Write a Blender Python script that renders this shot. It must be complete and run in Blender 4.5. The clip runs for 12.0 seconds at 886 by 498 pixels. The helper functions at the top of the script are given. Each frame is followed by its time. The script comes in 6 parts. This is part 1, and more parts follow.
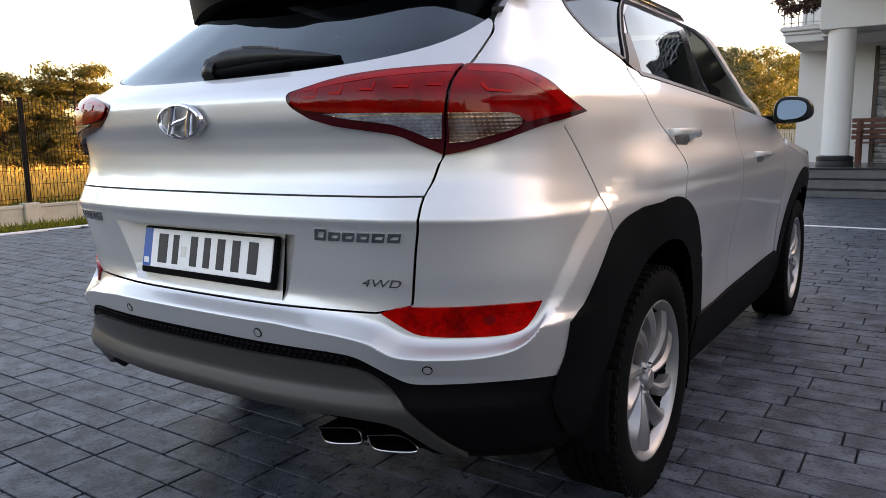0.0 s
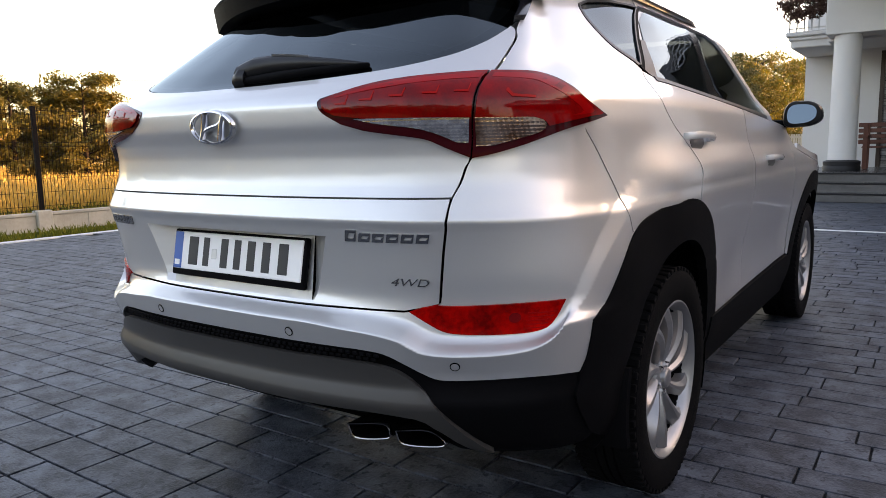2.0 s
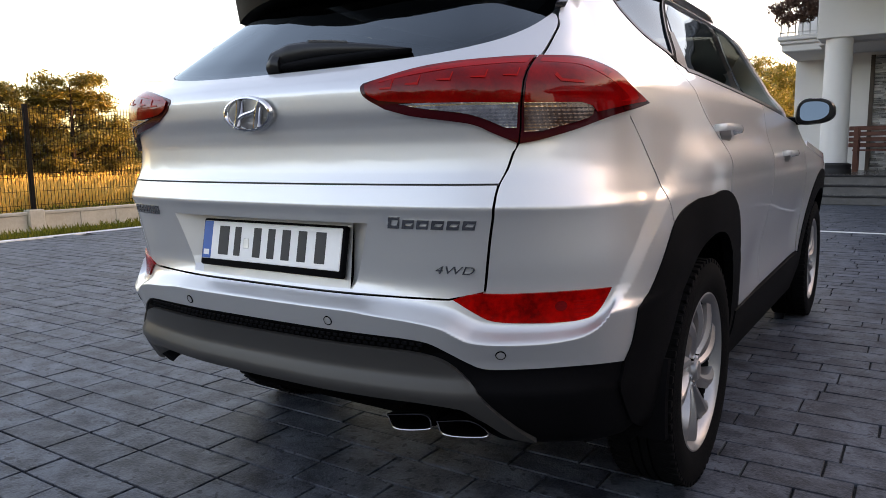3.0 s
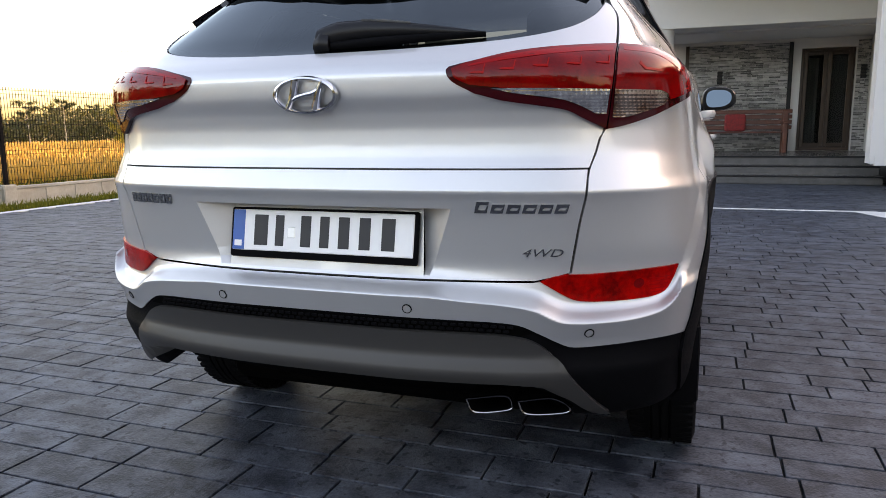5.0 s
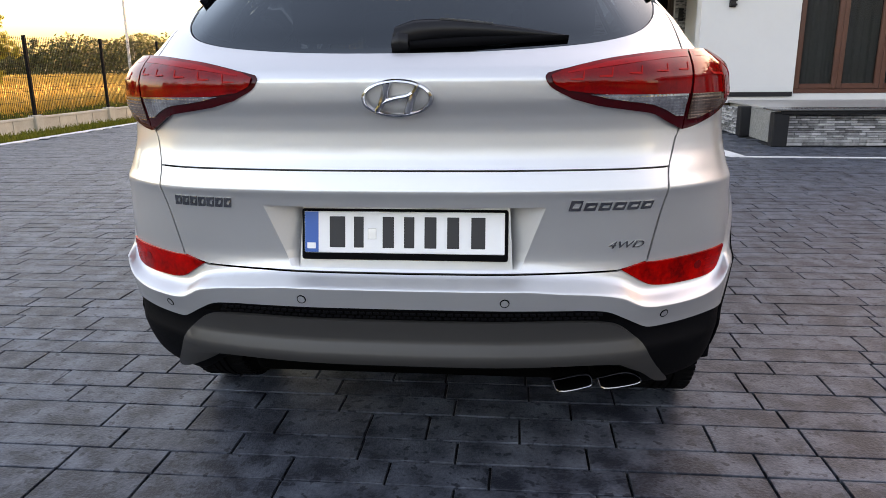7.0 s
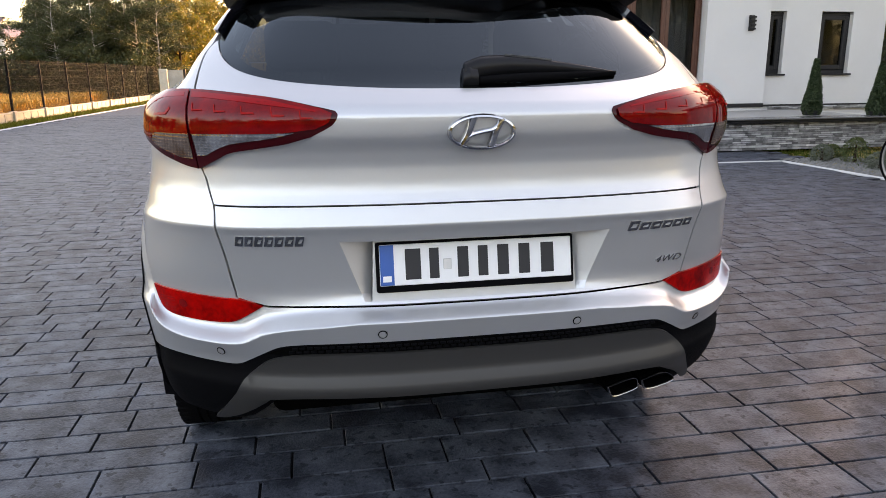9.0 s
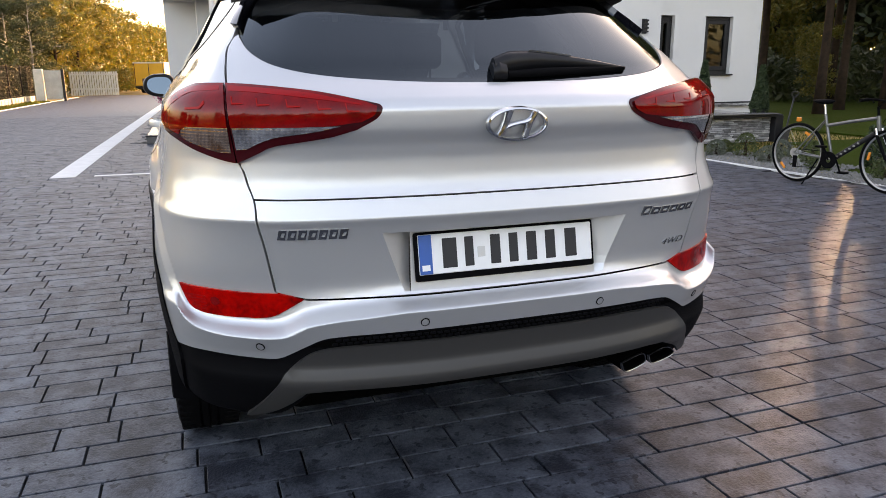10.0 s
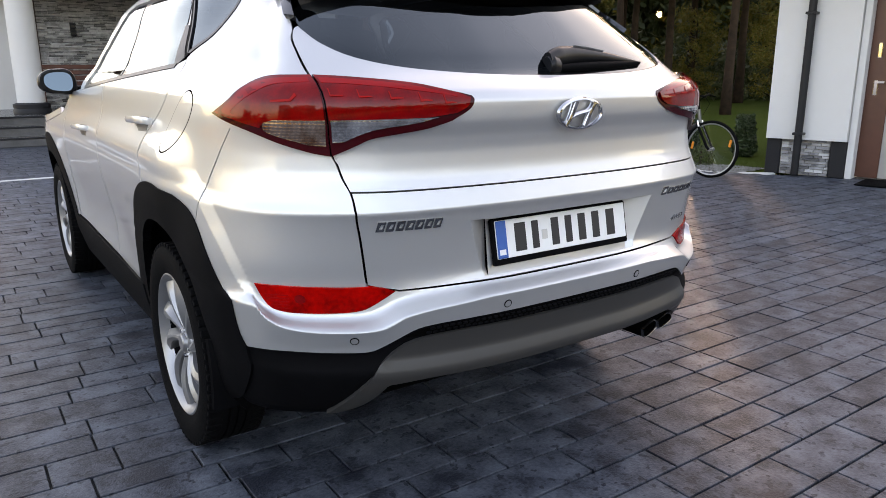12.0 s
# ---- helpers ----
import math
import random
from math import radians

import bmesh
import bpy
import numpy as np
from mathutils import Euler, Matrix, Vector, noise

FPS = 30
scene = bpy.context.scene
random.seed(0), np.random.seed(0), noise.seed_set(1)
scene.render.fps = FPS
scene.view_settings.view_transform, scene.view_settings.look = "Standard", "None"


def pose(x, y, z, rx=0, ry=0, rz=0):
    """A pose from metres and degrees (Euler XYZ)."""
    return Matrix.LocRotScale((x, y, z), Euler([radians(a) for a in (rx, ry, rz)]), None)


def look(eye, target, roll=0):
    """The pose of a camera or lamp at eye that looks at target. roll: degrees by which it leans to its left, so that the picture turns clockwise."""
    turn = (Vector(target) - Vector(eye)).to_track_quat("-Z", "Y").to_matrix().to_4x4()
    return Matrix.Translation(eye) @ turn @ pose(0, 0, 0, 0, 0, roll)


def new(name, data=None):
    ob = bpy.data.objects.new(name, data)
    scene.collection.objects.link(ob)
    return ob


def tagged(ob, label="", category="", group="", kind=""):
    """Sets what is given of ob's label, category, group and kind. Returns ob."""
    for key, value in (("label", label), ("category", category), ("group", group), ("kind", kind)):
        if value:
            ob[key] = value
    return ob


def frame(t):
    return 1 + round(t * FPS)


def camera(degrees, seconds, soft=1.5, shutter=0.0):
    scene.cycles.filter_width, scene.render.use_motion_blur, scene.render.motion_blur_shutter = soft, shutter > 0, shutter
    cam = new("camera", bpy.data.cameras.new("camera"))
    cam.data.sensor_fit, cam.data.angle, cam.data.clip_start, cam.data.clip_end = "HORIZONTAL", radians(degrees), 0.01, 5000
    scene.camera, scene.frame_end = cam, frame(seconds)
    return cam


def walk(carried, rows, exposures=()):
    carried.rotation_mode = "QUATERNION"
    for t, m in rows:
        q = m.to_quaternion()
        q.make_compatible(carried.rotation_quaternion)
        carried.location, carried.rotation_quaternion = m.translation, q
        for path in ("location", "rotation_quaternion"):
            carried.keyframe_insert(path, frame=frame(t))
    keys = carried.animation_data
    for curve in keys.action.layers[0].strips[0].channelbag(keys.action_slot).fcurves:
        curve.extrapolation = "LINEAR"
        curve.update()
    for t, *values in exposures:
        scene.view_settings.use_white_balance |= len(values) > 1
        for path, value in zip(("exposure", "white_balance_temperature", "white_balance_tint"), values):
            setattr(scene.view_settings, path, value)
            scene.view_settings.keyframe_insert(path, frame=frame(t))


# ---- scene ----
cam = camera(63.4, 12.0, soft=0.75)
METRES, EYE, TILT, LEAN, TURN = 3.343, 1.09, 0.0, 0.0, 34.2
ROWS = [
    (0.0, 0.0, 0.0, 0.0, -0.13, -8.54, 0.85),
    (0.5, -0.0063, 0.0012, -0.0024, 0.13, -8.39, 1.04),
    (1.0, -0.0088, -0.0026, -0.0036, 0.11, -8.21, 1.05),
    (1.5, -0.01, -0.0061, -0.0035, -0.07, -8.1, 1.04),
    (2.0, -0.0148, -0.0164, -0.0018, 0.25, -8.0, 1.12),
    (2.5, -0.0302, -0.0148, -0.0058, -0.13, -7.9, 0.92),
    (3.0, -0.0545, -0.0112, -0.0128, -0.73, -7.77, 0.86),
    (5.0, -0.2315, 0.0115, -0.0082, -14.45, -9.42, 0.61),
    (5.5, -0.2765, 0.0304, 0.0103, -18.37, -12.91, 0.56),
    (6.0, -0.3277, 0.0414, 0.0241, -22.25, -15.04, 0.47),
    (6.5, -0.3788, 0.0476, 0.0378, -25.57, -15.16, 0.75),
    (7.0, -0.415, 0.0725, 0.043, -28.4, -14.69, 0.64),
    (9.0, -0.594, 0.188, 0.0602, -44.88, -13.79, 0.44),
    (9.5, -0.6438, 0.2178, 0.0612, -48.49, -13.53, 0.4),
    (10.0, -0.6814, 0.2575, 0.0559, -53.35, -13.77, 0.38),
    (10.5, -0.7047, 0.3014, 0.0507, -57.27, -13.99, 0.51),
    (11.0, -0.7213, 0.3424, 0.0493, -61.09, -13.99, 0.29),
    (11.5, -0.7693, 0.3916, 0.052, -65.84, -13.89, 0.26),
    (12.0, -0.8063, 0.4331, 0.0518, -68.75, -13.89, 0.19),
]
walk(cam, [(t, pose(1.570, -1.15, EYE, TILT, LEAN, TURN) @ pose(METRES * x, METRES * y, METRES * z, 90 + pitch, roll, yaw)) for t, x, y, z, yaw, pitch, roll in ROWS], exposures=[(0.0, 3.20, 8350, 30), (1.5, 3.20, 8350, 30), (3.0, 3.10, 8350, 30), (6.5, 3.55, 8700, 31), (9.3, 3.45, 8800, 31), (12.0, 3.54, 8600, 31)])

# ---- sky, sun and exposure ----
SUN_SIDE, SUN_UP = 49.7, 5.5
world = bpy.data.worlds.new("world")
scene.world = world
world.use_nodes = True
sky = world.node_tree.nodes.new("ShaderNodeTexSky")
sky.sky_type, sky.sun_disc = "NISHITA", False
sky.sun_elevation, sky.sun_rotation = radians(SUN_UP), radians(SUN_SIDE)
sky.air_density, sky.dust_density, sky.ozone_density = .85, 2.2, 1.0
back = world.node_tree.nodes["Background"]
back.inputs["Strength"].default_value = 0.15
world.node_tree.links.new(sky.outputs["Color"], back.inputs["Color"])
lamp = bpy.data.lights.new("sun", "SUN")
lamp.energy, lamp.angle, lamp.color = 1.15, radians(1.4), (1.0, .76, .48)
sun = new("sun", lamp)
toward = Vector((math.sin(radians(SUN_SIDE)) * math.cos(radians(SUN_UP)), math.cos(radians(SUN_SIDE)) * math.cos(radians(SUN_UP)), math.sin(radians(SUN_UP))))
sun.matrix_world = look(toward * 60, (0, 0, 0))


# ---- materials ----
def material(name, colour, rough=.5, metal=0.0, coat=0.0, vary=0.0, scale=6.0, bump=0.0, bump_scale=60.0, tint=None, rand=0.0, island=0.0, spec=.5, spots=0.0):
    """A surface with two sizes of colour variation and a fine relief."""
    m = bpy.data.materials.new(name)
    m.use_nodes = True
    nt = m.node_tree
    n, link = nt.nodes, nt.links.new
    b = n["Principled BSDF"]
    b.inputs["Base Color"].default_value = (*colour, 1)
    b.inputs["Roughness"].default_value, b.inputs["Metallic"].default_value = rough, metal
    b.inputs["Coat Weight"].default_value, b.inputs["Coat Roughness"].default_value = coat, .03
    b.inputs["Specular IOR Level"].default_value = spec
    where = n.new("ShaderNodeTexCoord")
    col = None
    if vary or rand or island:
        mix = n.new("ShaderNodeMix")
        mix.data_type = "RGBA"
        other = tint or tuple(c * .55 for c in colour)
        mix.inputs[6].default_value, mix.inputs[7].default_value = (*colour, 1), (*other, 1)
        big, small = n.new("ShaderNodeTexNoise"), n.new("ShaderNodeTexNoise")
        for tex, k in ((big, scale), (small, scale * 9)):
            tex.inputs["Scale"].default_value, tex.inputs["Detail"].default_value = k, 4
            link(where.outputs["Object"], tex.inputs["Vector"])
        both = n.new("ShaderNodeMath")
        both.operation = "MULTIPLY_ADD"
        link(big.outputs["Fac"], both.inputs[0])
        both.inputs[1].default_value = .7
        half = n.new("ShaderNodeMath")
        half.operation = "MULTIPLY"
        half.inputs[1].default_value = .3
        link(small.outputs["Fac"], half.inputs[0])
        link(half.outputs[0], both.inputs[2])
        ramp = n.new("ShaderNodeMapRange")
        ramp.inputs["From Min"].default_value, ramp.inputs["From Max"].default_value = .36, .64
        ramp.inputs["To Max"].default_value = vary
        link(both.outputs[0], ramp.inputs["Value"])
        out = ramp.outputs[0]
        for amount, kind in ((rand, "obj"), (island, "isl")):
            if amount:
                src = n.new("ShaderNodeObjectInfo") if kind == "obj" else n.new("ShaderNodeNewGeometry")
                add = n.new("ShaderNodeMath")
                add.operation = "MULTIPLY_ADD"
                link(src.outputs["Random" if kind == "obj" else "Random Per Island"], add.inputs[0])
                add.inputs[1].default_value = amount
                link(out, add.inputs[2])
                out = add.outputs[0]
        if spots:
            # blotches where water or oil has soaked in
            blot, cut = n.new("ShaderNodeTexNoise"), n.new("ShaderNodeMapRange")
            blot.inputs["Scale"].default_value, blot.inputs["Detail"].default_value = 27, 2
            cut.inputs["From Min"].default_value, cut.inputs["From Max"].default_value, cut.inputs["To Max"].default_value = .60, .65, spots
            link(where.outputs["Object"], blot.inputs["Vector"])
            link(blot.outputs["Fac"], cut.inputs["Value"])
            more = n.new("ShaderNodeMath")
            more.operation = "ADD"
            link(out, more.inputs[0])
            link(cut.outputs[0], more.inputs[1])
            out = more.outputs[0]
        link(out, mix.inputs[0])
        link(mix.outputs[2], b.inputs["Base Color"])
    if bump:
        tex, bp = n.new("ShaderNodeTexNoise"), n.new("ShaderNodeBump")
        tex.inputs["Scale"].default_value, tex.inputs["Detail"].default_value = bump_scale, 6
        link(where.outputs["Object"], tex.inputs["Vector"])
        link(tex.outputs["Fac"], bp.inputs["Height"])
        bp.inputs["Strength"].default_value, bp.inputs["Distance"].default_value = bump, .01
        link(bp.outputs["Normal"], b.inputs["Normal"])
    return m


def pane_material(name, tint, gloss=.02, ior=1.6, sheen=(1, 1, 1)):
    """Thin tinted glass: a mirror at flat angles, see-through head on."""
    m = bpy.data.materials.new(name)
    m.use_nodes = True
    n, link = m.node_tree.nodes, m.node_tree.links.new
    n.remove(n["Principled BSDF"])
    fres, gl, tr, mix = n.new("ShaderNodeFresnel"), n.new("ShaderNodeBsdfGlossy"), n.new("ShaderNodeBsdfTransparent"), n.new("ShaderNodeMixShader")
    fres.inputs["IOR"].default_value = ior
    gl.inputs["Roughness"].default_value = gloss
    gl.inputs["Color"].default_value = (*sheen, 1)
    tr.inputs["Color"].default_value = (*tint, 1)
    link(fres.outputs[0], mix.inputs[0])
    link(tr.outputs[0], mix.inputs[1])
    link(gl.outputs[0], mix.inputs[2])
    link(mix.outputs[0], n["Material Output"].inputs["Surface"])
    return m


M_PAINT = material("silver_paint", (.590, .592, .590), .43, .74, 1.0, vary=.10, scale=300, tint=(.49, .495, .495))
M_TRIM = material("black_plastic", (.003, .003, .0035), .6, bump=.12, bump_scale=700, vary=.4, scale=9, tint=(.005, .005, .006), spec=.03)
# near-black that paints deep shade in gaps, hollows and under the car
M_GAP_SHADE = material("dark_gap", (.002, .002, .002), .9, spec=.02)
M_SKID = material("grey_skid_paint", (.046, .044, .042), .40, .30, vary=.25, scale=14, tint=(.040, .040, .038), spec=.4)
M_GLASS = pane_material("tinted_glass", (.06, .07, .075), ior=1.62, sheen=(.74, .86, .92))
M_GLOSSBLACK = material("gloss_black", (.006, .006, .008), .12, coat=.5)
M_MIRRORCASE = material("satin_black_plastic", (.006, .006, .007), .35, spec=.25)
M_CHROME = material("chrome", (.82, .82, .83), .07, 1.0)
M_BADGE = material("badge_chrome", (.30, .30, .30), .16, 1.0)
M_BADGE_LIGHT = material("emblem_chrome", (.58, .58, .59), .09, 1.0)
M_SATIN = material("alloy", (.32, .32, .325), .36, .75, vary=.2, scale=20)
M_TYRE = material("tyre_rubber", (.0035, .0035, .004), .75, bump=.25, bump_scale=240, vary=.5, scale=12, tint=(.006, .006, .006), spec=.04)
M_MAROON = material("dark_red_lamp_rim", (.045, .0015, .003), .08, spec=.26)
M_RED = material("red_lens", (.24, .002, .002), .04, vary=.7, scale=22, tint=(.075, .001, .0015), spec=.24)
M_REDLIT = material("bright_red_light_guide", (.30, .003, .003), .06, spec=.22)
M_REDMARK = material("red_light_mark", (.36, .008, .006), .25, spec=.1)
M_CLEAR = material("clear_lens", (.74, .73, .73), .10, .9, .5, vary=1.0, scale=13, tint=(.13, .11, .11))
M_CLEAR_BROWN = material("clear_lens_over_bulb", (.50, .38, .31), .12, .85, .5, vary=1.0, scale=16, tint=(.15, .055, .022))
M_REFLECT = material("red_reflector", (.50, .004, .002), .12, vary=1.0, scale=9, tint=(.11, .001, .001), bump=.15, bump_scale=500, spec=.05)
M_PLATE = material("number_plate_white", (.80, .80, .79), .35, vary=.06, scale=40)
M_INK = material("plate_ink", (.012, .012, .014), .5)
M_EU = material("plate_blue", (.006, .095, .36), .4)
M_SEAT = material("seat_cloth", (.02, .02, .022), .85, bump=.2, bump_scale=300, vary=.4, scale=20)
M_MIRROR = material("mirror_glass", (.10, .135, .16), .02, 1.0)

# ---- the car's skin ----

# body of the car as a skin over (u, z): u runs round the plan from the middle of the tail, z is height
PLAN_X = (0, .10, .20, .35, .50, .60, .68, .76, .83, .872, .897, .908, .917, .92)
PLAN_Y = (0, .001, .003, .015, .036, .062, .105, .165, .245, .335, .46, .60, .80, 1.0)
TAIL_Z = (.24, .30, .36, .40, .455, .49, .53, .585, .615, .645, .6735, .675, .6765, .700, .708, .74, .80, .90, .9215, .9235, .9275, .972, .990, 1.008, 1.03, 1.06, 1.10, 1.15, 1.185, 1.21, 1.235, 1.26, 1.32, 1.40, 1.48, 1.52, 1.56, 1.62)
TAIL_Y = (.26, .16, .05, .020, -.008, -.020, -.006, -.012, -.019, -.0265, -.0337, -.0340, -.0325, .0125, .019, .030, .022, .001, -.0066, -.0066, -.0052, .011, .0185, .0245, .0275, .0285, .022, .006, .004, .016, .048, .09, .165, .265, .365, .42, .50, .60)
# height of the bumper's crease: it dips under the reflectors and climbs beside the wheel arch
CREASE_U = (0, .30, .42, .484, .53, .576, .61, .637, .665, .70, .76, .81, .86, .90, .925, .955, 1.0, 1.06, 1.12, 1.19, 1.28)
CREASE_Z = (.676, .675, .667, .6625, .657, .6476, .632, .6205, .6155, .6135, .6145, .6175, .625, .643, .665, .715, .765, .822, .862, .904, .945)
HALF_Z = (.24, .40, .55, .70, .86, .915, .955, 1.06, 1.15, 1.25, 1.32, 1.40, 1.48, 1.52, 1.56, 1.62)
HALF_W = (.84, .884, .894, .905, .919, .923, .914, .899, .890, .870, .840, .782, .716, .68, .64, .57)
NOSE_Z = (.24, .40, .60, .80, .95, 1.06, 1.20, 1.40, 1.56, 1.62)
NOSE_Y = (4.25, 4.38, 4.43, 4.43, 4.42, 4.38, 4.0, 3.4, 3.0, 2.9)


def slope_table(xs, ys):
    """Slopes of a smooth curve through the points that never overshoots them."""
    xs, ys = np.array(xs, float), np.array(ys, float)
    h, d = np.diff(xs), np.diff(ys) / np.diff(xs)
    m = np.empty_like(xs)
    m[0], m[-1] = d[0], d[-1]
    for i in range(1, len(xs) - 1):
        if d[i - 1] * d[i] <= 0:
            m[i] = 0
        else:
            w1, w2 = 2 * h[i] + h[i - 1], h[i] + 2 * h[i - 1]
            m[i] = (w1 + w2) / (w1 / d[i - 1] + w2 / d[i])
    return xs, ys, m


def along(table, x):
    xs, ys, m = table
    x = np.clip(x, xs[0], xs[-1])
    i = np.clip(np.searchsorted(xs, x) - 1, 0, len(xs) - 2)
    h = xs[i + 1] - xs[i]
    t = (x - xs[i]) / h
    return ((1 + 2 * t) * (1 - t) ** 2 * ys[i] + t * (1 - t) ** 2 * h * m[i] + t * t * (3 - 2 * t) * ys[i + 1] + t * t * (t - 1) * h * m[i + 1])


PLAN_U = np.concatenate([[0], np.cumsum(np.hypot(np.diff(PLAN_X), np.diff(PLAN_Y)))])
U_REAR = float(PLAN_U[-1])
T_PX, T_PY = slope_table(PLAN_U, PLAN_X), slope_table(PLAN_U, PLAN_Y)
T_TAIL, T_HALF, T_NOSE = slope_table(TAIL_Z, TAIL_Y), slope_table(HALF_Z, HALF_W), slope_table(NOSE_Z, NOSE_Y)
T_CREASE = slope_table(CREASE_U, CREASE_Z)
U_SIDE, U_END = U_REAR + 1.5, 2 * U_REAR + 1.5


def step(a, b, x):
    t = np.clip((x - a) / (b - a), 0, 1)
    return t * t * (3 - 2 * t)


def skin(u, z):
    """A place on the body for each u (negative on the left side) and z."""
    u, z = np.asarray(u, float), np.asarray(z, float)
    s, a = np.sign(u), np.abs(u)
    # the bumper's shelf follows its crease
    c = np.minimum(along(T_CREASE, a), .676)
    low = np.where(z < c, np.where(z < .54, z, .54 + (z - .54) * (.675 - .54) / (c - .54)), np.where(z < c + .035, .675 + z - c, .71 + (np.minimum(z, .74) - c - .035) * .03 / (.705 - c) + np.maximum(z - .74, 0)))
    tail, half, nose = along(T_TAIL, low), along(T_HALF, z), along(T_NOSE, z)
    ar = np.clip(a, 0, U_REAR)
    af = np.clip(U_END - a, 0, U_REAR)
    px = np.where(a < U_SIDE, along(T_PX, ar), along(T_PX, af))
    bump = .010 * step(.78, .66, z) * step(.25, .68, px) * step(1.0, .86, px)
    y0, y1 = tail + 1.0, nose - .8
    mid = (a - U_REAR) / 1.5
    y = np.where(a < U_REAR, tail + along(T_PY, ar) + bump, np.where(a < U_SIDE, y0 + (y1 - y0) * mid, nose - .8 * along(T_PY, af)))
    x = px / .92 * half
    # the lower corners stand out squarer than the shoulders
    x = x + step(.945, .70, z) ** .75 * (.035 * step(.61, .92, a) * step(1.48, 1.06, a) + .008 * step(1.06, 1.48, a))
    # a raised lip outside the crease runs up beside the wheel arch
    x = x + .008 * np.clip((along(T_CREASE, a) + .050 - z) / .050, 0, 1) * step(.84, .93, a) * step(1.45, 1.2, a) * step(.45, .60, z)
    # the cabin widens ahead of the rear pillars
    x = x + (.050 * step(1.30, 1.62, z) * step(.85, 1.4, y) - (.036 - .012 * step(1.40, 1.60, z) + .026 * step(1.15, .75, y)) * step(1.20, 1.30, z) * step(.80, 1.0, a)) * step(.5, .8, px)
    # fuller over the wheels, and hollow along the lower doors
    for yw in (.965, 3.635):
        x = x + .022 * np.exp(-(((y - yw) / .42) ** 2) - ((z - .70) / .25) ** 2) * step(.6, .9, px)
    x = x - .016 * np.exp(-(((z - .60) / .13) ** 2)) * step(1.45, 1.9, y) * step(3.15, 2.8, y)
    # the haunch swells out behind the lamps and dies away along the doors
    x = x + (.030 * np.exp(-(((z - 1.0) / .072) ** 2)) + .011 * np.exp(-(((z - .87) / .085) ** 2))) * step(.56, .92, y) * (1 - .45 * step(1.5, 2.6, y))
    return np.stack([np.where(s < 0, -x, x), y, z], -1)


def skin_normal(u, z, e=.002):
    du = skin(np.asarray(u) + e, z) - skin(np.asarray(u) - e, z)
    dz = skin(u, np.asarray(z) + e) - skin(u, np.asarray(z) - e)
    n = np.cross(du, dz)
    return n / np.linalg.norm(n, axis=-1, keepdims=True)


def u_at(y, z):
    """The u on the right side at which the body has that y."""
    y, z = np.broadcast_arrays(np.asarray(y, float), np.asarray(z, float))
    lo, hi = np.full(y.shape, .72), np.full(y.shape, U_END - .4)
    for _ in range(40):
        m = (lo + hi) / 2
        far = skin(m, z)[..., 1] > y
        hi, lo = np.where(far, m, hi), np.where(far, lo, m)
    return (lo + hi) / 2


# ---- mesh tools ----
from mathutils import geometry


def thing(name, label, category, at=(0, 0, 0), turn=0.0, group="", kind=""):
    ob = new(name)
    ob.empty_display_size = .1
    ob.matrix_world = pose(*at, 0, 0, turn)
    return tagged(ob, label, category, group, kind)


def part(name, bm, mat, parent=None, label="", smooth=None):
    """One mesh object made of bm, under parent."""
    if isinstance(bm, bpy.types.Mesh):
        me = bm
    else:
        me = bpy.data.meshes.new(name)
        bm.to_mesh(me)
        bm.free()
    if not me.materials:
        me.materials.append(mat)
    if smooth is not None:
        me.polygons.foreach_set("use_smooth", [True] * len(me.polygons))
        me.set_sharp_from_angle(angle=radians(smooth))
    ob = new(name, me)
    if parent is not None:
        ob.parent = parent
    if label:
        ob["label"] = label
    return ob


def box(bm, x0, x1, y0, y1, z0, z1, bevel=0.0, m=None, seg=1):
    """A box with its edges taken off, added to bm."""
    made = bmesh.ops.create_cube(bm, size=1)["verts"]
    bmesh.ops.transform(bm, verts=made, matrix=Matrix.Translation(((x0 + x1) / 2, (y0 + y1) / 2, (z0 + z1) / 2)) @ Matrix.Diagonal((x1 - x0, y1 - y0, z1 - z0, 1)))
    if bevel:
        edges = list({e for v in made for e in v.link_edges})
        grown = bmesh.ops.bevel(bm, geom=edges, offset=bevel, segments=seg, affect="EDGES", profile=.5)
        made = list({v for f in grown["faces"] for v in f.verts} | {v for v in made if v.is_valid})
    if m is not None:
        bmesh.ops.transform(bm, verts=[v for v in made if v.is_valid], matrix=m)
    return made


def boxed(*args, **kw):
    bm = bmesh.new()
    box(bm, *args, **kw)
    return bm


def tube(bm, points, radius, sides=8, cap=True):
    """A round bar along points; radius is one number or one for each point."""
    pts = [Vector(p) for p in points]
    rs = radius if isinstance(radius, (list, tuple)) else [radius] * len(pts)
    rings = []
    for i, p in enumerate(pts):
        d = (pts[min(i + 1, len(pts) - 1)] - pts[max(i - 1, 0)]).normalized()
        a = d.cross(Vector((0, 0, 1)) if abs(d.z) < .9 else Vector((1, 0, 0))).normalized()
        b = d.cross(a)
        rings.append([bm.verts.new(p + rs[i] * (math.cos(2 * math.pi * k / sides) * a + math.sin(2 * math.pi * k / sides) * b)) for k in range(sides)])
    for r0, r1 in zip(rings, rings[1:]):
        for k in range(sides):
            bm.faces.new((r0[k], r0[(k + 1) % sides], r1[(k + 1) % sides], r1[k]))
    if cap:
        bm.faces.new(rings[0][::-1])
        bm.faces.new(rings[-1])
    return bm


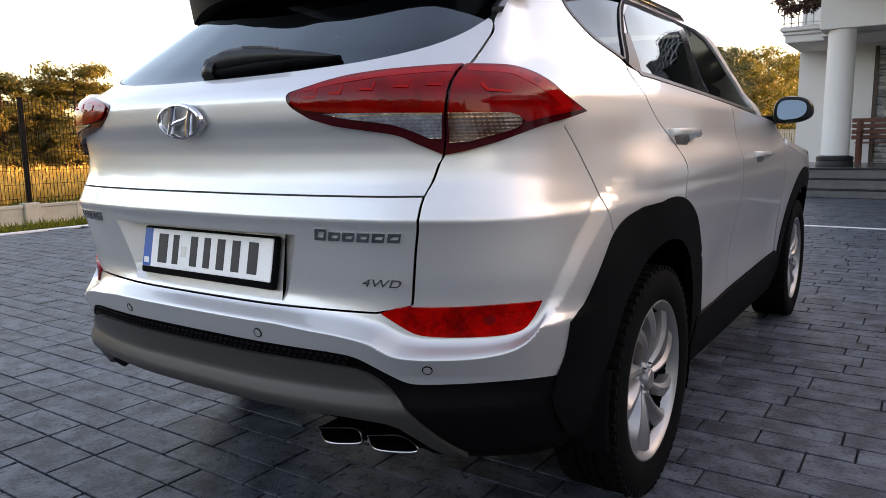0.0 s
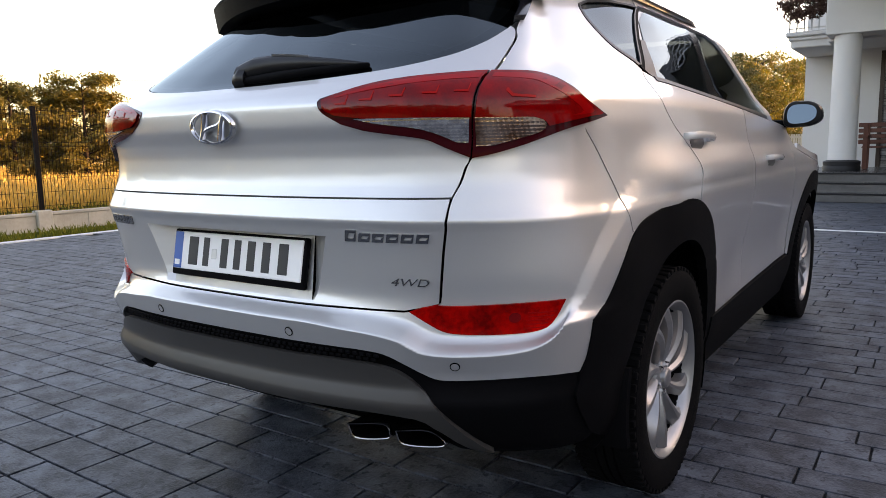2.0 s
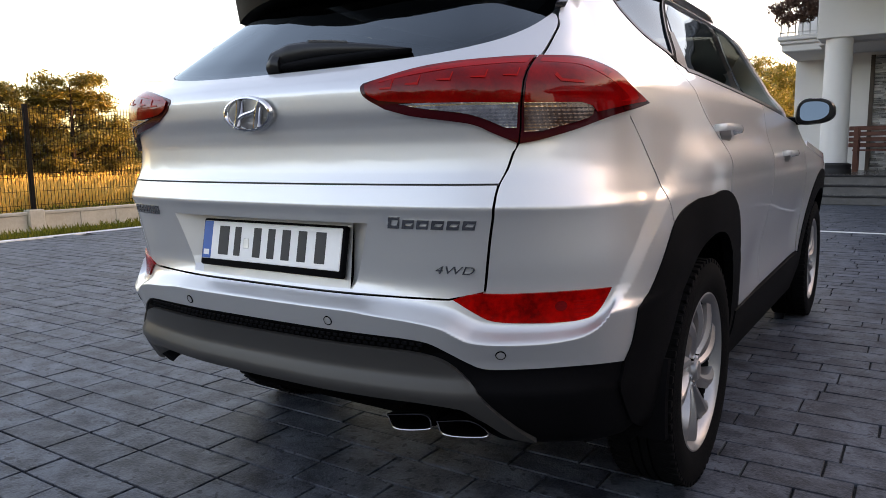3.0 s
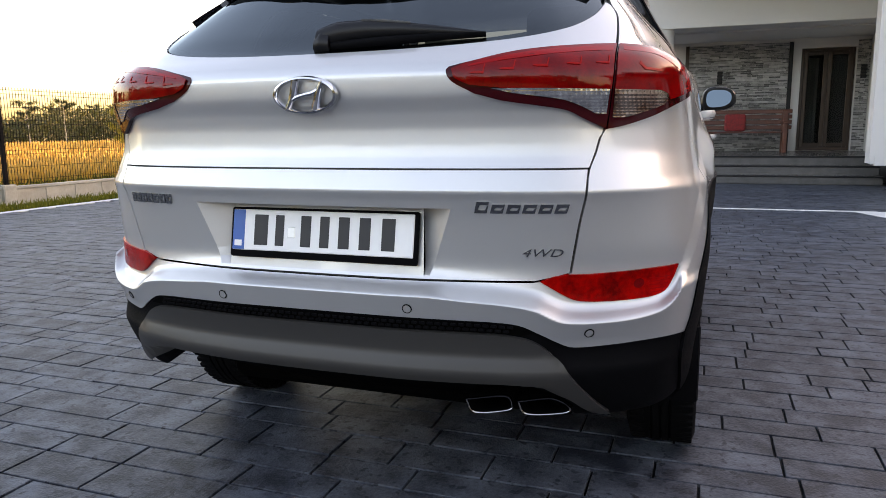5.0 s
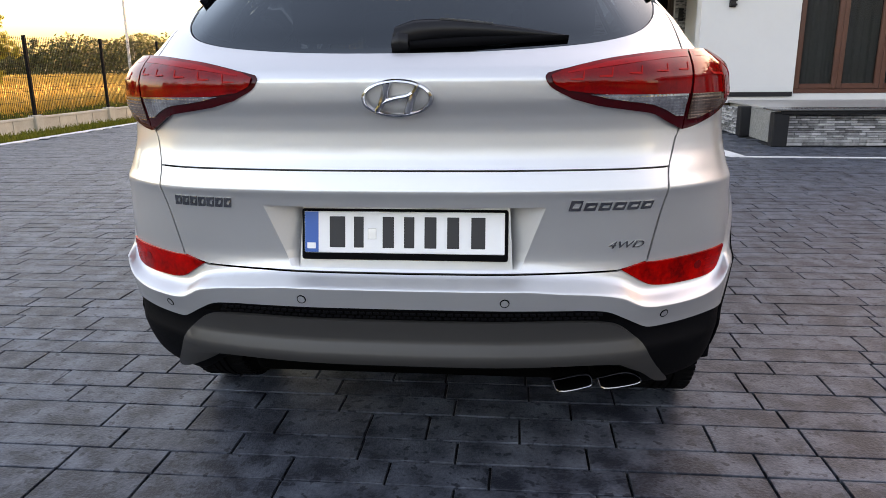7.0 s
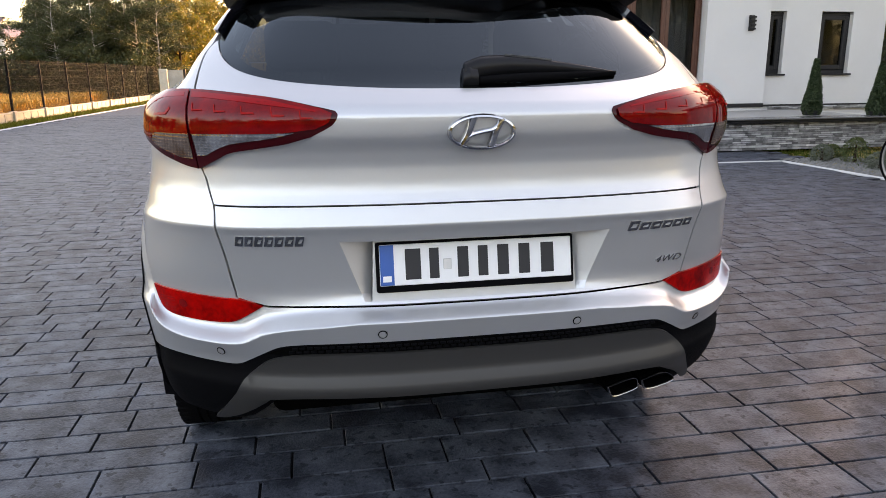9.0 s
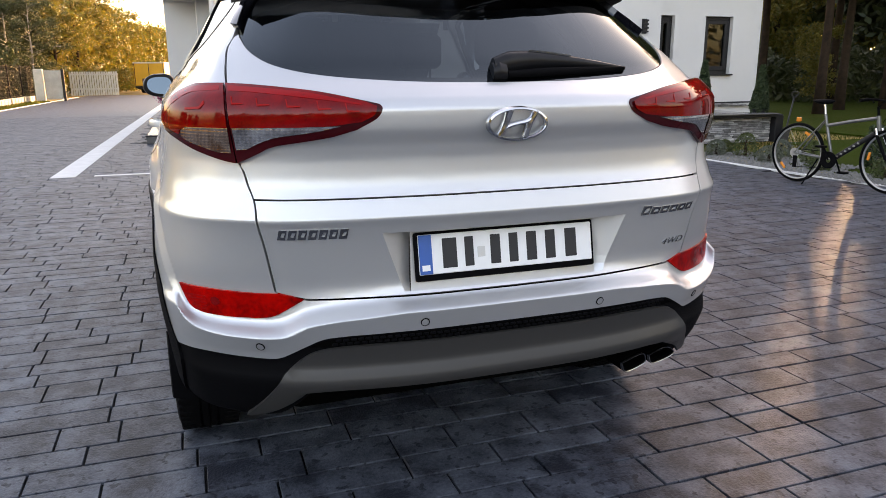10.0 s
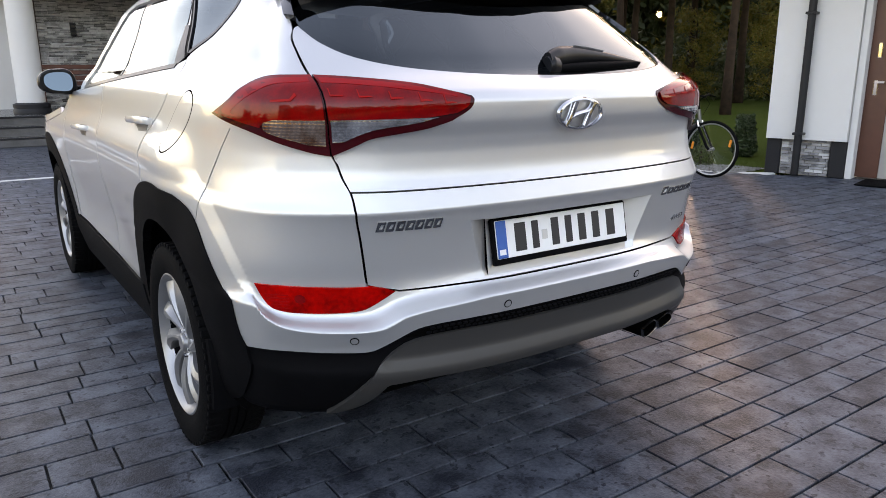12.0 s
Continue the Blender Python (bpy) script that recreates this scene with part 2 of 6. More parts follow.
def lathe(bm, profile, sides=48, axis="x", closed=False):
    """Turns a profile of (radius, along) pairs about an axis."""
    rings = []
    for r, h in profile:
        ring = []
        for k in range(sides):
            a = 2 * math.pi * k / sides
            c, s = r * math.cos(a), r * math.sin(a)
            ring.append(bm.verts.new({"x": (h, c, s), "y": (c, h, s), "z": (c, s, h)}[axis]))
        rings.append(ring)
    pairs = list(zip(rings, rings[1:])) + ([(rings[-1], rings[0])] if closed else [])
    for r0, r1 in pairs:
        for k in range(sides):
            bm.faces.new((r0[k], r0[(k + 1) % sides], r1[(k + 1) % sides], r1[k]))
    bmesh.ops.recalc_face_normals(bm, faces=bm.faces)
    return bm


def prism(bm, outline, thick, m=None):
    """A flat outline in x and z given a thickness along y."""
    front = [bm.verts.new((x, 0, z)) for x, z in outline]
    rear = [bm.verts.new((x, thick, z)) for x, z in outline]
    bm.faces.new(front)
    bm.faces.new(rear[::-1])
    for i in range(len(front)):
        j = (i + 1) % len(front)
        bm.faces.new((front[j], front[i], rear[i], rear[j]))
    bmesh.ops.recalc_face_normals(bm, faces=bm.faces)
    if m is not None:
        bmesh.ops.transform(bm, verts=front + rear, matrix=m)
    return bm


def smooth(points, n=6):
    """A soft curve through the points."""
    p = np.array(points, float)
    if len(p) < 3:
        return [tuple(q) for q in p]
    q = np.vstack([2 * p[0] - p[1], p, 2 * p[-1] - p[-2]])
    out = []
    for i in range(1, len(q) - 2):
        for t in np.linspace(0, 1, n, endpoint=False):
            out.append(tuple(.5 * (2 * q[i] + (q[i + 1] - q[i - 1]) * t + (2 * q[i - 1] - 5 * q[i] + 4 * q[i + 1] - q[i + 2]) * t * t + (3 * q[i] - q[i - 1] - 3 * q[i + 1] + q[i + 2]) * t ** 3)))
    return out + [tuple(p[-1])]


def inside(poly, pts):
    x, y = pts[:, 0], pts[:, 1]
    hit = np.zeros(len(pts), bool)
    for (x0, y0), (x1, y1) in zip(poly, np.roll(poly, -1, axis=0)):
        hit ^= ((y0 > y) != (y1 > y)) & (x < (x1 - x0) * (y - y0) / (y1 - y0 + 1e-12) + x0)
    return hit


def dense(outline, grid):
    out = []
    for a, b in zip(outline, outline[1:] + outline[:1]):
        a, b = np.array(a, float), np.array(b, float)
        k = max(1, int(np.ceil(np.linalg.norm(b - a) / grid)))
        out += [tuple(a + (b - a) * i / k) for i in range(k)]
    clean = [out[0]]
    for p in out[1:]:
        if np.hypot(p[0] - clean[-1][0], p[1] - clean[-1][1]) > 1e-4:
            clean.append(p)
    if np.hypot(clean[0][0] - clean[-1][0], clean[0][1] - clean[-1][1]) < 1e-4:
        clean.pop()
    return clean


def panel(name, outline, mat, parent=None, lift=0.0, depth=.012, holes=(), grid=.03, label="", shape=None, ribbed=False, ridges=()):
    """A sheet cut out of the car's skin along an outline in (u, z), with its edges turned inwards."""
    loops = [np.array(dense(list(o), grid)) for o in (outline, *holes)]
    lo, hi = loops[0].min(0), loops[0].max(0)
    gx, gz = np.meshgrid(np.arange(lo[0] + grid / 2, hi[0], grid), np.arange(lo[1] + grid / 2, hi[1], grid * .7))
    pts = np.stack([gx.ravel(), gz.ravel()], -1)
    keep = inside(loops[0], pts)
    for h in loops[1:]:
        keep &= ~inside(h, pts)
    pts = pts[keep]
    rim = np.vstack(loops)
    if len(pts):
        near = np.min((pts[:, None, 0] - rim[None, :, 0]) ** 2 + (pts[:, None, 1] - rim[None, :, 1]) ** 2, axis=1)
        pts = pts[near > (grid * .35) ** 2]
    # rows of points along the creases keep them crisp
    lines = []
    for ridge_line in ridges:
        q = np.array(ridge_line)
        q = q[inside(loops[0], q)]
        for h in loops[1:]:
            q = q[~inside(h, q)]
        if len(q):
            pts = pts[np.min((pts[:, None, 0] - q[None, :, 0]) ** 2 + (pts[:, None, 1] - q[None, :, 1]) ** 2, axis=1) > .006 ** 2]
            near = np.min((q[:, None, 0] - rim[None, :, 0]) ** 2 + (q[:, None, 1] - rim[None, :, 1]) ** 2, axis=1)
            lines.append(q[near > .002 ** 2])
    pts = np.vstack([pts, *lines])
    edges, start = [], 0
    for l in loops:
        edges += [(start + i, start + (i + 1) % len(l)) for i in range(len(l))]
        start += len(l)
    flat = np.vstack([rim, pts])
    v, _, faces, *_ = geometry.delaunay_2d_cdt([Vector(p) for p in flat], edges, [], 0, 1e-6)
    v = np.array([tuple(p) for p in v])
    tri = np.array([f for f in faces if len(f) == 3])
    mid = v[tri].mean(1)
    keep = inside(loops[0], mid)
    for h in loops[1:]:
        keep &= ~inside(h, mid)
    tri = tri[keep]
    n = skin_normal(v[:, 0], v[:, 1])
    rise = lift if shape is None else lift + shape(v[:, 0], v[:, 1])
    p = skin(v[:, 0], v[:, 1]) + n * (np.asarray(rise)[..., None] if np.ndim(rise) else rise)
    count = {}
    for f in tri:
        for i in range(3):
            e = (f[i], f[(i + 1) % 3])
            count[e] = True
    border = [e for e in count if (e[1], e[0]) not in count]
    verts, faces, normals = [tuple(q) for q in p], [tuple(f) for f in tri], [tuple(q) for q in n]
    if depth:
        for a, b in border:
            k = len(verts)
            side = np.cross(p[b] - p[a], n[a])
            side = side / (np.linalg.norm(side) + 1e-9)
            verts += [tuple(p[a]), tuple(p[b]), tuple(p[b] - n[b] * depth), tuple(p[a] - n[a] * depth)]
            normals += [tuple(side)] * 4
            faces.append((k + 1, k, k + 3, k + 2))
    me = bpy.data.meshes.new(name)
    me.from_pydata(verts, [], faces)
    me.polygons.foreach_set("use_smooth", [True] * len(me.polygons))
    if not ribbed:
        me.normals_split_custom_set_from_vertices(normals)
    return part(name, me, mat, parent, label)


def mirrored(outline):
    return [(-u, z) for u, z in outline]


def both_sides(name, outline, mat, parent, holes=(), **kw):
    return [panel(name, outline, mat, parent, holes=holes, **kw), panel(name, mirrored(outline), mat, parent, holes=[mirrored(h) for h in holes], **kw)]


def on_side(points, closed=False):
    """Turns (y, z) on the car's flank into (u, z)."""
    points = list(points) + ([points[0]] if closed else [])
    q = []
    for a, b in zip(points, points[1:]):
        k = max(1, int(math.hypot(b[0] - a[0], b[1] - a[1]) / .04))
        q += [(a[0] + (b[0] - a[0]) * i / k, a[1] + (b[1] - a[1]) * i / k) for i in range(k)]
    q = np.array(q + [points[-1]], float)
    return list(zip(u_at(q[:, 0], q[:, 1]), q[:, 1]))


def arc_points(yc, zc, r, a0, a1, n=24):
    return [(yc + r * math.cos(radians(a)), zc + r * math.sin(radians(a))) for a in np.linspace(a0, a1, n)]


# ---- the car ----
WHEEL_Y, WHEEL_R = (.968, 3.635), .354
car = thing("car", "silver compact suv parked on grey pavers, black lower cladding", "car")


def full(right):
    """A closed outline from its right half, which runs from the middle bottom round to the middle top."""
    return list(right) + [(-u, z) for u, z in right[::-1]]


def crease(level, follow=False, reach=1.26):
    """Points along a crease at that height, or that far above the bumper's own crease."""
    u = np.arange(-reach, reach, .009)
    return np.stack([u, level + (along(T_CREASE, np.abs(u)) if follow else 0 * u)], -1)


SHOULDER = [crease(z) for z in (.9125, .9160, .9190, .9210, .9225, .9240, .9260, .9285, .9315, .935, .940, .946)]
SHELF = [crease(z, True) for z in (-.013, -.009, -.006, -.0035, -.0015, 0, .0015, .0035, .006, .009, .013, .018, .024, .030, .0345, .039, .045, .050, .054)]

# tailgate
glass_low = smooth([(0, 1.256), (.20, 1.258), (.37, 1.265), (.527, 1.279), (.645, 1.303), (.725, 1.338), (.785, 1.380)])
gate_up = [(.686, .9745), (.700, 1.005), (.714, 1.04), (.727, 1.062), (.752, 1.16), (.774, 1.256), (.794, 1.316), (.806, 1.350), (.804, 1.375), (.792, 1.384)]
panel("tailgate_upper", full([(0, .9745)] + smooth(gate_up, 4) + [(u, z - .003) for u, z in glass_low[::-1]]), M_PAINT, car, grid=.018)
gate_low = [(.683, .9700), (.672, .92), (.657, .85), (.646, .77), (.641, .727)]
recess = [(-.36, .881), (.36, .881), (.305, .716), (-.305, .716)]
panel("tailgate_lower", full([(0, .7085), (.560, .7085), (.600, .717), (.628, .7235)] + smooth(gate_low, 4)[::-1] + [(0, .9700)]), M_PAINT, car, holes=[recess], grid=.016, ridges=SHOULDER)


def skin_at(u, z, deep=0.0):
    return Vector(skin(u, z) - deep * skin_normal(u, z))


bm = bmesh.new()
for s in (1, -1):
    rows = []
    for k in np.linspace(0, 1, 9):
        rows.append([skin_at(s * (.305 + .055 * k - (.019 + .065 * k) * j), .716 + (.165 - .007 * j) * k, .0005 + (.0155 + .050 * k) * j) for j in (0, .5, 1)])
    for low, high in zip(rows, rows[1:]):
        for j in range(2):
            quad = (low[j], low[j + 1], high[j + 1], high[j])
            bm.faces.new([bm.verts.new(q) for q in (quad if s < 0 else quad[::-1])])
for z0, d0, z1, d1, u0, u1 in ((.716, .016, .874, .066, .286, .276), (.874, .066, .881, .001, .276, .36), (.716, .001, .716, .016, .305, .286)):
    us0, us1 = np.linspace(-u0, u0, 9), np.linspace(-u1, u1, 9)
    for i in range(8):
        bm.faces.new([bm.verts.new(q) for q in (skin_at(us0[i], z0, d0), skin_at(us0[i + 1], z0, d0), skin_at(us1[i + 1], z1, d1), skin_at(us1[i], z1, d1))])
bmesh.ops.remove_doubles(bm, verts=bm.verts, dist=.0005)
part("plate_recess", bm, M_PAINT, car)
rear_glass = full(glass_low + smooth([(.785, 1.380), (.828, 1.43), (.852, 1.47), (.850, 1.50), (.80, 1.515)], 4)[1:] + [(0, 1.515)])
panel("rear_window", rear_glass, M_GLASS, car, lift=-.003, depth=.004, grid=.04, label="dark tinted rear window")
edge = [(u, z) for u, z in rear_glass]
inner = [(u * .94, 1.255 + (z - 1.255) * .92 + .014) for u, z in rear_glass]
panel("glass_border", edge, M_GLOSSBLACK, car, lift=-.0075, depth=0, holes=[inner], grid=.03)

# bumper
seam = [(1.058, 1.140), (1.055, 1.117), (1.121, 1.022), (1.194, .940), (1.208, .864)]
clad_edge = [(1.42, .908), (1.30, .889), (1.217, .861), (1.150, .815), (1.072, .745), (1.037, .690), (1.022, .638), (1.005, .590), (.982, .548)]
clad_rear = [(u + .012, z - .006) for u, z in clad_edge[2:-1]]
silver_low = [(.982, .550), (.911, .555), (.830, .555), (.750, .552), (.685, .550), (.655, .554), (.628, .567), (.587, .588), (.535, .611), (.470, .6175), (.436, .6185), (.2, .6215), (0, .622)]
lamp_low = [(.733, 1.0605), (.772, 1.068), (.857, 1.090), (.969, 1.122), (1.058, 1.140)]
bumper_half = [(0, .7035), (.560, .7035), (.600, .712), (.633, .719), (.6465, .727)] + smooth([(.652, .77), (.663, .85), (.678, .92), (.689, .97), (.706, 1.005), (.720, 1.04), (.733, 1.0605)], 4) + smooth(lamp_low, 3)[1:] + smooth(seam[1:], 4) + smooth(clad_rear, 4) + smooth(silver_low, 4)
panel("rear_bumper", bumper_half[:-1] + [(0, .622)] + [(-u, z) for u, z in bumper_half[-2:0:-1]] + [(0, .7035)], M_PAINT, car, grid=.013, ridges=SHOULDER + SHELF)
def tuck(u, z):
    """The bumper's underside draws in between its corners."""
    return -.13 * step(.470, .400, z) * step(.70, .48, np.abs(u))


dark_half = [(0, .6200)] + [(u, z - .002) for u, z in smooth(silver_low, 4)[::-1][1:]] + on_side([(.40, .50), (.43, .42), (.45, .36), (.43, .325)]) + [(.86, .322), (.76, .335), (.6, .36), (.4, .385), (0, .40)]
panel("lower_bumper", dark_half + [(-u, z) for u, z in dark_half[-2:0:-1]], M_TRIM, car, lift=-.004, label="black textured lower bumper", shape=tuck)
skid_half = [(0, .588)] + smooth([(.26, .588), (.436, .587), (.527, .581), (.584, .562), (.645, .510), (.692, .445), (.728, .398), (.760, .360)], 4) + [(.752, .357), (.715, .372)] + smooth([(.69, .384), (.64, .396), (.55, .404), (.39, .418), (.2, .426), (0, .428)], 3)
skid_right = [(u, z + .02 * step(.34, .42, u) * step(.71, .66, u) if z < .425 else z) for u, z in dense(skid_half, .03)]
skid_right = [q for q in skid_right[:skid_right.index(min(skid_right, key=lambda q: abs(q[0]) + abs(q[1] - .428)))]]
panel("skid_plate", skid_right + [(0, .428)] + [(-u, z) for u, z in skid_half[-2:0:-1]], M_SKID, car, lift=.008, depth=.02, label="matt grey painted skid plate",
      shape=tuck)
mesh_half = [(0, .6165), (.43, .6135), (.53, .606), (.575, .588), (.54, .586), (.436, .5915), (0, .5925)]
panel("bumper_grille", mesh_half + [(-u, z) for u, z in mesh_half[-2:0:-1]], M_GAP_SHADE, car, lift=-.001, depth=0)
bm = bmesh.new()
for i in range(-26, 27):
    for j in range(2):
        u = i * .0195 + (j % 2) * .0098
        if abs(u) < .52:
            p = skin_at(u, .598 + .011 * j - .004 * step(.4, .55, abs(u)), -.0015)
            box(bm, p.x - .0075, p.x + .0075, p.y - .003, p.y + .003, p.z - .0038, p.z + .0038, .0015)
part("grille_mesh", bm, M_TRIM, car)

# tail lamps, in two pieces a side
lamp_top_out = [(1.170, 1.157), (1.07, 1.192), (1.01, 1.217), (.955, 1.238), (.89, 1.2475), (.7775, 1.2478)]
lamp_in = smooth([(.774, 1.2475), (.70, 1.2440), (.60, 1.2355), (.484, 1.2215), (.40, 1.2095)], 4) + smooth([(.372, 1.2035), (.366, 1.193), (.380, 1.170), (.43, 1.144)], 4) + smooth([(.49, 1.130), (.578, 1.1175), (.633, 1.107), (.673, 1.0875), (.7275, 1.0615)], 4)
lamp_out = smooth(lamp_top_out, 5)[::-1] + smooth([(1.170, 1.157), (1.093, 1.1430), (.969, 1.122), (.857, 1.090), (.772, 1.068), (.7315, 1.0613)], 4)[1:]


def shrunk(outline, dist):
    """An outline moved inwards."""
    p = np.array(outline, float)
    d = np.roll(p, -1, 0) - np.roll(p, 1, 0)
    n = np.stack([-d[:, 1], d[:, 0]], -1) / (np.linalg.norm(d, axis=1, keepdims=True) + 1e-9)
    area = np.sum(p[:, 0] * np.roll(p[:, 1], -1) - np.roll(p[:, 0], -1) * p[:, 1])
    return [tuple(q) for q in p + n * dist * (1 if area > 0 else -1)]


for s in (1, -1):
    side = (lambda o: o) if s > 0 else mirrored
    swell = lambda u, z: .010 * step(.36, .55, abs(u)) * step(1.19, 1.0, abs(u)) + .002
    inner_lamp = panel("tail_lamp", side(lamp_in), M_MAROON, car, lift=.0, depth=.03, grid=.02, shape=swell, label="dark red tailgate lamp")
    outer_lamp = panel("tail_lamp", side(lamp_out), M_MAROON, car, lift=.0, depth=.03, grid=.02, shape=swell, label="dark red wraparound corner lamp")
    up = lambda k: (lambda u, z: swell(u, z) + k)
    red_in = smooth([(.7720, 1.2440), (.70, 1.2400), (.60, 1.2320), (.484, 1.2180), (.412, 1.2075)], 4) + smooth([(.380, 1.197), (.388, 1.178), (.420, 1.163)], 3) + [(.50, 1.1545), (.7470, 1.1500)]
    panel("red_lens", side(red_in), M_RED, inner_lamp, depth=.002, grid=.02, shape=up(.0046))
    clear_in = smooth([(.47, 1.154), (.52, 1.145), (.58, 1.138), (.63, 1.131), (.67, 1.117), (.702, 1.099)], 4) + [(.7295, 1.097), (.7450, 1.153)]
    panel("clear_lens", side(clear_in), M_CLEAR, inner_lamp, depth=.002, grid=.0035, shape=lambda u, z: swell(u, z) + .0022 + (.0012 * np.abs(np.sin(abs(u) * 260)) + .0004 * np.sin(z * 900)), ribbed=True, label="clear ribbed reversing lens")
    red_out = [(.7570, 1.1500)] + [(.89, 1.1490), (.916, 1.143)] + smooth([(.926, 1.131), (.985, 1.140), (1.06, 1.150), (1.125, 1.157)], 3) + smooth([(1.138, 1.161), (1.055, 1.192), (1.0, 1.215), (.95, 1.232), (.89, 1.2435), (.7795, 1.2440)], 4)
    panel("red_lens", side(red_out), M_RED, outer_lamp, depth=.002, grid=.02, shape=up(.0046))
    clear_out = [(.7570, 1.153), (.900, 1.152)] + smooth([(.921, 1.140), (.913, 1.126), (.89, 1.1165), (.83, 1.101), (.785, 1.090)], 3) + [(.7445, 1.089)]
    panel("clear_lens", side(clear_out), M_CLEAR_BROWN, outer_lamp, depth=.002, grid=.0035, shape=lambda u, z: swell(u, z) + .0022 + (.0012 * np.abs(np.sin(abs(u) * 260)) + .0010 * np.abs(np.sin(z * 420))), ribbed=True, label="clear ribbed indicator lens")
    rise = lambda u: 1.2035 + .05 * (u - .41) if u < .6 else 1.213 + .035 * (u - .6)
    for u0 in (.425, .495, .57, .645, .715):
        z0 = rise(u0) - .018
        mark = [(u0, z0), (u0 + .032, z0 - .001), (u0 + .036, z0 + .015), (u0 + .0335, z0 + .015), (u0 + .030, z0 + .0025), (u0, z0 + .002)]
        panel("light_guide", side(mark), M_REDMARK, inner_lamp, depth=.001, grid=.02, shape=up(.0060))
    band = smooth([(.765, 1.2380), (.70, 1.2345), (.60, 1.2260), (.484, 1.2115), (.42, 1.2015)], 3) + smooth([(.42, 1.1985), (.484, 1.2050), (.60, 1.2150), (.70, 1.223), (.762, 1.2255)], 3)
    panel("light_guide", side(band), M_REDLIT, inner_lamp, depth=.001, grid=.02, shape=up(.0050))
    band = smooth([(.79, 1.238), (.89, 1.237), (.955, 1.226), (1.03, 1.197), (1.09, 1.165), (1.03, 1.154)], 3) + smooth([(1.0, 1.153), (1.04, 1.163), (1.0, 1.188), (.94, 1.210), (.89, 1.223), (.79, 1.228)], 3)
    panel("light_guide", side(band), M_REDLIT, outer_lamp, depth=.001, grid=.02, shape=up(.0050))
    mark = [(.83, 1.200), (.845, 1.190), (.90, 1.188), (.90, 1.192), (.848, 1.194), (.834, 1.206)]
    panel("light_guide", side(mark), M_REDMARK, outer_lamp, depth=.001, grid=.02, shape=up(.0060))
    # reflectors low in the bumper
    refl = smooth([(.914, .731), (.84, .729), (.76, .7255), (.69, .7225), (.634, .7235)], 3) + smooth([(.603, .7185), (.572, .7065)], 3) + smooth([(.618, .680), (.652, .662), (.685, .6555), (.74, .654), (.80, .6555), (.848, .660), (.882, .676), (.914, .731)], 3)[:-1]
    low = panel("bumper_reflector", side(refl), M_REFLECT, car, lift=.006, depth=.014, grid=.02, label="red bumper reflector")
    # bright streaks near the outer end, painted as thin brighter red bars
    for k in range(5):
        z0 = .667 + .009 * k
        streak = [(.826, z0), (.866 + .006 * k, z0 + .001), (.866 + .006 * k, z0 + .0035), (.826, z0 + .0025)]
        panel("reflector_rib", side(streak), M_REDLIT, low, lift=.0068, depth=.001, grid=.02)
    bulb = [(.800 + .013 * math.cos(a), .694 + .012 * math.sin(a)) for a in np.linspace(0, 2 * math.pi, 16, endpoint=False)]
    panel("bulb_cover", side(bulb), M_RED, low, lift=.0066, depth=.001, grid=.02)
    # parking sensors
    for u, z in ((.267, .6435), (.703, .588)):
        p, q = skin_at(s * u, z, -.001), Vector(skin_normal(s * u, z))
        bm = bmesh.new()
        lathe(bm, [(.0001, .0), (.0095, .0), (.0105, -.001), (.0115, -.004)], 20, "x")
        bmesh.ops.transform(bm, verts=bm.verts, matrix=Matrix.Translation(p) @ q.to_track_quat("X", "Z").to_matrix().to_4x4())
        sensor = part("parking_sensor", bm, M_PAINT, car, smooth=40)
        bm = bmesh.new()
        lathe(bm, [(.0098, .0006), (.0118, .0008), (.0128, -.003)], 20, "x")
        bmesh.ops.transform(bm, verts=bm.verts, matrix=Matrix.Translation(p) @ q.to_track_quat("X", "Z").to_matrix().to_4x4())
        part("sensor_ring", bm, M_GAP_SHADE, sensor)

# flanks
quarter_up = [(.780, 1.2505), (.801, 1.316), (.8135, 1.350), (.811, 1.378), (.832, 1.425), (.858, 1.468), (.862, 1.50), (.875, 1.555), (.90, 1.602)]
belt = [(1.146, 1.500), (1.182, 1.457), (1.255, 1.404), (1.33, 1.364), (1.425, 1.332), (1.488, 1.308)]
door_edge = [(1.488, 1.304), (1.535, 1.240), (1.610, 1.170), (1.690, 1.10), (1.728, 1.02), (1.733, .93), (1.700, .845)]
arch_over = on_side(arc_points(.965, .351, .552, 62, 122, 12))
quarter = smooth(quarter_up, 4) + [(1.49, 1.602), (1.488, 1.562), (1.44, 1.562), (1.28, 1.553), (1.185, 1.536), (1.143, 1.514)] + smooth(belt, 4) + smooth(door_edge, 5)[1:] + arch_over[1:] + [(1.222, .856)] + smooth([(1.213, .866), (1.199, .942), (1.126, 1.024), (1.060, 1.118), (1.063, 1.141)], 4) + smooth([(1.093, 1.1445), (1.170, 1.1585)], 2) + smooth(lamp_top_out, 4)[1:]
both_sides("quarter_panel", quarter[::-1], M_PAINT, car, grid=.02)
door_line = [(u + .006, z) for u, z in smooth(door_edge, 5)]
B_Y, F_Y = 1.98, 3.02


def belt_z(y):
    return 1.287 - .056 * (y - .93) - .004 * (y - .93) ** 2


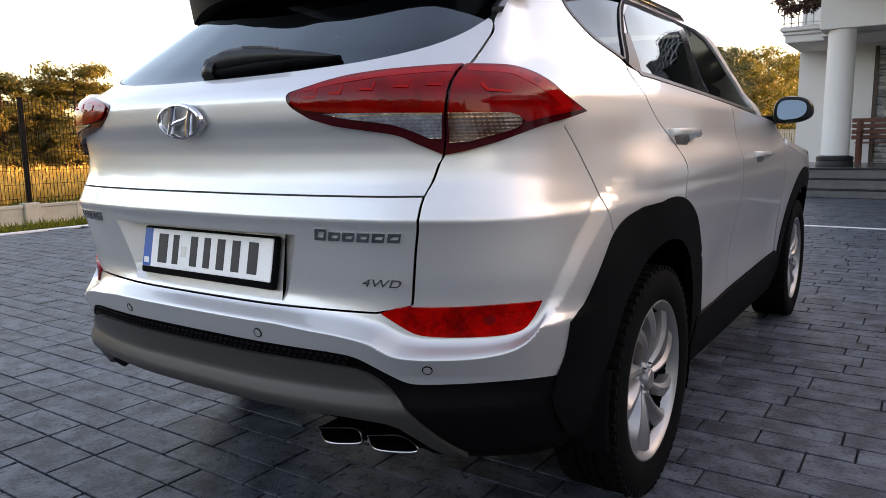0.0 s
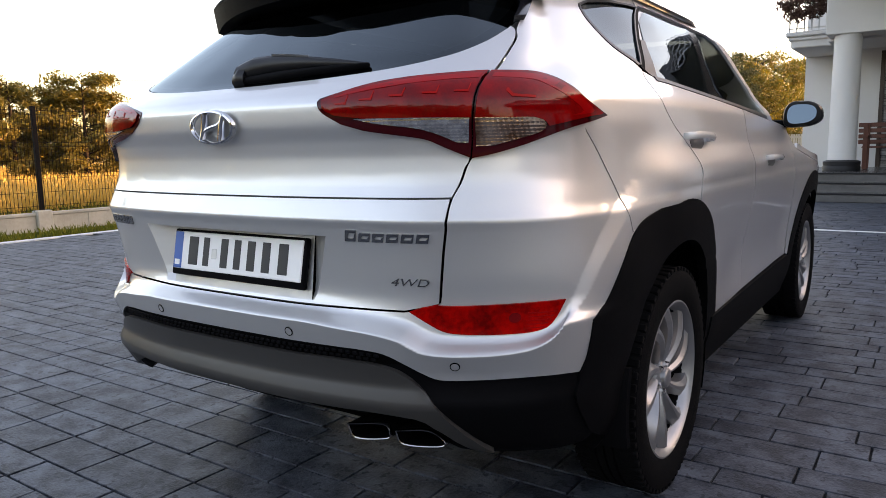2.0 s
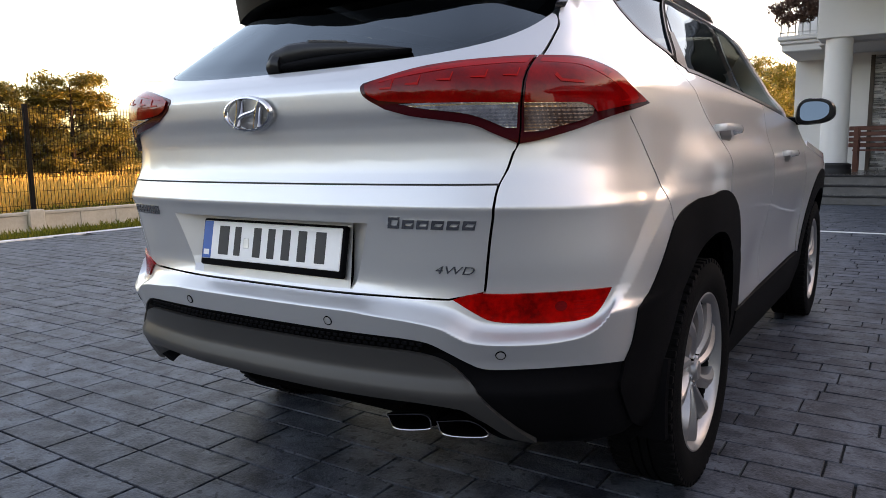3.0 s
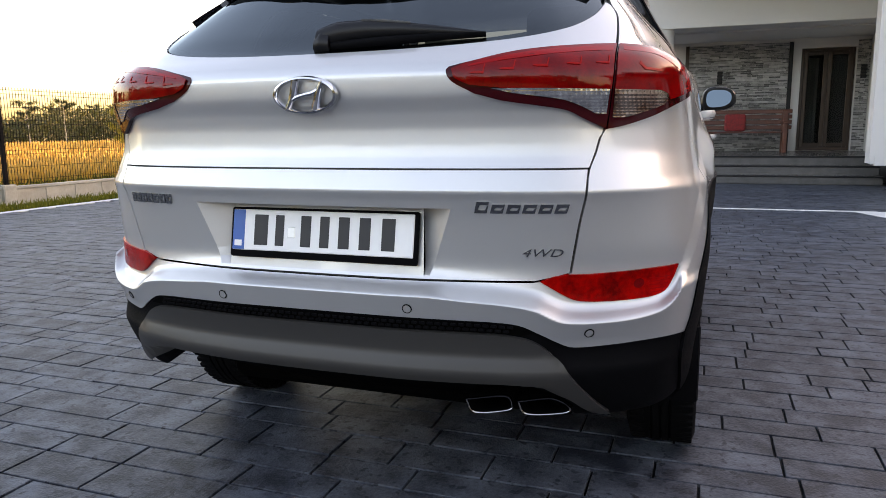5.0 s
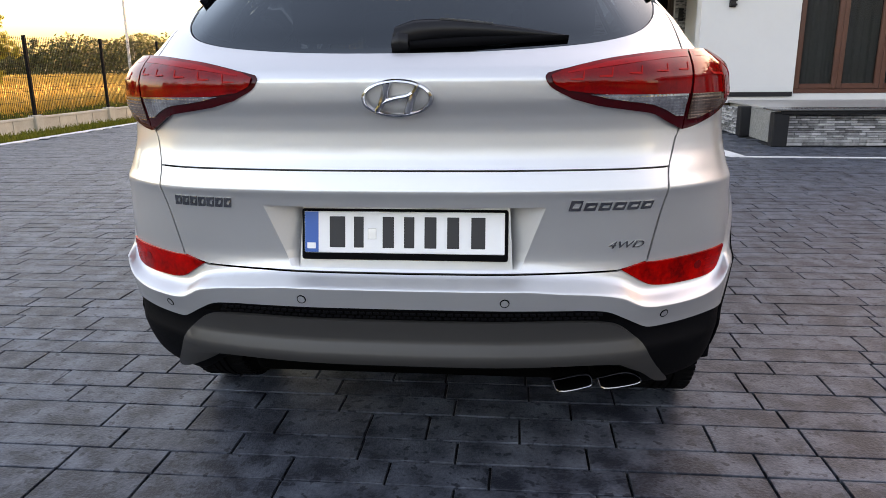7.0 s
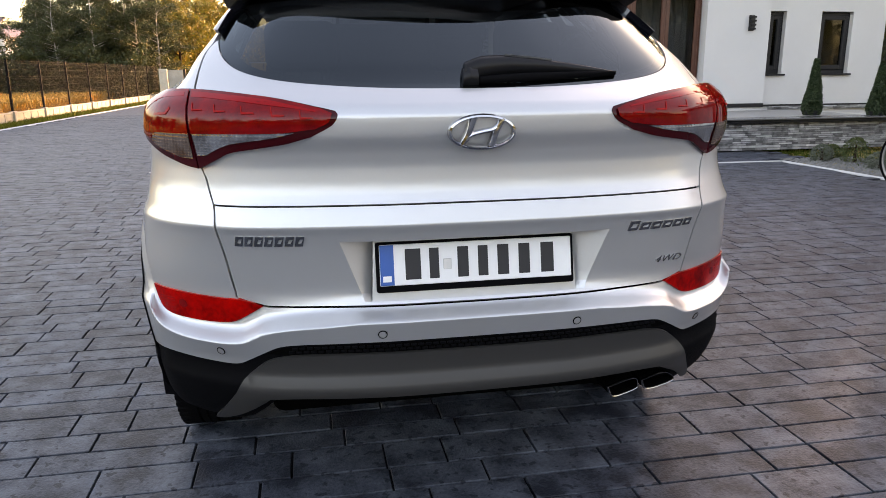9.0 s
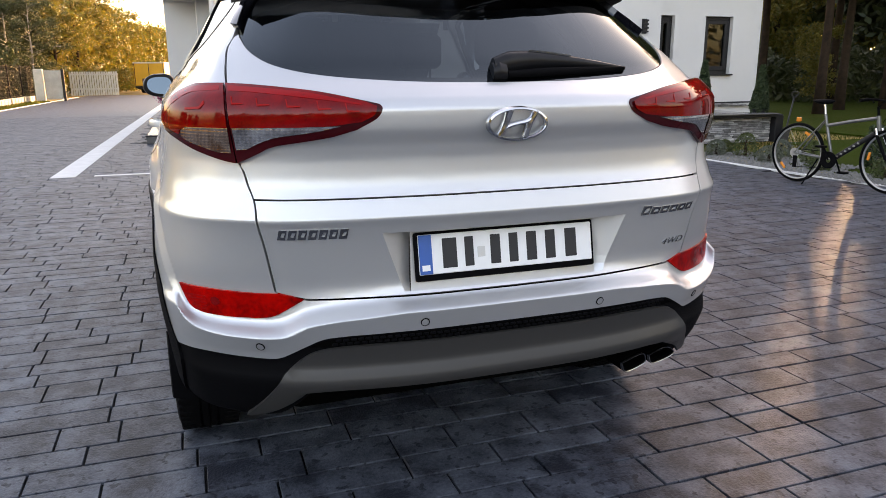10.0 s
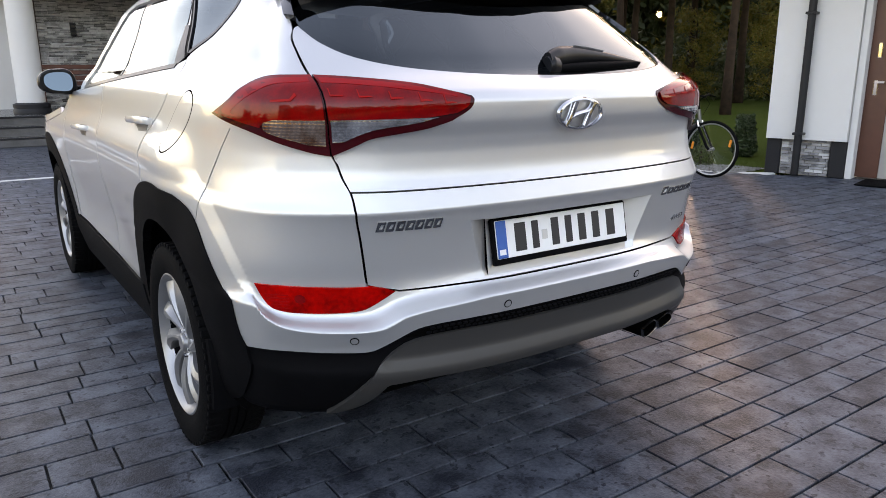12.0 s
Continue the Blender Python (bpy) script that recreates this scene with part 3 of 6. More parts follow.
rear_door = door_line + on_side(arc_points(.965, .351, .555, 58, 12, 10) + [(1.53, .44), (B_Y - .003, .46), (B_Y - .003, .9), (B_Y - .003, belt_z(B_Y))] + [(y, belt_z(y)) for y in (1.8, 1.6, 1.4, 1.2, 1.06)])
both_sides("rear_door", rear_door[::-1], M_PAINT, car)
front_door = on_side([(B_Y + .003, .46), (2.5, .47), (3.0, .48), (F_Y, .8), (F_Y - .02, 1.0), (2.92, belt_z(2.92))] + [(y, belt_z(y)) for y in (2.6, 2.3, B_Y + .003)], True)
both_sides("front_door", front_door, M_PAINT, car)
fender = on_side([(F_Y + .006, .48), (F_Y + .05, .47)] + arc_points(3.635, .351, .555, 168, 20, 20) + [(4.25, .55), (4.25, .85), (4.05, .93), (3.5, .99), (3.15, 1.04), (2.93, belt_z(2.92) - .02), (F_Y - .01, 1.0), (F_Y + .006, .8)], True)
both_sides("front_fender", fender, M_PAINT, car)
# black cladding: arches and sills
for yw in WHEEL_Y:
    if yw < 2:
        ring = on_side(arc_points(yw, .351, .568, 5, 99, 24)) + smooth(clad_edge, 4) + [(.984, .50), (1.0, .44), (1.02, .38), (1.06, .32)] + on_side([(.53, .27)] + arc_points(yw, .351, .442, 192, -8, 36))
    else:
        ring = on_side(arc_points(yw, .351, .558, -8, 188, 40) + arc_points(yw, .351, .442, 188, -8, 36))
    both_sides("arch_trim", ring[::-1], M_TRIM, car, lift=.004, depth=.03, label="black textured wheel-arch trim")
sill = on_side([(1.40, .25), (1.46, .45), (2.0, .452), (3.05, .47), (3.14, .25)], True)
both_sides("sill_trim", sill[::-1], M_TRIM, car, lift=.010, depth=.04, label="black textured sill trim")
# side glass
panes = {
    "quarter_window": smooth([(1.474, 1.326), (1.43, 1.342), (1.335, 1.373), (1.26, 1.412), (1.19, 1.462), (1.158, 1.496)], 3) + [(1.155, 1.509), (1.19, 1.527), (1.28, 1.544), (1.44, 1.553), (1.470, 1.553), (1.468, 1.42)],
    "rear_side_window": on_side([(y, belt_z(y) + .010) for y in (1.06, 1.2, 1.4, 1.60)] + [(1.69, 1.335), (1.80, 1.44), (1.895, 1.553), (1.6, 1.556), (1.34, 1.546), (1.235, 1.50), (1.16, 1.42), (1.10, 1.35)], True),
    "front_side_window": on_side([(y, belt_z(y) + .010) for y in (1.78, 1.95, 2.15, 2.36)] + [(2.36, 1.29), (2.32, 1.43), (2.26, 1.53), (2.18, 1.555), (2.02, 1.555), (1.90, 1.44), (1.80, 1.32)], True),
}
for name, outline in panes.items():
    both_sides(name, outline, M_GLASS, car, lift=-.004, depth=.004, grid=.05, label="tinted side window")
# black frames round the side glass
frame_out = [(1.492, 1.312)] + on_side([(1.03, 1.292)] + [(y, belt_z(y) + .001) for y in (1.12, 1.3, 1.6, 1.9, 2.2, 2.42)] + [(2.405, 1.30), (2.36, 1.43), (2.29, 1.54), (2.2, 1.566), (1.6, 1.568), (1.32, 1.562)]) + [(1.490, 1.556)]
both_sides("window_frame", frame_out, M_GLOSSBLACK, car, lift=-.006, depth=.006, holes=[panes["rear_side_window"], panes["front_side_window"]])
strip = [(1.478, 1.320), (1.506, 1.309), (1.498, 1.42), (1.500, 1.556), (1.474, 1.556), (1.471, 1.42)]
both_sides("window_divider", strip, M_TRIM, car, lift=.0, depth=.01)
corner_trim = [(1.507, 1.310)] + on_side([(1.02, 1.292), (1.055, 1.292), (1.10, 1.355), (1.158, 1.42)]) + [(1.500, 1.42)]
both_sides("window_corner_trim", corner_trim, M_MIRRORCASE, car, lift=.001, depth=.004)
belt_strip = on_side([(y, belt_z(y) - .004) for y in (1.03, 1.3, 1.6, 1.9, 2.2, 2.44)] + [(y, belt_z(y) + .010) for y in (2.44, 2.2, 1.9, 1.6, 1.3, 1.03)])
both_sides("belt_strip", belt_strip, M_MIRRORCASE, car, lift=.003, depth=.006, label="black strip under the side windows")
both_sides("quarter_window_seal", shrunk(panes["quarter_window"], -.008), M_MIRRORCASE, car, lift=.002, depth=.005, holes=[shrunk(panes["quarter_window"], .001)], grid=.02)
rail = on_side([(1.30, 1.564), (1.8, 1.567), (2.20, 1.563), (2.295, 1.536), (2.365, 1.43), (2.41, 1.30), (2.425, 1.19), (2.56, 1.18), (2.50, 1.26), (2.46, 1.34), (2.435, 1.455), (2.42, 1.54), (2.31, 1.600), (1.8, 1.606), (1.35, 1.603)], True)
both_sides("roof_side", rail, M_PAINT, car, lift=.002)
# roof, spoiler, bonnet and windscreen
bm = bmesh.new()
for i in range(25):
    for j in range(13):
        k = -1 + j / 6
        y = .42 + .26 * abs(k) ** 2.5 + (1.95 - .26 * abs(k) ** 2.5) * i / 24
        w = .61 + .045 * step(.7, 1.2, y) - .05 * step(1.9, 2.4, y)
        bm.verts.new((k * w, y, 1.552 + .050 * step(.45, 1.0, y) - .04 * step(2.0, 2.4, y) + .055 * (1 - k * k) ** .8 * step(.2, 1.2, y) * (1 - .5 * step(1.7, 2.5, y)) + .032 * (1 - k ** 4) * (1 - step(.42, 1.0, y))))
bm.verts.ensure_lookup_table()
for i in range(24):
    for j in range(12):
        bm.faces.new([bm.verts[q] for q in (i * 13 + j, i * 13 + j + 1, (i + 1) * 13 + j + 1, (i + 1) * 13 + j)])
part("roof", bm, M_PAINT, car, smooth=50)
bm = bmesh.new()
prof = [(.352, 1.606), (.38, 1.618), (.52, 1.634), (.56, 1.614), (.44, 1.592)]
rows = []
for k in np.linspace(-1, 1, 25):
    rows.append([bm.verts.new((k * .648, y + .19 * abs(k) ** 2.2, z - .004 * k * k)) for y, z in prof])
for r0, r1 in zip(rows, rows[1:]):
    for i in range(len(prof)):
        j = (i + 1) % len(prof)
        bm.faces.new((r0[i], r0[j], r1[j], r1[i]))
for r in (rows[0], rows[-1]):
    bm.faces.new(r)
bmesh.ops.recalc_face_normals(bm, faces=bm.faces)
spoiler = part("roof_spoiler", bm, M_PAINT, car, smooth=35)
bm = bmesh.new()
lip = [(.366, 1.538), (.350, 1.588), (.372, 1.604), (.52, 1.612), (.52, 1.515), (.452, 1.522)]
rows = [[bm.verts.new((k * .65, y + .19 * abs(k) ** 2.2, z - (.022 * k ** 4 if z < 1.55 else -.012 * k ** 4))) for y, z in lip] for k in np.linspace(-1, 1, 25)]
for r0, r1 in zip(rows, rows[1:]):
    for i in range(len(lip)):
        j = (i + 1) % len(lip)
        bm.faces.new((r0[i], r0[j], r1[j], r1[i]))
for r in (rows[0], rows[-1]):
    bm.faces.new(r)
bmesh.ops.recalc_face_normals(bm, faces=bm.faces)
part("spoiler_underside", bm, M_TRIM, spoiler, "black spoiler underside", smooth=35)
for s in (1, -1):
    fin = [(.836, 1.405), (.866, 1.465), (.868, 1.53), (.80, 1.53), (.825, 1.47), (.800, 1.40)]
    panel("spoiler_fin", fin if s > 0 else mirrored(fin), M_GLOSSBLACK, car, lift=.016, depth=.02, grid=.03, label="gloss black side fin")
both_sides("bonnet_side", on_side([(3.15, 1.045), (3.5, .995), (4.05, .935), (4.2, .97), (3.6, 1.02), (3.2, 1.075)]), M_PAINT, car)
bm = bmesh.new()
for i in range(13):
    for j in range(13):
        t, k = i / 12, -1 + j / 6
        bm.verts.new((k * (.78 - .06 * t * t), 3.05 + 1.25 * t, 1.085 - .20 * t ** 2.2 - .045 * k * k))
bm.verts.ensure_lookup_table()
for i in range(12):
    for j in range(12):
        bm.faces.new([bm.verts[q] for q in (i * 13 + j, i * 13 + j + 1, (i + 1) * 13 + j + 1, (i + 1) * 13 + j)])
part("bonnet", bm, M_PAINT, car, smooth=50)
bm = bmesh.new()
box(bm, -.80, .80, 4.25, 4.40, .28, .86, .05, seg=3)
part("front_bumper", bm, M_PAINT, car, smooth=40)
bm = bmesh.new()
w0, w1 = .70, .58
bm.faces.new([bm.verts.new(q) for q in ((-w0, 3.05, 1.09), (w0, 3.05, 1.09), (w1, 2.30, 1.55), (-w1, 2.30, 1.55))])
part("windscreen", bm, M_GLASS, car)

# inside of the body, floor and cabin, their shade put into a near-black colour
hole_rear, hole_front = on_side(arc_points(.965, .351, .47, 0, 359, 30)), on_side(arc_points(3.635, .351, .47, 0, 359, 30))
both_sides("inner_body", [(0, .25), (U_END - .5, .25), (U_END - .5, .98), (3.9, 1.03), (2.4, 1.19), (1.35, 1.27), (1.02, 1.30), (.86, 1.30), (.74, 1.25), (0, 1.245)], M_GAP_SHADE, car, lift=-.085, depth=0, holes=[hole_rear, hole_front], grid=.06)
# unseen boxes added low down to keep the ground beneath dark
part("underbody", boxed(-.66, .66, .80, 4.2, .17, .33, .02), M_GAP_SHADE, car)
part("rear_undertray", boxed(-.58, .60, .42, .80, .23, .42, .04, seg=3), M_GAP_SHADE, car, smooth=40)
bm = bmesh.new()
box(bm, -.74, .74, .20, 3.0, .95, 1.0, .01)
part("parcel_shelf", bm, M_SEAT, car)


def seat_shape(x, y, z, w):
    bm = bmesh.new()
    box(bm, x - w / 2, x + w / 2, y, y + .12, z, z + .52, .045, seg=3)
    for h in (-.07, .07) if w < .7 else (-.50, -.36, .36, .50):
        tube(bm, [(x + h, y + .06, z + .5), (x + h, y + .065, z + .64)], .007, 6)
    for hx in ((0,) if w < .7 else (-.43, .43)):
        box(bm, x + hx - .13, x + hx + .13, y + .01, y + .11, z + .58, z + .76, .04, seg=3)
    return bm


part("rear_seat", seat_shape(0, .98, .72, 1.25), M_SEAT, car, smooth=40)
for x in (-.37, .37):
    part("front_seat", seat_shape(x, 2.0, .72, .50), M_SEAT, car, smooth=40)

# wiper on the rear window: a long tapered cover over the arm
def hugging(top, foot, high, n=5):
    """A ridge that lies on the skin between two lines in (u, z)."""
    bm, rows = bmesh.new(), []
    for (u0, z0), (u1, z1), h in zip(smooth(top, n), smooth(foot, n), np.interp(np.linspace(0, 1, (len(top) - 1) * n + 1), np.linspace(0, 1, len(high)), high)):
        ring = []
        for t, k in ((0, .0), (.05, .6), (.25, .95), (.5, 1.0), (.8, .8), (1, .3), (1, -.2)):
            ring.append(bm.verts.new(skin_at(u0 + (u1 - u0) * t, z0 + (z1 - z0) * t, -h * k)))
        rows.append(ring)
    for r0, r1 in zip(rows, rows[1:]):
        for i in range(len(r0) - 1):
            bm.faces.new((r0[i], r0[i + 1], r1[i + 1], r1[i]))
    bm.faces.new(rows[0])
    bm.faces.new(rows[-1])
    bmesh.ops.recalc_face_normals(bm, faces=bm.faces)
    return bm


wiper = part("rear_wiper", hugging([(-.020, 1.300), (.03, 1.313), (.11, 1.3165), (.22, 1.310), (.34, 1.299), (.432, 1.2885)], [(-.024, 1.268), (.03, 1.277), (.11, 1.285), (.22, 1.288), (.34, 1.286), (.434, 1.2845)], (.034, .040, .036, .027, .017, .008)), M_MIRRORCASE, car, "black wiper arm", smooth=50)
part("wiper_pivot", hugging([(-.026, 1.292), (-.010, 1.297), (.012, 1.298)], [(-.028, 1.262), (-.010, 1.262), (.016, 1.263)], (.024, .032, .026)), M_MIRRORCASE, wiper, smooth=50)
part("wiper_blade", hugging([(.02, 1.276), (.15, 1.283), (.30, 1.285), (.44, 1.2865)], [(.02, 1.266), (.15, 1.270), (.30, 1.276), (.44, 1.2825)], (.012, .014, .013, .010)), M_TRIM, wiper, smooth=50)
part("wiper_hinge", hugging([(.10, 1.3085), (.17, 1.3065), (.24, 1.3025)], [(.10, 1.3060), (.17, 1.3040), (.24, 1.3005)], (.040, .036, .030)), M_SATIN, wiper, smooth=50)

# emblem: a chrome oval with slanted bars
emblem = part("emblem", bmesh.new(), M_BADGE_LIGHT, car, "chrome oval emblem")
bm = bmesh.new()
ring = []
for k in range(48):
    a = 2 * math.pi * k / 48
    ring.append([bm.verts.new(((.0815 + r * .013) * math.cos(a), d, (.0405 + r * .0095) * math.sin(a))) for r, d in ((-.5, .003), (-.42, -.004), (-.1, -.009), (.3, -.007), (.5, .002))])
for k in range(48):
    for i in range(4):
        bm.faces.new((ring[k][i], ring[k][i + 1], ring[(k + 1) % 48][i + 1], ring[(k + 1) % 48][i]))
bmesh.ops.recalc_face_normals(bm, faces=bm.faces)
def ridge(bm, path, widths, high):
    """A bar with sloping flanks along a path in x and z."""
    rows = []
    for k, (x, z) in enumerate(path):
        a, b = path[max(k - 1, 0)], path[min(k + 1, len(path) - 1)]
        d = Vector((b[0] - a[0], b[1] - a[1])).normalized()
        w = widths[0] + (widths[1] - widths[0]) * k / (len(path) - 1)
        rows.append([bm.verts.new((x - d.y * w * t, .004 - high * h, z + d.x * w * t)) for t, h in ((-.5, 0), (-.46, .45), (-.3, .85), (0, 1), (.3, .85), (.46, .45), (.5, 0))])
    for r0, r1 in zip(rows, rows[1:]):
        for i in range(6):
            bm.faces.new((r0[i], r0[i + 1], r1[i + 1], r1[i]))
    for row in (rows[0], rows[-1]):
        bm.faces.new(row)


ridge(bm, smooth([(-.053, -.034), (-.036, -.006), (-.022, .036)], 5), (.016, .022), .013)
ridge(bm, smooth([(.024, -.036), (.037, .004), (.053, .033)], 5), (.022, .016), .013)
ridge(bm, smooth([(-.046, -.018), (-.026, -.006), (0, .001), (.026, .006), (.046, .018)], 4), (.013, .013), .012)
bmesh.ops.transform(bm, verts=bm.verts, matrix=pose(0, -.004, 1.149, 8))
bm.to_mesh(emblem.data)
bm.free()
emblem.data.polygons.foreach_set("use_smooth", [True] * len(emblem.data.polygons))
emblem.data.set_sharp_from_angle(angle=radians(35))


# name badges as plain chrome blocks, and the drive badge
def badge(name, u0, u1, z0, z1, count, tall):
    root = None
    for i in range(count):
        ua, ub = u0 + (u1 - u0) * (i + .10) / count, u0 + (u1 - u0) * (i + .90) / count
        za, zb = z0, z1 + (tall if i == 0 else 0)
        lean = .006
        o = panel(name if root is None else "badge_block", [(ua, za), (ub, za), (ub + lean, zb), (ua + lean, zb)], M_BADGE, root or car, lift=.003, depth=.003, grid=.03, holes=[[(ua + .008, za + .007), (ub - .004, za + .007), (ub - .004 + lean, zb - .007), (ua + .008 + lean, zb - .007)]])
        root = root or o


badge("name_badge", .412, .632, .872, .893, 6, .006)
badge("maker_badge", -.627, -.448, .873, .899, 7, 0)
text = bpy.data.curves.new("drive_badge", "FONT")
text.body, text.size, text.extrude, text.shear, text.space_character = "4WD", .034, .0015, .3, 1.05
holder = bpy.data.objects.new("holder", text)
scene.collection.objects.link(holder)
me = bpy.data.meshes.new_from_object(holder.evaluated_get(bpy.context.evaluated_depsgraph_get()))
bpy.data.objects.remove(holder)
me.transform(Matrix.Diagonal((1.2, .8, 1, 1)))
me.transform(Matrix.Translation(skin_at(.525, .768, -.002)) @ Vector(skin_normal(.57, .775)).to_track_quat("Z", "Y").to_matrix().to_4x4())
me.materials.clear()
part("drive_badge", me, M_BADGE, car, "small chrome badge reading 4WD")

# number plate, its characters as plain bars
plate = part("number_plate_frame", boxed(-.268, .268, -.006, .012, -.066, .066, .006, seg=2, m=pose(0, .046, .802, -11)), M_TRIM, car, "black plastic number plate frame", smooth=40)
tilt = pose(0, .046, .802, -11)
part("number_plate", boxed(-.259, .259, -.0095, -.004, -.048, .059, .002, m=tilt), M_PLATE, plate, "white number plate with dark bars")
part("country_band", boxed(-.258, -.222, -.0105, -.008, -.047, .058, .001, m=tilt), M_EU, plate)
for x0, w in ((-.204, .064), (-.136, .040), (-.062, .046), (-.006, .042), (.046, .048), (.104, .048), (.164, .056)):
    part("plate_bar", boxed(x0 + w * .18, x0 + w * .82, -.0108, -.008, -.034, .046, .001, m=tilt), M_INK, plate)
part("seal_sticker", boxed(-.092, -.070, -.0108, -.008, -.012, .016, .001, m=tilt), M_PAINT, plate)
part("country_bar", boxed(-.252, -.229, -.0112, -.008, -.038, -.022, .001, m=tilt), M_PLATE, plate)

# twin exhaust tips: a thin bright rim on a dark pipe
for outline, y in (([(.386, .411), (.479, .420), (.497, .396), (.486, .381), (.407, .375)], .042), ([(.508, .406), (.590, .415), (.632, .390), (.616, .375), (.528, .372)], .078)):
    soft = smooth(outline + outline[:1], 5)[:-1]
    cx, cz = float(np.mean([q[0] for q in soft])), float(np.mean([q[1] for q in soft]))
    grow = lambda d: [(cx + (x - cx) * (1 + d / .055), cz + (z - cz) * (1 + d / .024)) for x, z in soft]
    slant = lambda x: .30 * (x - outline[0][0])
    bm = bmesh.new()
    rows = [[bm.verts.new((x, y + d + slant(x), z)) for x, z in grow(k)] for k, d in ((.0, .010), (.0, .001), (-.0012, -.001), (-.0035, .0), (-.0040, .004))]
    for r0, r1 in zip(rows, rows[1:]):
        for i in range(len(r0)):
            bm.faces.new((r0[i], r0[(i + 1) % len(r0)], r1[(i + 1) % len(r0)], r1[i]))
    bmesh.ops.recalc_face_normals(bm, faces=bm.faces)
    tip = part("exhaust_tip", bm, M_BADGE, car, "thin chrome exhaust rim", smooth=40)
    bm = bmesh.new()
    rows = [[bm.verts.new((x, y + d + slant(x), z)) for x, z in grow(k)] for k, d in ((-.0038, .003), (-.0045, .10), (.0, .10), (-.0005, .009))]
    for r0, r1 in zip(rows, rows[1:]):
        for i in range(len(r0)):
            bm.faces.new((r0[i], r0[(i + 1) % len(r0)], r1[(i + 1) % len(r0)], r1[i]))
    bm.faces.new(rows[1])
    part("exhaust_pipe", bm, M_GAP_SHADE, tip)
# exhaust recess and silencer carry the underside's shade in their colour
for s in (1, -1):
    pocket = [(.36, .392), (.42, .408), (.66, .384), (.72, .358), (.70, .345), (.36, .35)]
    panel("exhaust_recess" if s > 0 else "towing_cover", pocket if s > 0 else mirrored(pocket), M_GAP_SHADE if s > 0 else M_TRIM, car, lift=-.03, depth=.01, shape=tuck)
part("rear_silencer", boxed(-.45, .60, .42, .70, .30, .42, .05, seg=3), M_GAP_SHADE, car, smooth=40)

# fuel flap on the left flank, door handles, mirrors
fuel_mid = np.array((1.430, 1.118))
flap = [tuple(fuel_mid + np.array((.076 * math.cos(a) - .070 * math.sin(a), .092 * math.sin(a)))) for a in np.linspace(0, 2 * math.pi, 32, endpoint=False)]
panel("fuel_flap", mirrored(flap), M_PAINT, car, lift=.001, depth=.006)
panel("fuel_flap_gap", mirrored([tuple(fuel_mid + (np.array(p) - fuel_mid) * 1.05) for p in flap]), M_GAP_SHADE, car, lift=.0004, depth=.004, holes=[mirrored(flap)])
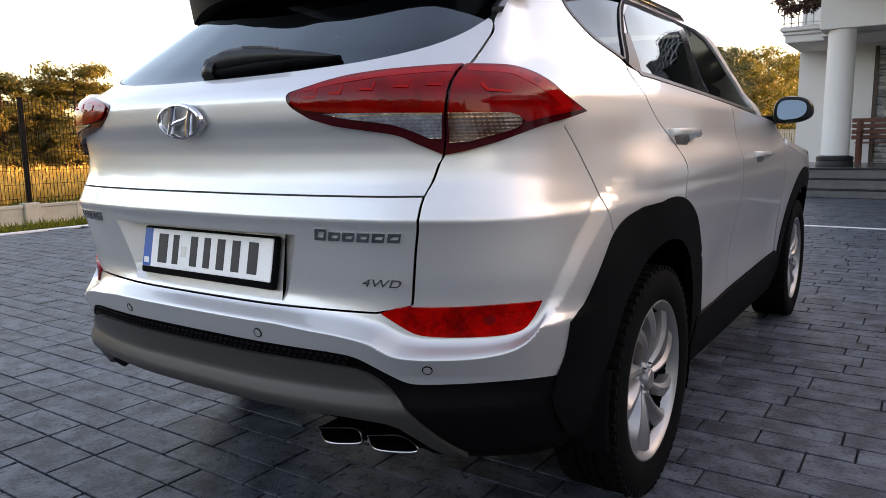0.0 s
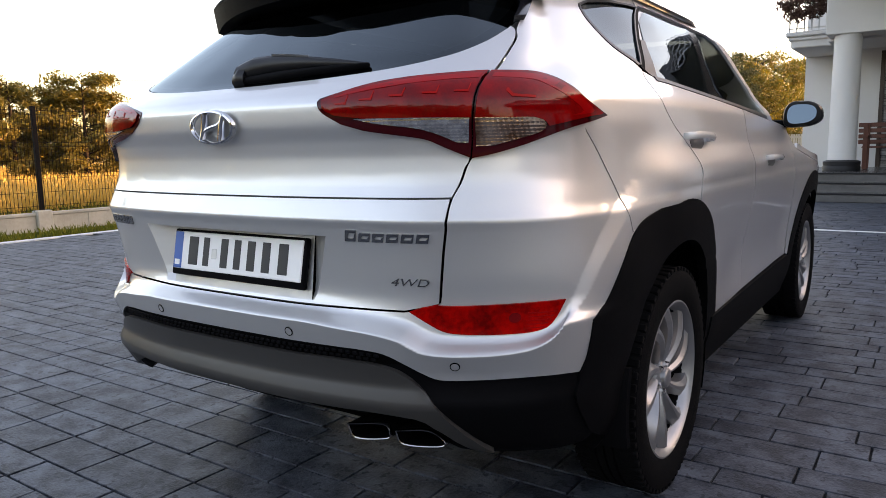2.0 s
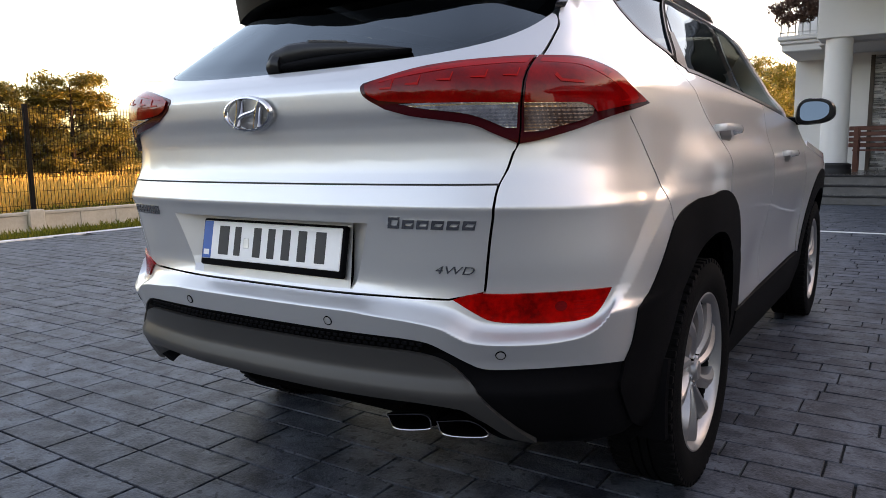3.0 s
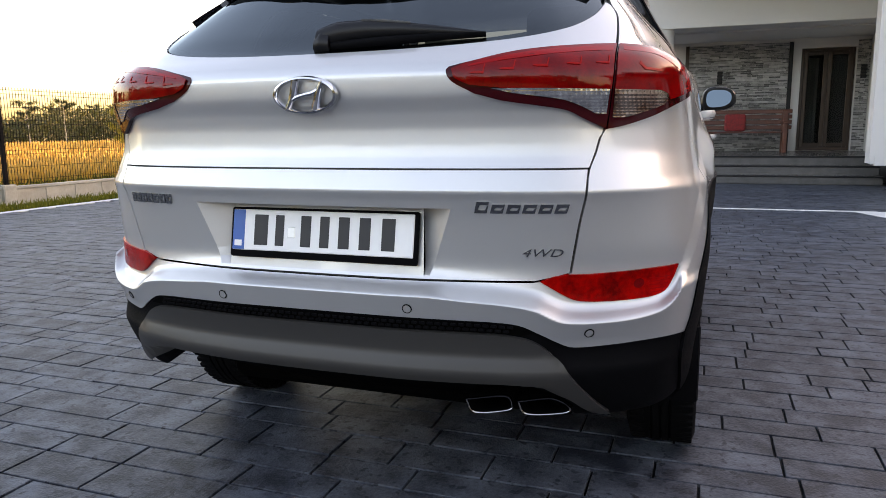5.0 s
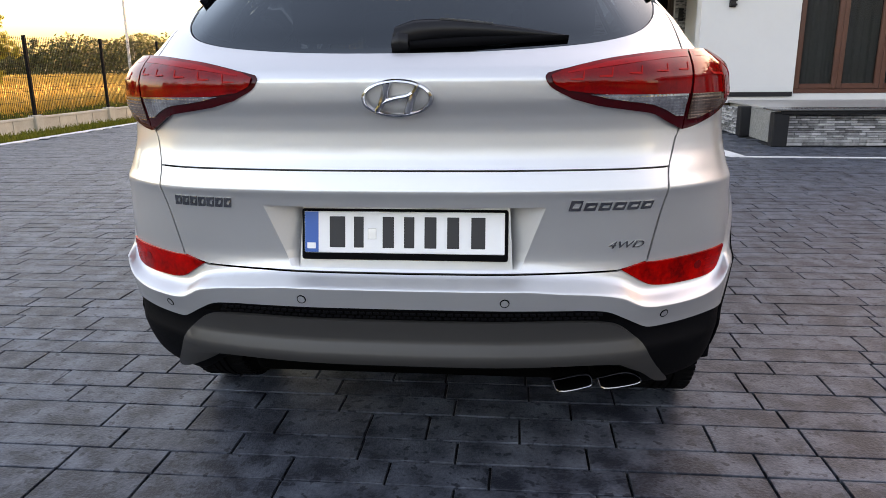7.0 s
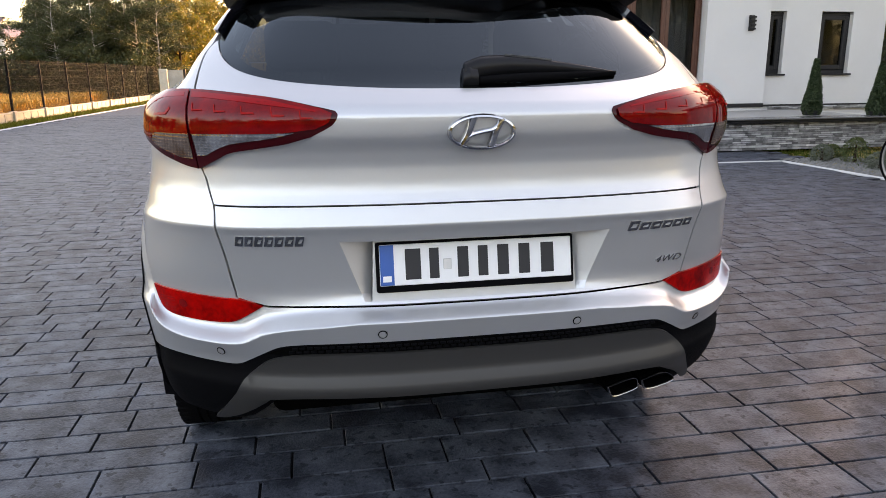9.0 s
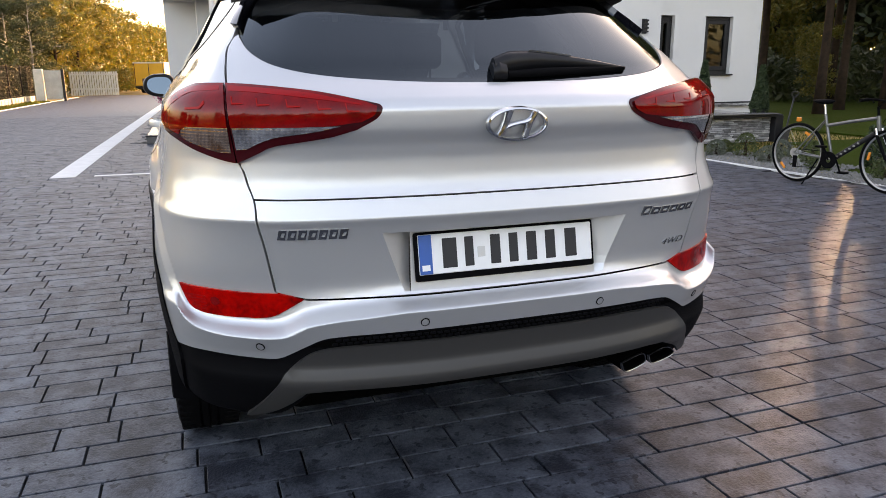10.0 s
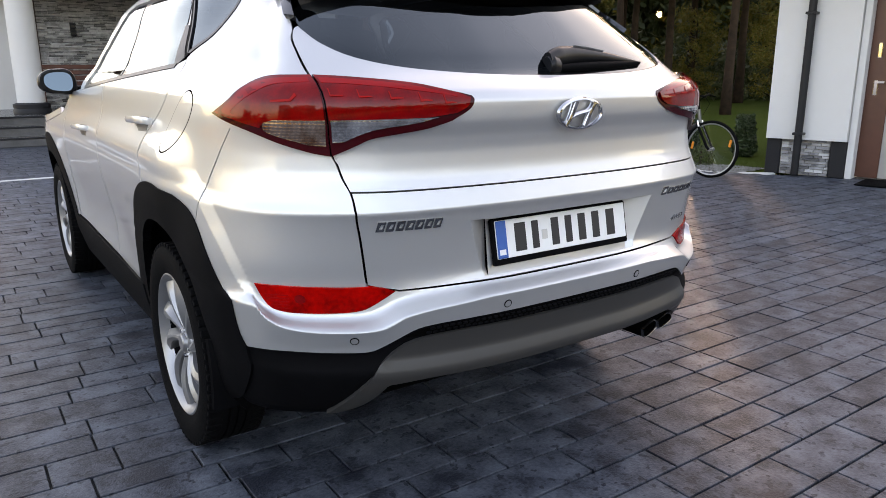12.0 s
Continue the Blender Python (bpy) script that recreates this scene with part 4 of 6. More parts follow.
for s in (1, -1):
    for y, z in ((1.20, 1.100), (2.37, 1.008)):
        # a flat grey patch paints the shade of the hollow behind the handle
        cup = [(y - .085, z - .030), (y + .02, z - .034), (y + .075, z - .02), (y + .09, z + .012), (y - .08, z + .018)]
        o = on_side(cup)
        panel("handle_cup", o if s > 0 else mirrored(o), M_SKID, car, lift=.0012, depth=.004)
        bm = bmesh.new()
        u = float(u_at(y, z))
        x = skin(u, z)[0]
        pts = smooth([(x + .006, y - .130, z + .006), (x + .032, y - .10, z + .009), (x + .038, y, z + .009), (x + .032, y + .10, z + .004), (x + .004, y + .130, z - .002)], 4)
        rows = []
        for q in pts:
            rows.append([bm.verts.new((q[0] + a, q[1], q[2] + b)) for a, b in ((.004, -.011), (.008, -.001), (.003, .011), (-.008, .011), (-.010, -.010))])
        for r0, r1 in zip(rows, rows[1:]):
            for i in range(5):
                bm.faces.new((r0[i], r0[(i + 1) % 5], r1[(i + 1) % 5], r1[i]))
        for r in (rows[0], rows[-1]):
            bm.faces.new(r)
        bmesh.ops.recalc_face_normals(bm, faces=bm.faces)
        if s < 0:
            bmesh.ops.scale(bm, verts=bm.verts, vec=(-1, 1, 1))
            bmesh.ops.reverse_faces(bm, faces=bm.faces)
        part("door_handle", bm, M_PAINT, car, "body-coloured door handle with chrome edge", smooth=60)
    bm = bmesh.new()
    bmesh.ops.create_uvsphere(bm, u_segments=24, v_segments=14, radius=1)
    for v in bm.verts:
        c = v.co
        v.co = Vector((math.copysign(abs(c.x) ** .7, c.x) * .092 * (1 - .12 * c.z), max(c.y, -.35) * .10, math.copysign(abs(c.z) ** .75, c.z) * (.066 - .012 * c.x) + .004 * c.x))
    bmesh.ops.transform(bm, verts=bm.verts, matrix=Matrix.Diagonal((s, 1, 1, 1)) @ pose(.978 if s > 0 else .950, 2.86, 1.220))
    if s < 0:
        bmesh.ops.reverse_faces(bm, faces=bm.faces)
    mirror = part("door_mirror", bm, M_MIRRORCASE, car, "black door mirror", smooth=50)
    bm = bmesh.new()
    ring = [bm.verts.new((.066 * math.copysign(abs(math.cos(a)) ** .7, math.cos(a)), 0, (.048 - .008 * math.cos(a)) * math.copysign(abs(math.sin(a)) ** .75, math.sin(a)) + .004 * math.cos(a))) for a in np.linspace(0, 2 * math.pi, 32, endpoint=False)]
    bm.faces.new(ring)
    bmesh.ops.transform(bm, verts=bm.verts, matrix=Matrix.Diagonal((s, 1, 1, 1)) @ pose(.978 if s > 0 else .950, 2.808, 1.220, -11, 0, 3))
    bmesh.ops.recalc_face_normals(bm, faces=bm.faces)
    part("mirror_glass", bm, M_MIRROR, mirror, "mirror glass")
    bm = boxed(.80, .95, 2.86, 2.92, 1.155, 1.195, .015, seg=2, m=Matrix.Diagonal((s, 1, 1, 1)))
    if s < 0:
        bmesh.ops.reverse_faces(bm, faces=bm.faces)
    part("mirror_arm", bm, M_TRIM, mirror, smooth=40)


# mud flaps behind the rear wheels
for s in (1, -1):
    bm, rows = bmesh.new(), []
    for t in np.linspace(0, 1, 7):
        y, z = .545 - .020 * math.sin(math.pi * t * .9), .50 - .22 * t
        rows.append([bm.verts.new((s * x, y + d, z)) for x, d in ((.70, .0), (.885, -.004), (.922, .010), (.926, .022), (.905, .018), (.70, .012))])
    for r0, r1 in zip(rows, rows[1:]):
        for i in range(6):
            bm.faces.new((r0[i], r0[(i + 1) % 6], r1[(i + 1) % 6], r1[i]))
    for r in (rows[0], rows[-1]):
        bm.faces.new(r)
    bmesh.ops.recalc_face_normals(bm, faces=bm.faces)
    part("mud_flap", bm, M_TRIM, car, "black rubber mud flap", smooth=40)


# wheels
def wheel(at, side):
    hub = thing("wheel", "", "", at)
    hub.parent = car
    bm = bmesh.new()
    tread = [(.236, .085), (.250, .094), (.285, .104), (.318, .104), (.339, .097), (.349, .080), (.3535, .045), (.3535, .032), (.345, .031), (.345, .024), (.354, .023), (.354, .004), (.346, .003), (.346, -.003), (.354, -.004), (.354, -.023), (.345, -.024), (.345, -.031), (.3535, -.032), (.349, -.080), (.339, -.097), (.318, -.106), (.285, -.108), (.243, -.103), (.232, -.085)]
    lathe(bm, tread, 72, "x")
    tyre = part("tyre", bm, M_TYRE, hub, smooth=30)
    bm = bmesh.new()
    for k in range(64):
        a = 2 * math.pi * k / 64
        for x0, x1 in ((.048, .096), (-.096, -.048)):
            box(bm, x0, x1, -.0105, .0105, .338, .3535, .002, m=Matrix.Rotation(a, 4, "X"))
    part("tread_block", bm, M_TYRE, tyre)["kind"] = "stuff"
    bm = bmesh.new()
    lathe(bm, [(.218, .058), (.226, .074), (.233, .086), (.243, .094), (.250, .092), (.252, .084), (.244, .078)], 72, "x")
    rim = part("rim", bm, M_SATIN, hub, smooth=35)
    # barrel in black, so the shade between the spokes is in its colour
    part("barrel", lathe(bmesh.new(), [(.206, -.09), (.210, .04), (.219, .060)], 48, "x"), M_TRIM, rim, smooth=35)
    # ten broad twisted blades in five pairs
    for k in range(5):
        for lean in (-1, 1):
            bm, rows = bmesh.new(), []
            for t in np.linspace(0, 1, 9):
                r = .040 + .190 * t
                a = lean * (.31 - .045 * t) + .34 * t ** 1.3
                w = .028 + .052 * t - .012 * math.sin(math.pi * t)
                x = .058 + .022 * math.sin(math.pi * t * .8) + .004 * t
                deep = .010 + .022 * math.sin(math.pi * min(1, t * 1.1))
                c, q = math.cos(a), math.sin(a)
                cut = ((-.5, -.040), (-.5, -deep), (-.10, .002), (.16, .004), (.5, -.006), (.5, -.040))
                rows.append([bm.verts.new((x + dx, c * r - q * dw * w, q * r + c * dw * w)) for dw, dx in cut])
            for r0, r1 in zip(rows, rows[1:]):
                for i in range(6):
                    bm.faces.new((r0[i], r0[(i + 1) % 6], r1[(i + 1) % 6], r1[i]))
            for row in (rows[0], rows[-1]):
                bm.faces.new(row)
            bmesh.ops.transform(bm, verts=bm.verts, matrix=Matrix.Rotation(2 * math.pi * k / 5 + .3, 4, "X"))
            bmesh.ops.recalc_face_normals(bm, faces=bm.faces)
            part("spoke", bm, M_SATIN, rim, smooth=22)
    bm = bmesh.new()
    lathe(bm, [(.0001, .082), (.026, .081), (.031, .077), (.034, .064), (.055, .060), (.060, .045)], 28, "x")
    part("hub_cap", bm, M_SATIN, rim, smooth=35)
    for k in range(5):
        a = 2 * math.pi * k / 5 + .9
        bm = lathe(bmesh.new(), [(.0001, .074), (.009, .073), (.010, .050)], 8, "x")
        bmesh.ops.translate(bm, verts=bm.verts, vec=(0, .045 * math.cos(a), .045 * math.sin(a)))
        part("wheel_nut", bm, M_CHROME, rim)
    bm = bmesh.new()
    lathe(bm, [(.05, .012), (.15, .012), (.152, -.012), (.05, -.012)], 40, "x")
    part("brake_disc", bm, M_TRIM, hub, smooth=35)
    bm = bmesh.new()
    lathe(bm, [(.20, -.07), (.0001, -.07)], 32, "x")
    part("wheel_back", bm, M_GAP_SHADE, hub)
    if side < 0:
        hub.rotation_euler = (0, 0, math.pi)
    return hub


for y in WHEEL_Y:
    for s in (1, -1):
        wheel((s * .820, y, WHEEL_R), s)
        # liner blackened to paint the shade inside the wheel housing
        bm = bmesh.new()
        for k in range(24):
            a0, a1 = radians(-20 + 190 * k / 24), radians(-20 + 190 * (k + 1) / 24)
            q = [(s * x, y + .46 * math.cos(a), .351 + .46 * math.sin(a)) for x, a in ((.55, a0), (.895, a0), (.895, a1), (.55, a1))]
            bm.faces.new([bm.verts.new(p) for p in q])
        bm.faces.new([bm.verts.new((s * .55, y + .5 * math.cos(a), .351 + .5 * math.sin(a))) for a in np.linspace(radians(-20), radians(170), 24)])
        part("wheel_liner", bm, M_GAP_SHADE, car)


# ---- materials of the place ----
M_PAVER = material("charcoal_paver", (.106, .123, .150), .50, vary=.92, scale=8.0, tint=(.017, .020, .028), bump=.30, bump_scale=110, island=.34, spec=.22, spots=.60)
M_PAVER_ONE = material("charcoal_paver_single", (.106, .123, .150), .50, vary=.92, scale=8.0, tint=(.017, .020, .028), bump=.30, bump_scale=110, rand=.34, spec=.22, spots=.60)
M_JOINT = material("joint_sand", (.0055, .0055, .0055), .9, bump=.4, bump_scale=120, vary=.5, scale=8)
M_WHITE_KERB = material("white_concrete_kerb", (.66, .66, .64), .65, vary=.5, scale=4, tint=(.46, .45, .43), bump=.2)
M_FIELD = material("dry_meadow_soil", (.36, .22, .045), .9, vary=.9, scale=.25, tint=(.16, .13, .03), bump=.6, bump_scale=9)
M_LAWN = material("lawn", (.030, .052, .006), .9, vary=.7, scale=.7, tint=(.050, .060, .009), bump=.8, bump_scale=60, spec=.05)
M_BLADE = material("green_grass_blade", (.034, .062, .006), .8, island=.9, tint=(.058, .072, .009), vary=.2, spec=.1)
# brighter, yellower copy of the green blade with low sunlight in its colour
M_VERGE = material("dry_green_grass_blade", (.075, .095, .010), .8, island=.9, tint=(.16, .14, .018), vary=.2, spec=.1)
M_STRAW = material("dry_grass_blade", (.66, .36, .05), .6, island=.9, tint=(.38, .24, .05), vary=.2)
M_GRAVEL = material("pale_gravel", (.22, .215, .20), .9, island=.8, tint=(.11, .105, .095), vary=.3, scale=20)
M_FENCE = material("dark_fence_wire", (.008, .007, .007), .7, .0, spec=.08, vary=.3, scale=10)
M_CONCRETE = material("concrete_plinth", (.46, .43, .36), .85, vary=.7, scale=2.5, tint=(.30, .28, .23), bump=.4, bump_scale=50)
M_RENDER = material("white_render", (.59, .58, .565), .85, vary=.25, scale=1.2, tint=(.52, .51, .495), bump=.25, bump_scale=180)
M_DARKTRIM = material("anthracite_trim", (.014, .014, .016), .5, vary=.4, scale=8, spec=.25)
M_STONE = material("split_stone", (.60, .60, .60), .75, vary=.40, scale=9, tint=(.12, .12, .125), bump=.6, bump_scale=45, rand=.85, island=.0)
M_STONE_J = material("split_stone_joined", (.60, .595, .59), .75, vary=.40, scale=9, tint=(.10, .10, .10), bump=.6, bump_scale=45, island=.90)
M_PEBBLE = material("pebble_dash", (.34, .33, .31), .85, vary=.9, scale=40, tint=(.12, .118, .11), bump=.8, bump_scale=120)
M_GRANITE = material("grey_granite", (.10, .098, .096), .25, vary=.6, scale=6, tint=(.06, .059, .058), bump=.05, bump_scale=300)
M_TERRACE = material("terrace_tile", (.33, .31, .29), .35, vary=.4, scale=2, tint=(.25, .235, .22))
M_REDWOOD = material("reddish_wood", (.125, .034, .018), .5, vary=.6, scale=7, tint=(.055, .016, .010), bump=.2)
M_BROWNFRAME = material("brown_window_frame", (.095, .030, .016), .4, vary=.4, scale=10, tint=(.055, .018, .010))
M_DARKFRAME = material("dark_brown_frame", (.034, .016, .009), .4, vary=.4, scale=10)
M_WINDOW = pane_material("window_glass", (.5, .52, .52), .0, 1.32)
M_CURTAIN = material("curtain", (.40, .40, .39), .9, vary=.4, scale=8)
M_UNLIT = material("dark_room", (.03, .028, .026), .9)
M_TILE = material("dark_roof_tile", (.035, .034, .036), .45, vary=.5, scale=6, tint=(.055, .053, .054))
M_BARK = material("pine_bark", (.050, .031, .020), .9, vary=.8, scale=5, tint=(.018, .013, .010), bump=.9, bump_scale=22, spec=.1)
M_BIRCH = material("birch_bark", (.5, .48, .44), .8, vary=.8, scale=6, tint=(.10, .09, .08), bump=.4)
M_POT = material("black_planter", (.02, .02, .022), .4, vary=.3, scale=8)
M_SLAT = material("cream_slats", (.62, .57, .45), .7, vary=.4, scale=4)
M_TRUCK = material("yellow_truck_box", (.70, .36, .02), .5, vary=.3, scale=2)
M_POLE = material("pale_pole", (.5, .5, .48), .6, vary=.3, scale=5)


def leaf_material(name, colour, tint, glow=.35):
    """Leaves let some light through; each leaf has its own shade."""
    m = material(name, colour, .55, island=1.0, tint=tint, vary=.15, scale=3)
    n, link = m.node_tree.nodes, m.node_tree.links.new
    b = n["Principled BSDF"]
    tr, mix = n.new("ShaderNodeBsdfTranslucent"), n.new("ShaderNodeMixShader")
    link(b.inputs["Base Color"].links[0].from_socket, tr.inputs["Color"])
    mix.inputs[0].default_value = glow
    link(b.outputs[0], mix.inputs[1])
    link(tr.outputs[0], mix.inputs[2])
    link(mix.outputs[0], n["Material Output"].inputs["Surface"])
    return m


M_PINE = leaf_material("pine_needles", (.085, .095, .022), (.040, .055, .014))
M_LEAF = leaf_material("broad_leaves", (.095, .115, .016), (.20, .145, .020), .36)
M_LARCH = leaf_material("larch_needles", (.21, .22, .025), (.30, .24, .030), .45)
M_YOUNGPINE = leaf_material("golden_pine_needles", (.120, .105, .016), (.185, .130, .018), .38)
M_BIRCHLEAF = leaf_material("birch_leaves", (.030, .046, .012), (.055, .062, .015), .22)
M_FARLEAF = leaf_material("far_wood_leaves", (.050, .062, .014), (.090, .084, .018), .25)
M_THUJA = leaf_material("thuja_scales", (.022, .048, .018), (.040, .065, .022), .2)
M_SHRUB = leaf_material("shrub_leaves", (.045, .075, .022), (.085, .11, .03), .3)
M_GREY_SHRUB = leaf_material("grey_lavender", (.075, .095, .065), (.13, .145, .11), .2)
M_PETAL = leaf_material("pink_petals", (.45, .05, .16), (.25, .02, .10), .3)


def sheet(name, corners, z, mat, thick=.05, kind="structure", label="", category="ground"):
    """A flat piece of ground with thickness, from its corners."""
    bm = bmesh.new()
    top = [bm.verts.new((x, y, z)) for x, y in corners]
    low = [bm.verts.new((x, y, z - thick)) for x, y in corners]
    bm.faces.new(top)
    bm.faces.new(low[::-1])
    for i in range(len(top)):
        j = (i + 1) % len(top)
        bm.faces.new((top[j], top[i], low[i], low[j]))
    bmesh.ops.recalc_face_normals(bm, faces=bm.faces)
    return tagged(part(name, bm, mat), label, category, kind=kind)


# ---- ground ----
def edge_x(y):
    """The left kerb of the drive leans slightly."""
    return -8.15 + .022 * (y - 3)


bm = bmesh.new()
box(bm, -400, 400, -400, 500, -.6, -.06)
tagged(part("ground", bm, M_FIELD), "dry golden meadow reaching to the woods", "ground", kind="structure")
drive = sheet("driveway", [(edge_x(-14), -14), (8.2, -14), (8.2, 3.0), (6.95, 3.6), (6.45, 5.75), (6.38, 7.75), (7.05, 7.85), (7.05, 9.6), (4.6, 14), (-1.0, 16), (-1.0, 52), (edge_x(52), 52)], -.012, M_JOINT, .04, label="bed of dark joint sand under grey pavers", category="paving")
sheet("lawn", [(7.15, 3.9), (9.0, 2.4), (60, -10), (60, 40), (12.2, 30), (12.2, 8.9), (9.6, 8.9), (9.6, 8.0), (7.6, 7.6), (7.2, 5.5)], -.015, M_LAWN, .03, label="short mown lawn under pines")
sheet("grass_verge", [(edge_x(-14) - 1.05, -14), (edge_x(-14) - .13, -14), (edge_x(40) - .13, 40), (edge_x(40) - 1.05, 40)], -.012, M_LAWN, .03, label="narrow strip of grass along the fence")


def kerb(name, a, b, width, z=.004):
    d = (Vector((*b, 0)) - Vector((*a, 0))).normalized()
    q = Vector((-d.y, d.x, 0)) * width / 2
    a, b = Vector((*a, 0)), Vector((*b, 0))
    return sheet(name, [(a - q)[:2], (b - q)[:2], (b + q)[:2], (a + q)[:2]], z, M_WHITE_KERB, .06, label="white concrete edging set in the paving", category="kerb")


kerb("kerb_left", (edge_x(-14) - .05, -14), (edge_x(48) - .05, 48), .15)
kerb("kerb_house", (-2.05, 8.60), (2.98, 8.58), .10)
kerb("kerb_house_right", (3.12, 7.82), (6.40, 7.66), .10)
sheet("kerb_corner", [(2.72, 8.53), (3.12, 8.63), (3.22, 7.87), (3.02, 7.77)], .005, M_WHITE_KERB, .06, label="white concrete edging set in the paving", category="kerb")
kerb("kerb_bed", (6.40, 7.70), (6.47, 5.75), .10)
kerb("kerb_bed_low", (6.47, 5.78), (6.62, 4.1), .10)
kerb("kerb_bed_end", (6.60, 4.15), (7.10, 3.60), .10)
kerb("kerb_drive", (-2.42, 8.56), (-1.86, 34.0), .30)

# ---- pavers: rows of mixed widths and lengths ----
rng = random.Random(11)
ROW_W = (.1345, .1375, .1765)


def paver_rows(y_from, y_to, x_from, x_to, start=.155):
    """(x0, x1, y0, y1) of each paver."""
    edges, y, i = [start], start, 0
    while y < y_to:
        y += ROW_W[i % len(ROW_W)]
        edges.append(y)
        i += 1
    y, i = start, -1
    while y > y_from:
        y -= ROW_W[i % len(ROW_W)]
        edges.insert(0, y)
        i -= 1
    out = []
    for y0, y1 in zip(edges, edges[1:]):
        x = x_from - rng.uniform(0, .4)
        while x < x_to:
            w = rng.choice((.21, .316, .316, .42, .42, .53))
            out.append((x, x + w, y0, y1))
            x += w
    return out


def paver_geometry(x0, x1, y0, y1, tilt):
    g, c = .0041, .0016
    z = [tilt + rng.uniform(-.0012, .0012) for _ in range(4)]
    low = [(x0 + g, y0 + g), (x1 - g, y0 + g), (x1 - g, y1 - g), (x0 + g, y1 - g)]
    top = [(x0 + g + c, y0 + g + c), (x1 - g - c, y0 + g + c), (x1 - g - c, y1 - g - c), (x0 + g + c, y1 - g - c)]
    v = [(x, y, -.020) for x, y in low] + [(x, y, h - .0016) for (x, y), h in zip(low, z)] + [(x, y, h) for (x, y), h in zip(top, z)]
    f = [(8, 9, 10, 11)] + [(4 + i, 4 + (i + 1) % 4, 8 + (i + 1) % 4, 8 + i) for i in range(4)] + [(i, (i + 1) % 4, 4 + (i + 1) % 4, 4 + i) for i in range(4)]
    return v, f


def on_drive(x, y):
    if x < edge_x(y) + .06 or y < -13:
        return False
    if y > 13.2 and x > -1.7:
        return False
    if y > 8.95 and x > 3.9:
        return False
    if x > 6.36 and y > 3.65 + 1.3 * (6.95 - x) and not (x < 6.95 and y > 7.85):
        return False
    return x < 8.0


verts, faces, singles = [], [], []
for x0, x1, y0, y1 in paver_rows(-7, 24, -8.4, 8.2):
    xm, ym = (x0 + x1) / 2, (y0 + y1) / 2
    if not on_drive(xm, ym):
        continue
    v, f = paver_geometry(x0, x1, y0, y1, rng.uniform(-.001, .001))
    near = (-1.95 < xm < 2.0 and -.35 < ym < 1.35 and not (abs(xm) < .55 and ym > .9)) or (1.0 < xm < 2.0 and 1.35 < ym < 2.3) or (-2.0 < xm < -1.0 and 1.35 < ym < 2.3)
    if near and len(singles) < 300:
        singles.append((v, f))
    else:
        k = len(verts)
        verts += v
        faces += [tuple(k + i for i in q) for q in f]
me = bpy.data.meshes.new("paver_field")
me.from_pydata(verts, [], faces)
ob = part("paver_field", me, M_PAVER, drive, "charcoal grey concrete pavers, mottled")
ob["kind"] = "stuff"
for v, f in singles:
    me = bpy.data.meshes.new("paver")
    me.from_pydata(v, [], f)
    part("paver", me, M_PAVER_ONE, drive)
tagged(sheet("far_drive", [(edge_x(24) + .05, 24), (-1.6, 24), (-1.2, 51), (edge_x(51) + .05, 51)], -.006, M_PAVER, .02, label="paved drive running to the gate", category="paving"))

# ---- fence on the left ----
fence = thing("mesh_fence", "dark wire mesh fence on a concrete plinth", "fence")


def fence_x(y):
    return edge_x(y) - 1.12


ys = [-8.4 + 2.5 * i for i in range(20)]
bm_post = boxed(-.03, .03, -.03, .03, .18, 1.80, .006)
me_post = bpy.data.meshes.new("post")
bm_post.to_mesh(me_post)
bm_post.free()
me_post.materials.append(M_FENCE)
bm_foot = boxed(-.09, .09, -.11, .11, -.1, .30, .015)
me_foot = bpy.data.meshes.new("post_foot")
bm_foot.to_mesh(me_foot)
bm_foot.free()
me_foot.materials.append(M_CONCRETE)
bm_slab = bmesh.new()
box(bm_slab, -.03, .03, .11, 2.39, -.1, .25, .01)
box(bm_slab, -.045, .045, .11, 2.39, .22, .27, .008)
for k in range(1, 4):
    box(bm_slab, .028, .045, .11 + .57 * k - .02, .11 + .57 * k + .02, -.08, .22, .004)
me_slab = bpy.data.meshes.new("plinth_slab")
bm_slab.to_mesh(me_slab)
bm_slab.free()
me_slab.materials.append(M_CONCRETE)
bm_mesh = bmesh.new()
for k in range(47):
    y = .06 + 2.38 * k / 46
    box(bm_mesh, -.0028, .0028, y - .0028, y + .0028, .28, 1.78)
for z in (.30, .36, .56, .76, .82, 1.02, 1.22, 1.28, 1.48, 1.68, 1.74):
    off = .012 if z in (.36, .82, 1.28, 1.74) else 0
    box(bm_mesh, off - .003, off + .003, .03, 2.47, z - .003, z + .003)
me_mesh = bpy.data.meshes.new("mesh_panel")
bm_mesh.to_mesh(me_mesh)
bm_mesh.free()
me_mesh.materials.append(M_FENCE)
lean = math.degrees(math.atan(.022))
for y in ys:
    for me in (me_post, me_foot, me_slab, me_mesh):
        o = part(me.name, me, M_FENCE, fence)
        o.matrix_local = pose(fence_x(y), y, 0, 0, 0, -lean)

# gate and cream slatted fence at the far end, yellow trucks beyond
gate = thing("entrance_gate", "white post and dark gate leaf standing open", "gate", (-8.12, 40.5, 0), 0)
part("gate_post", boxed(-.02, .40, -.15, .15, 0, 1.62, .02), M_SLAT, gate)
part("gate_post", boxed(1.24, 1.36, -.06, .06, 0, 1.60, .01), M_DARKTRIM, gate)
part("gate_leaf", boxed(.42, 1.22, -.03, .03, .1, 1.55, .01), M_CONCRETE, gate)
slats = thing("slatted_fence", "cream wooden slatted fence, sunlit", "fence", (-7.75, 49.5, 0), 8)
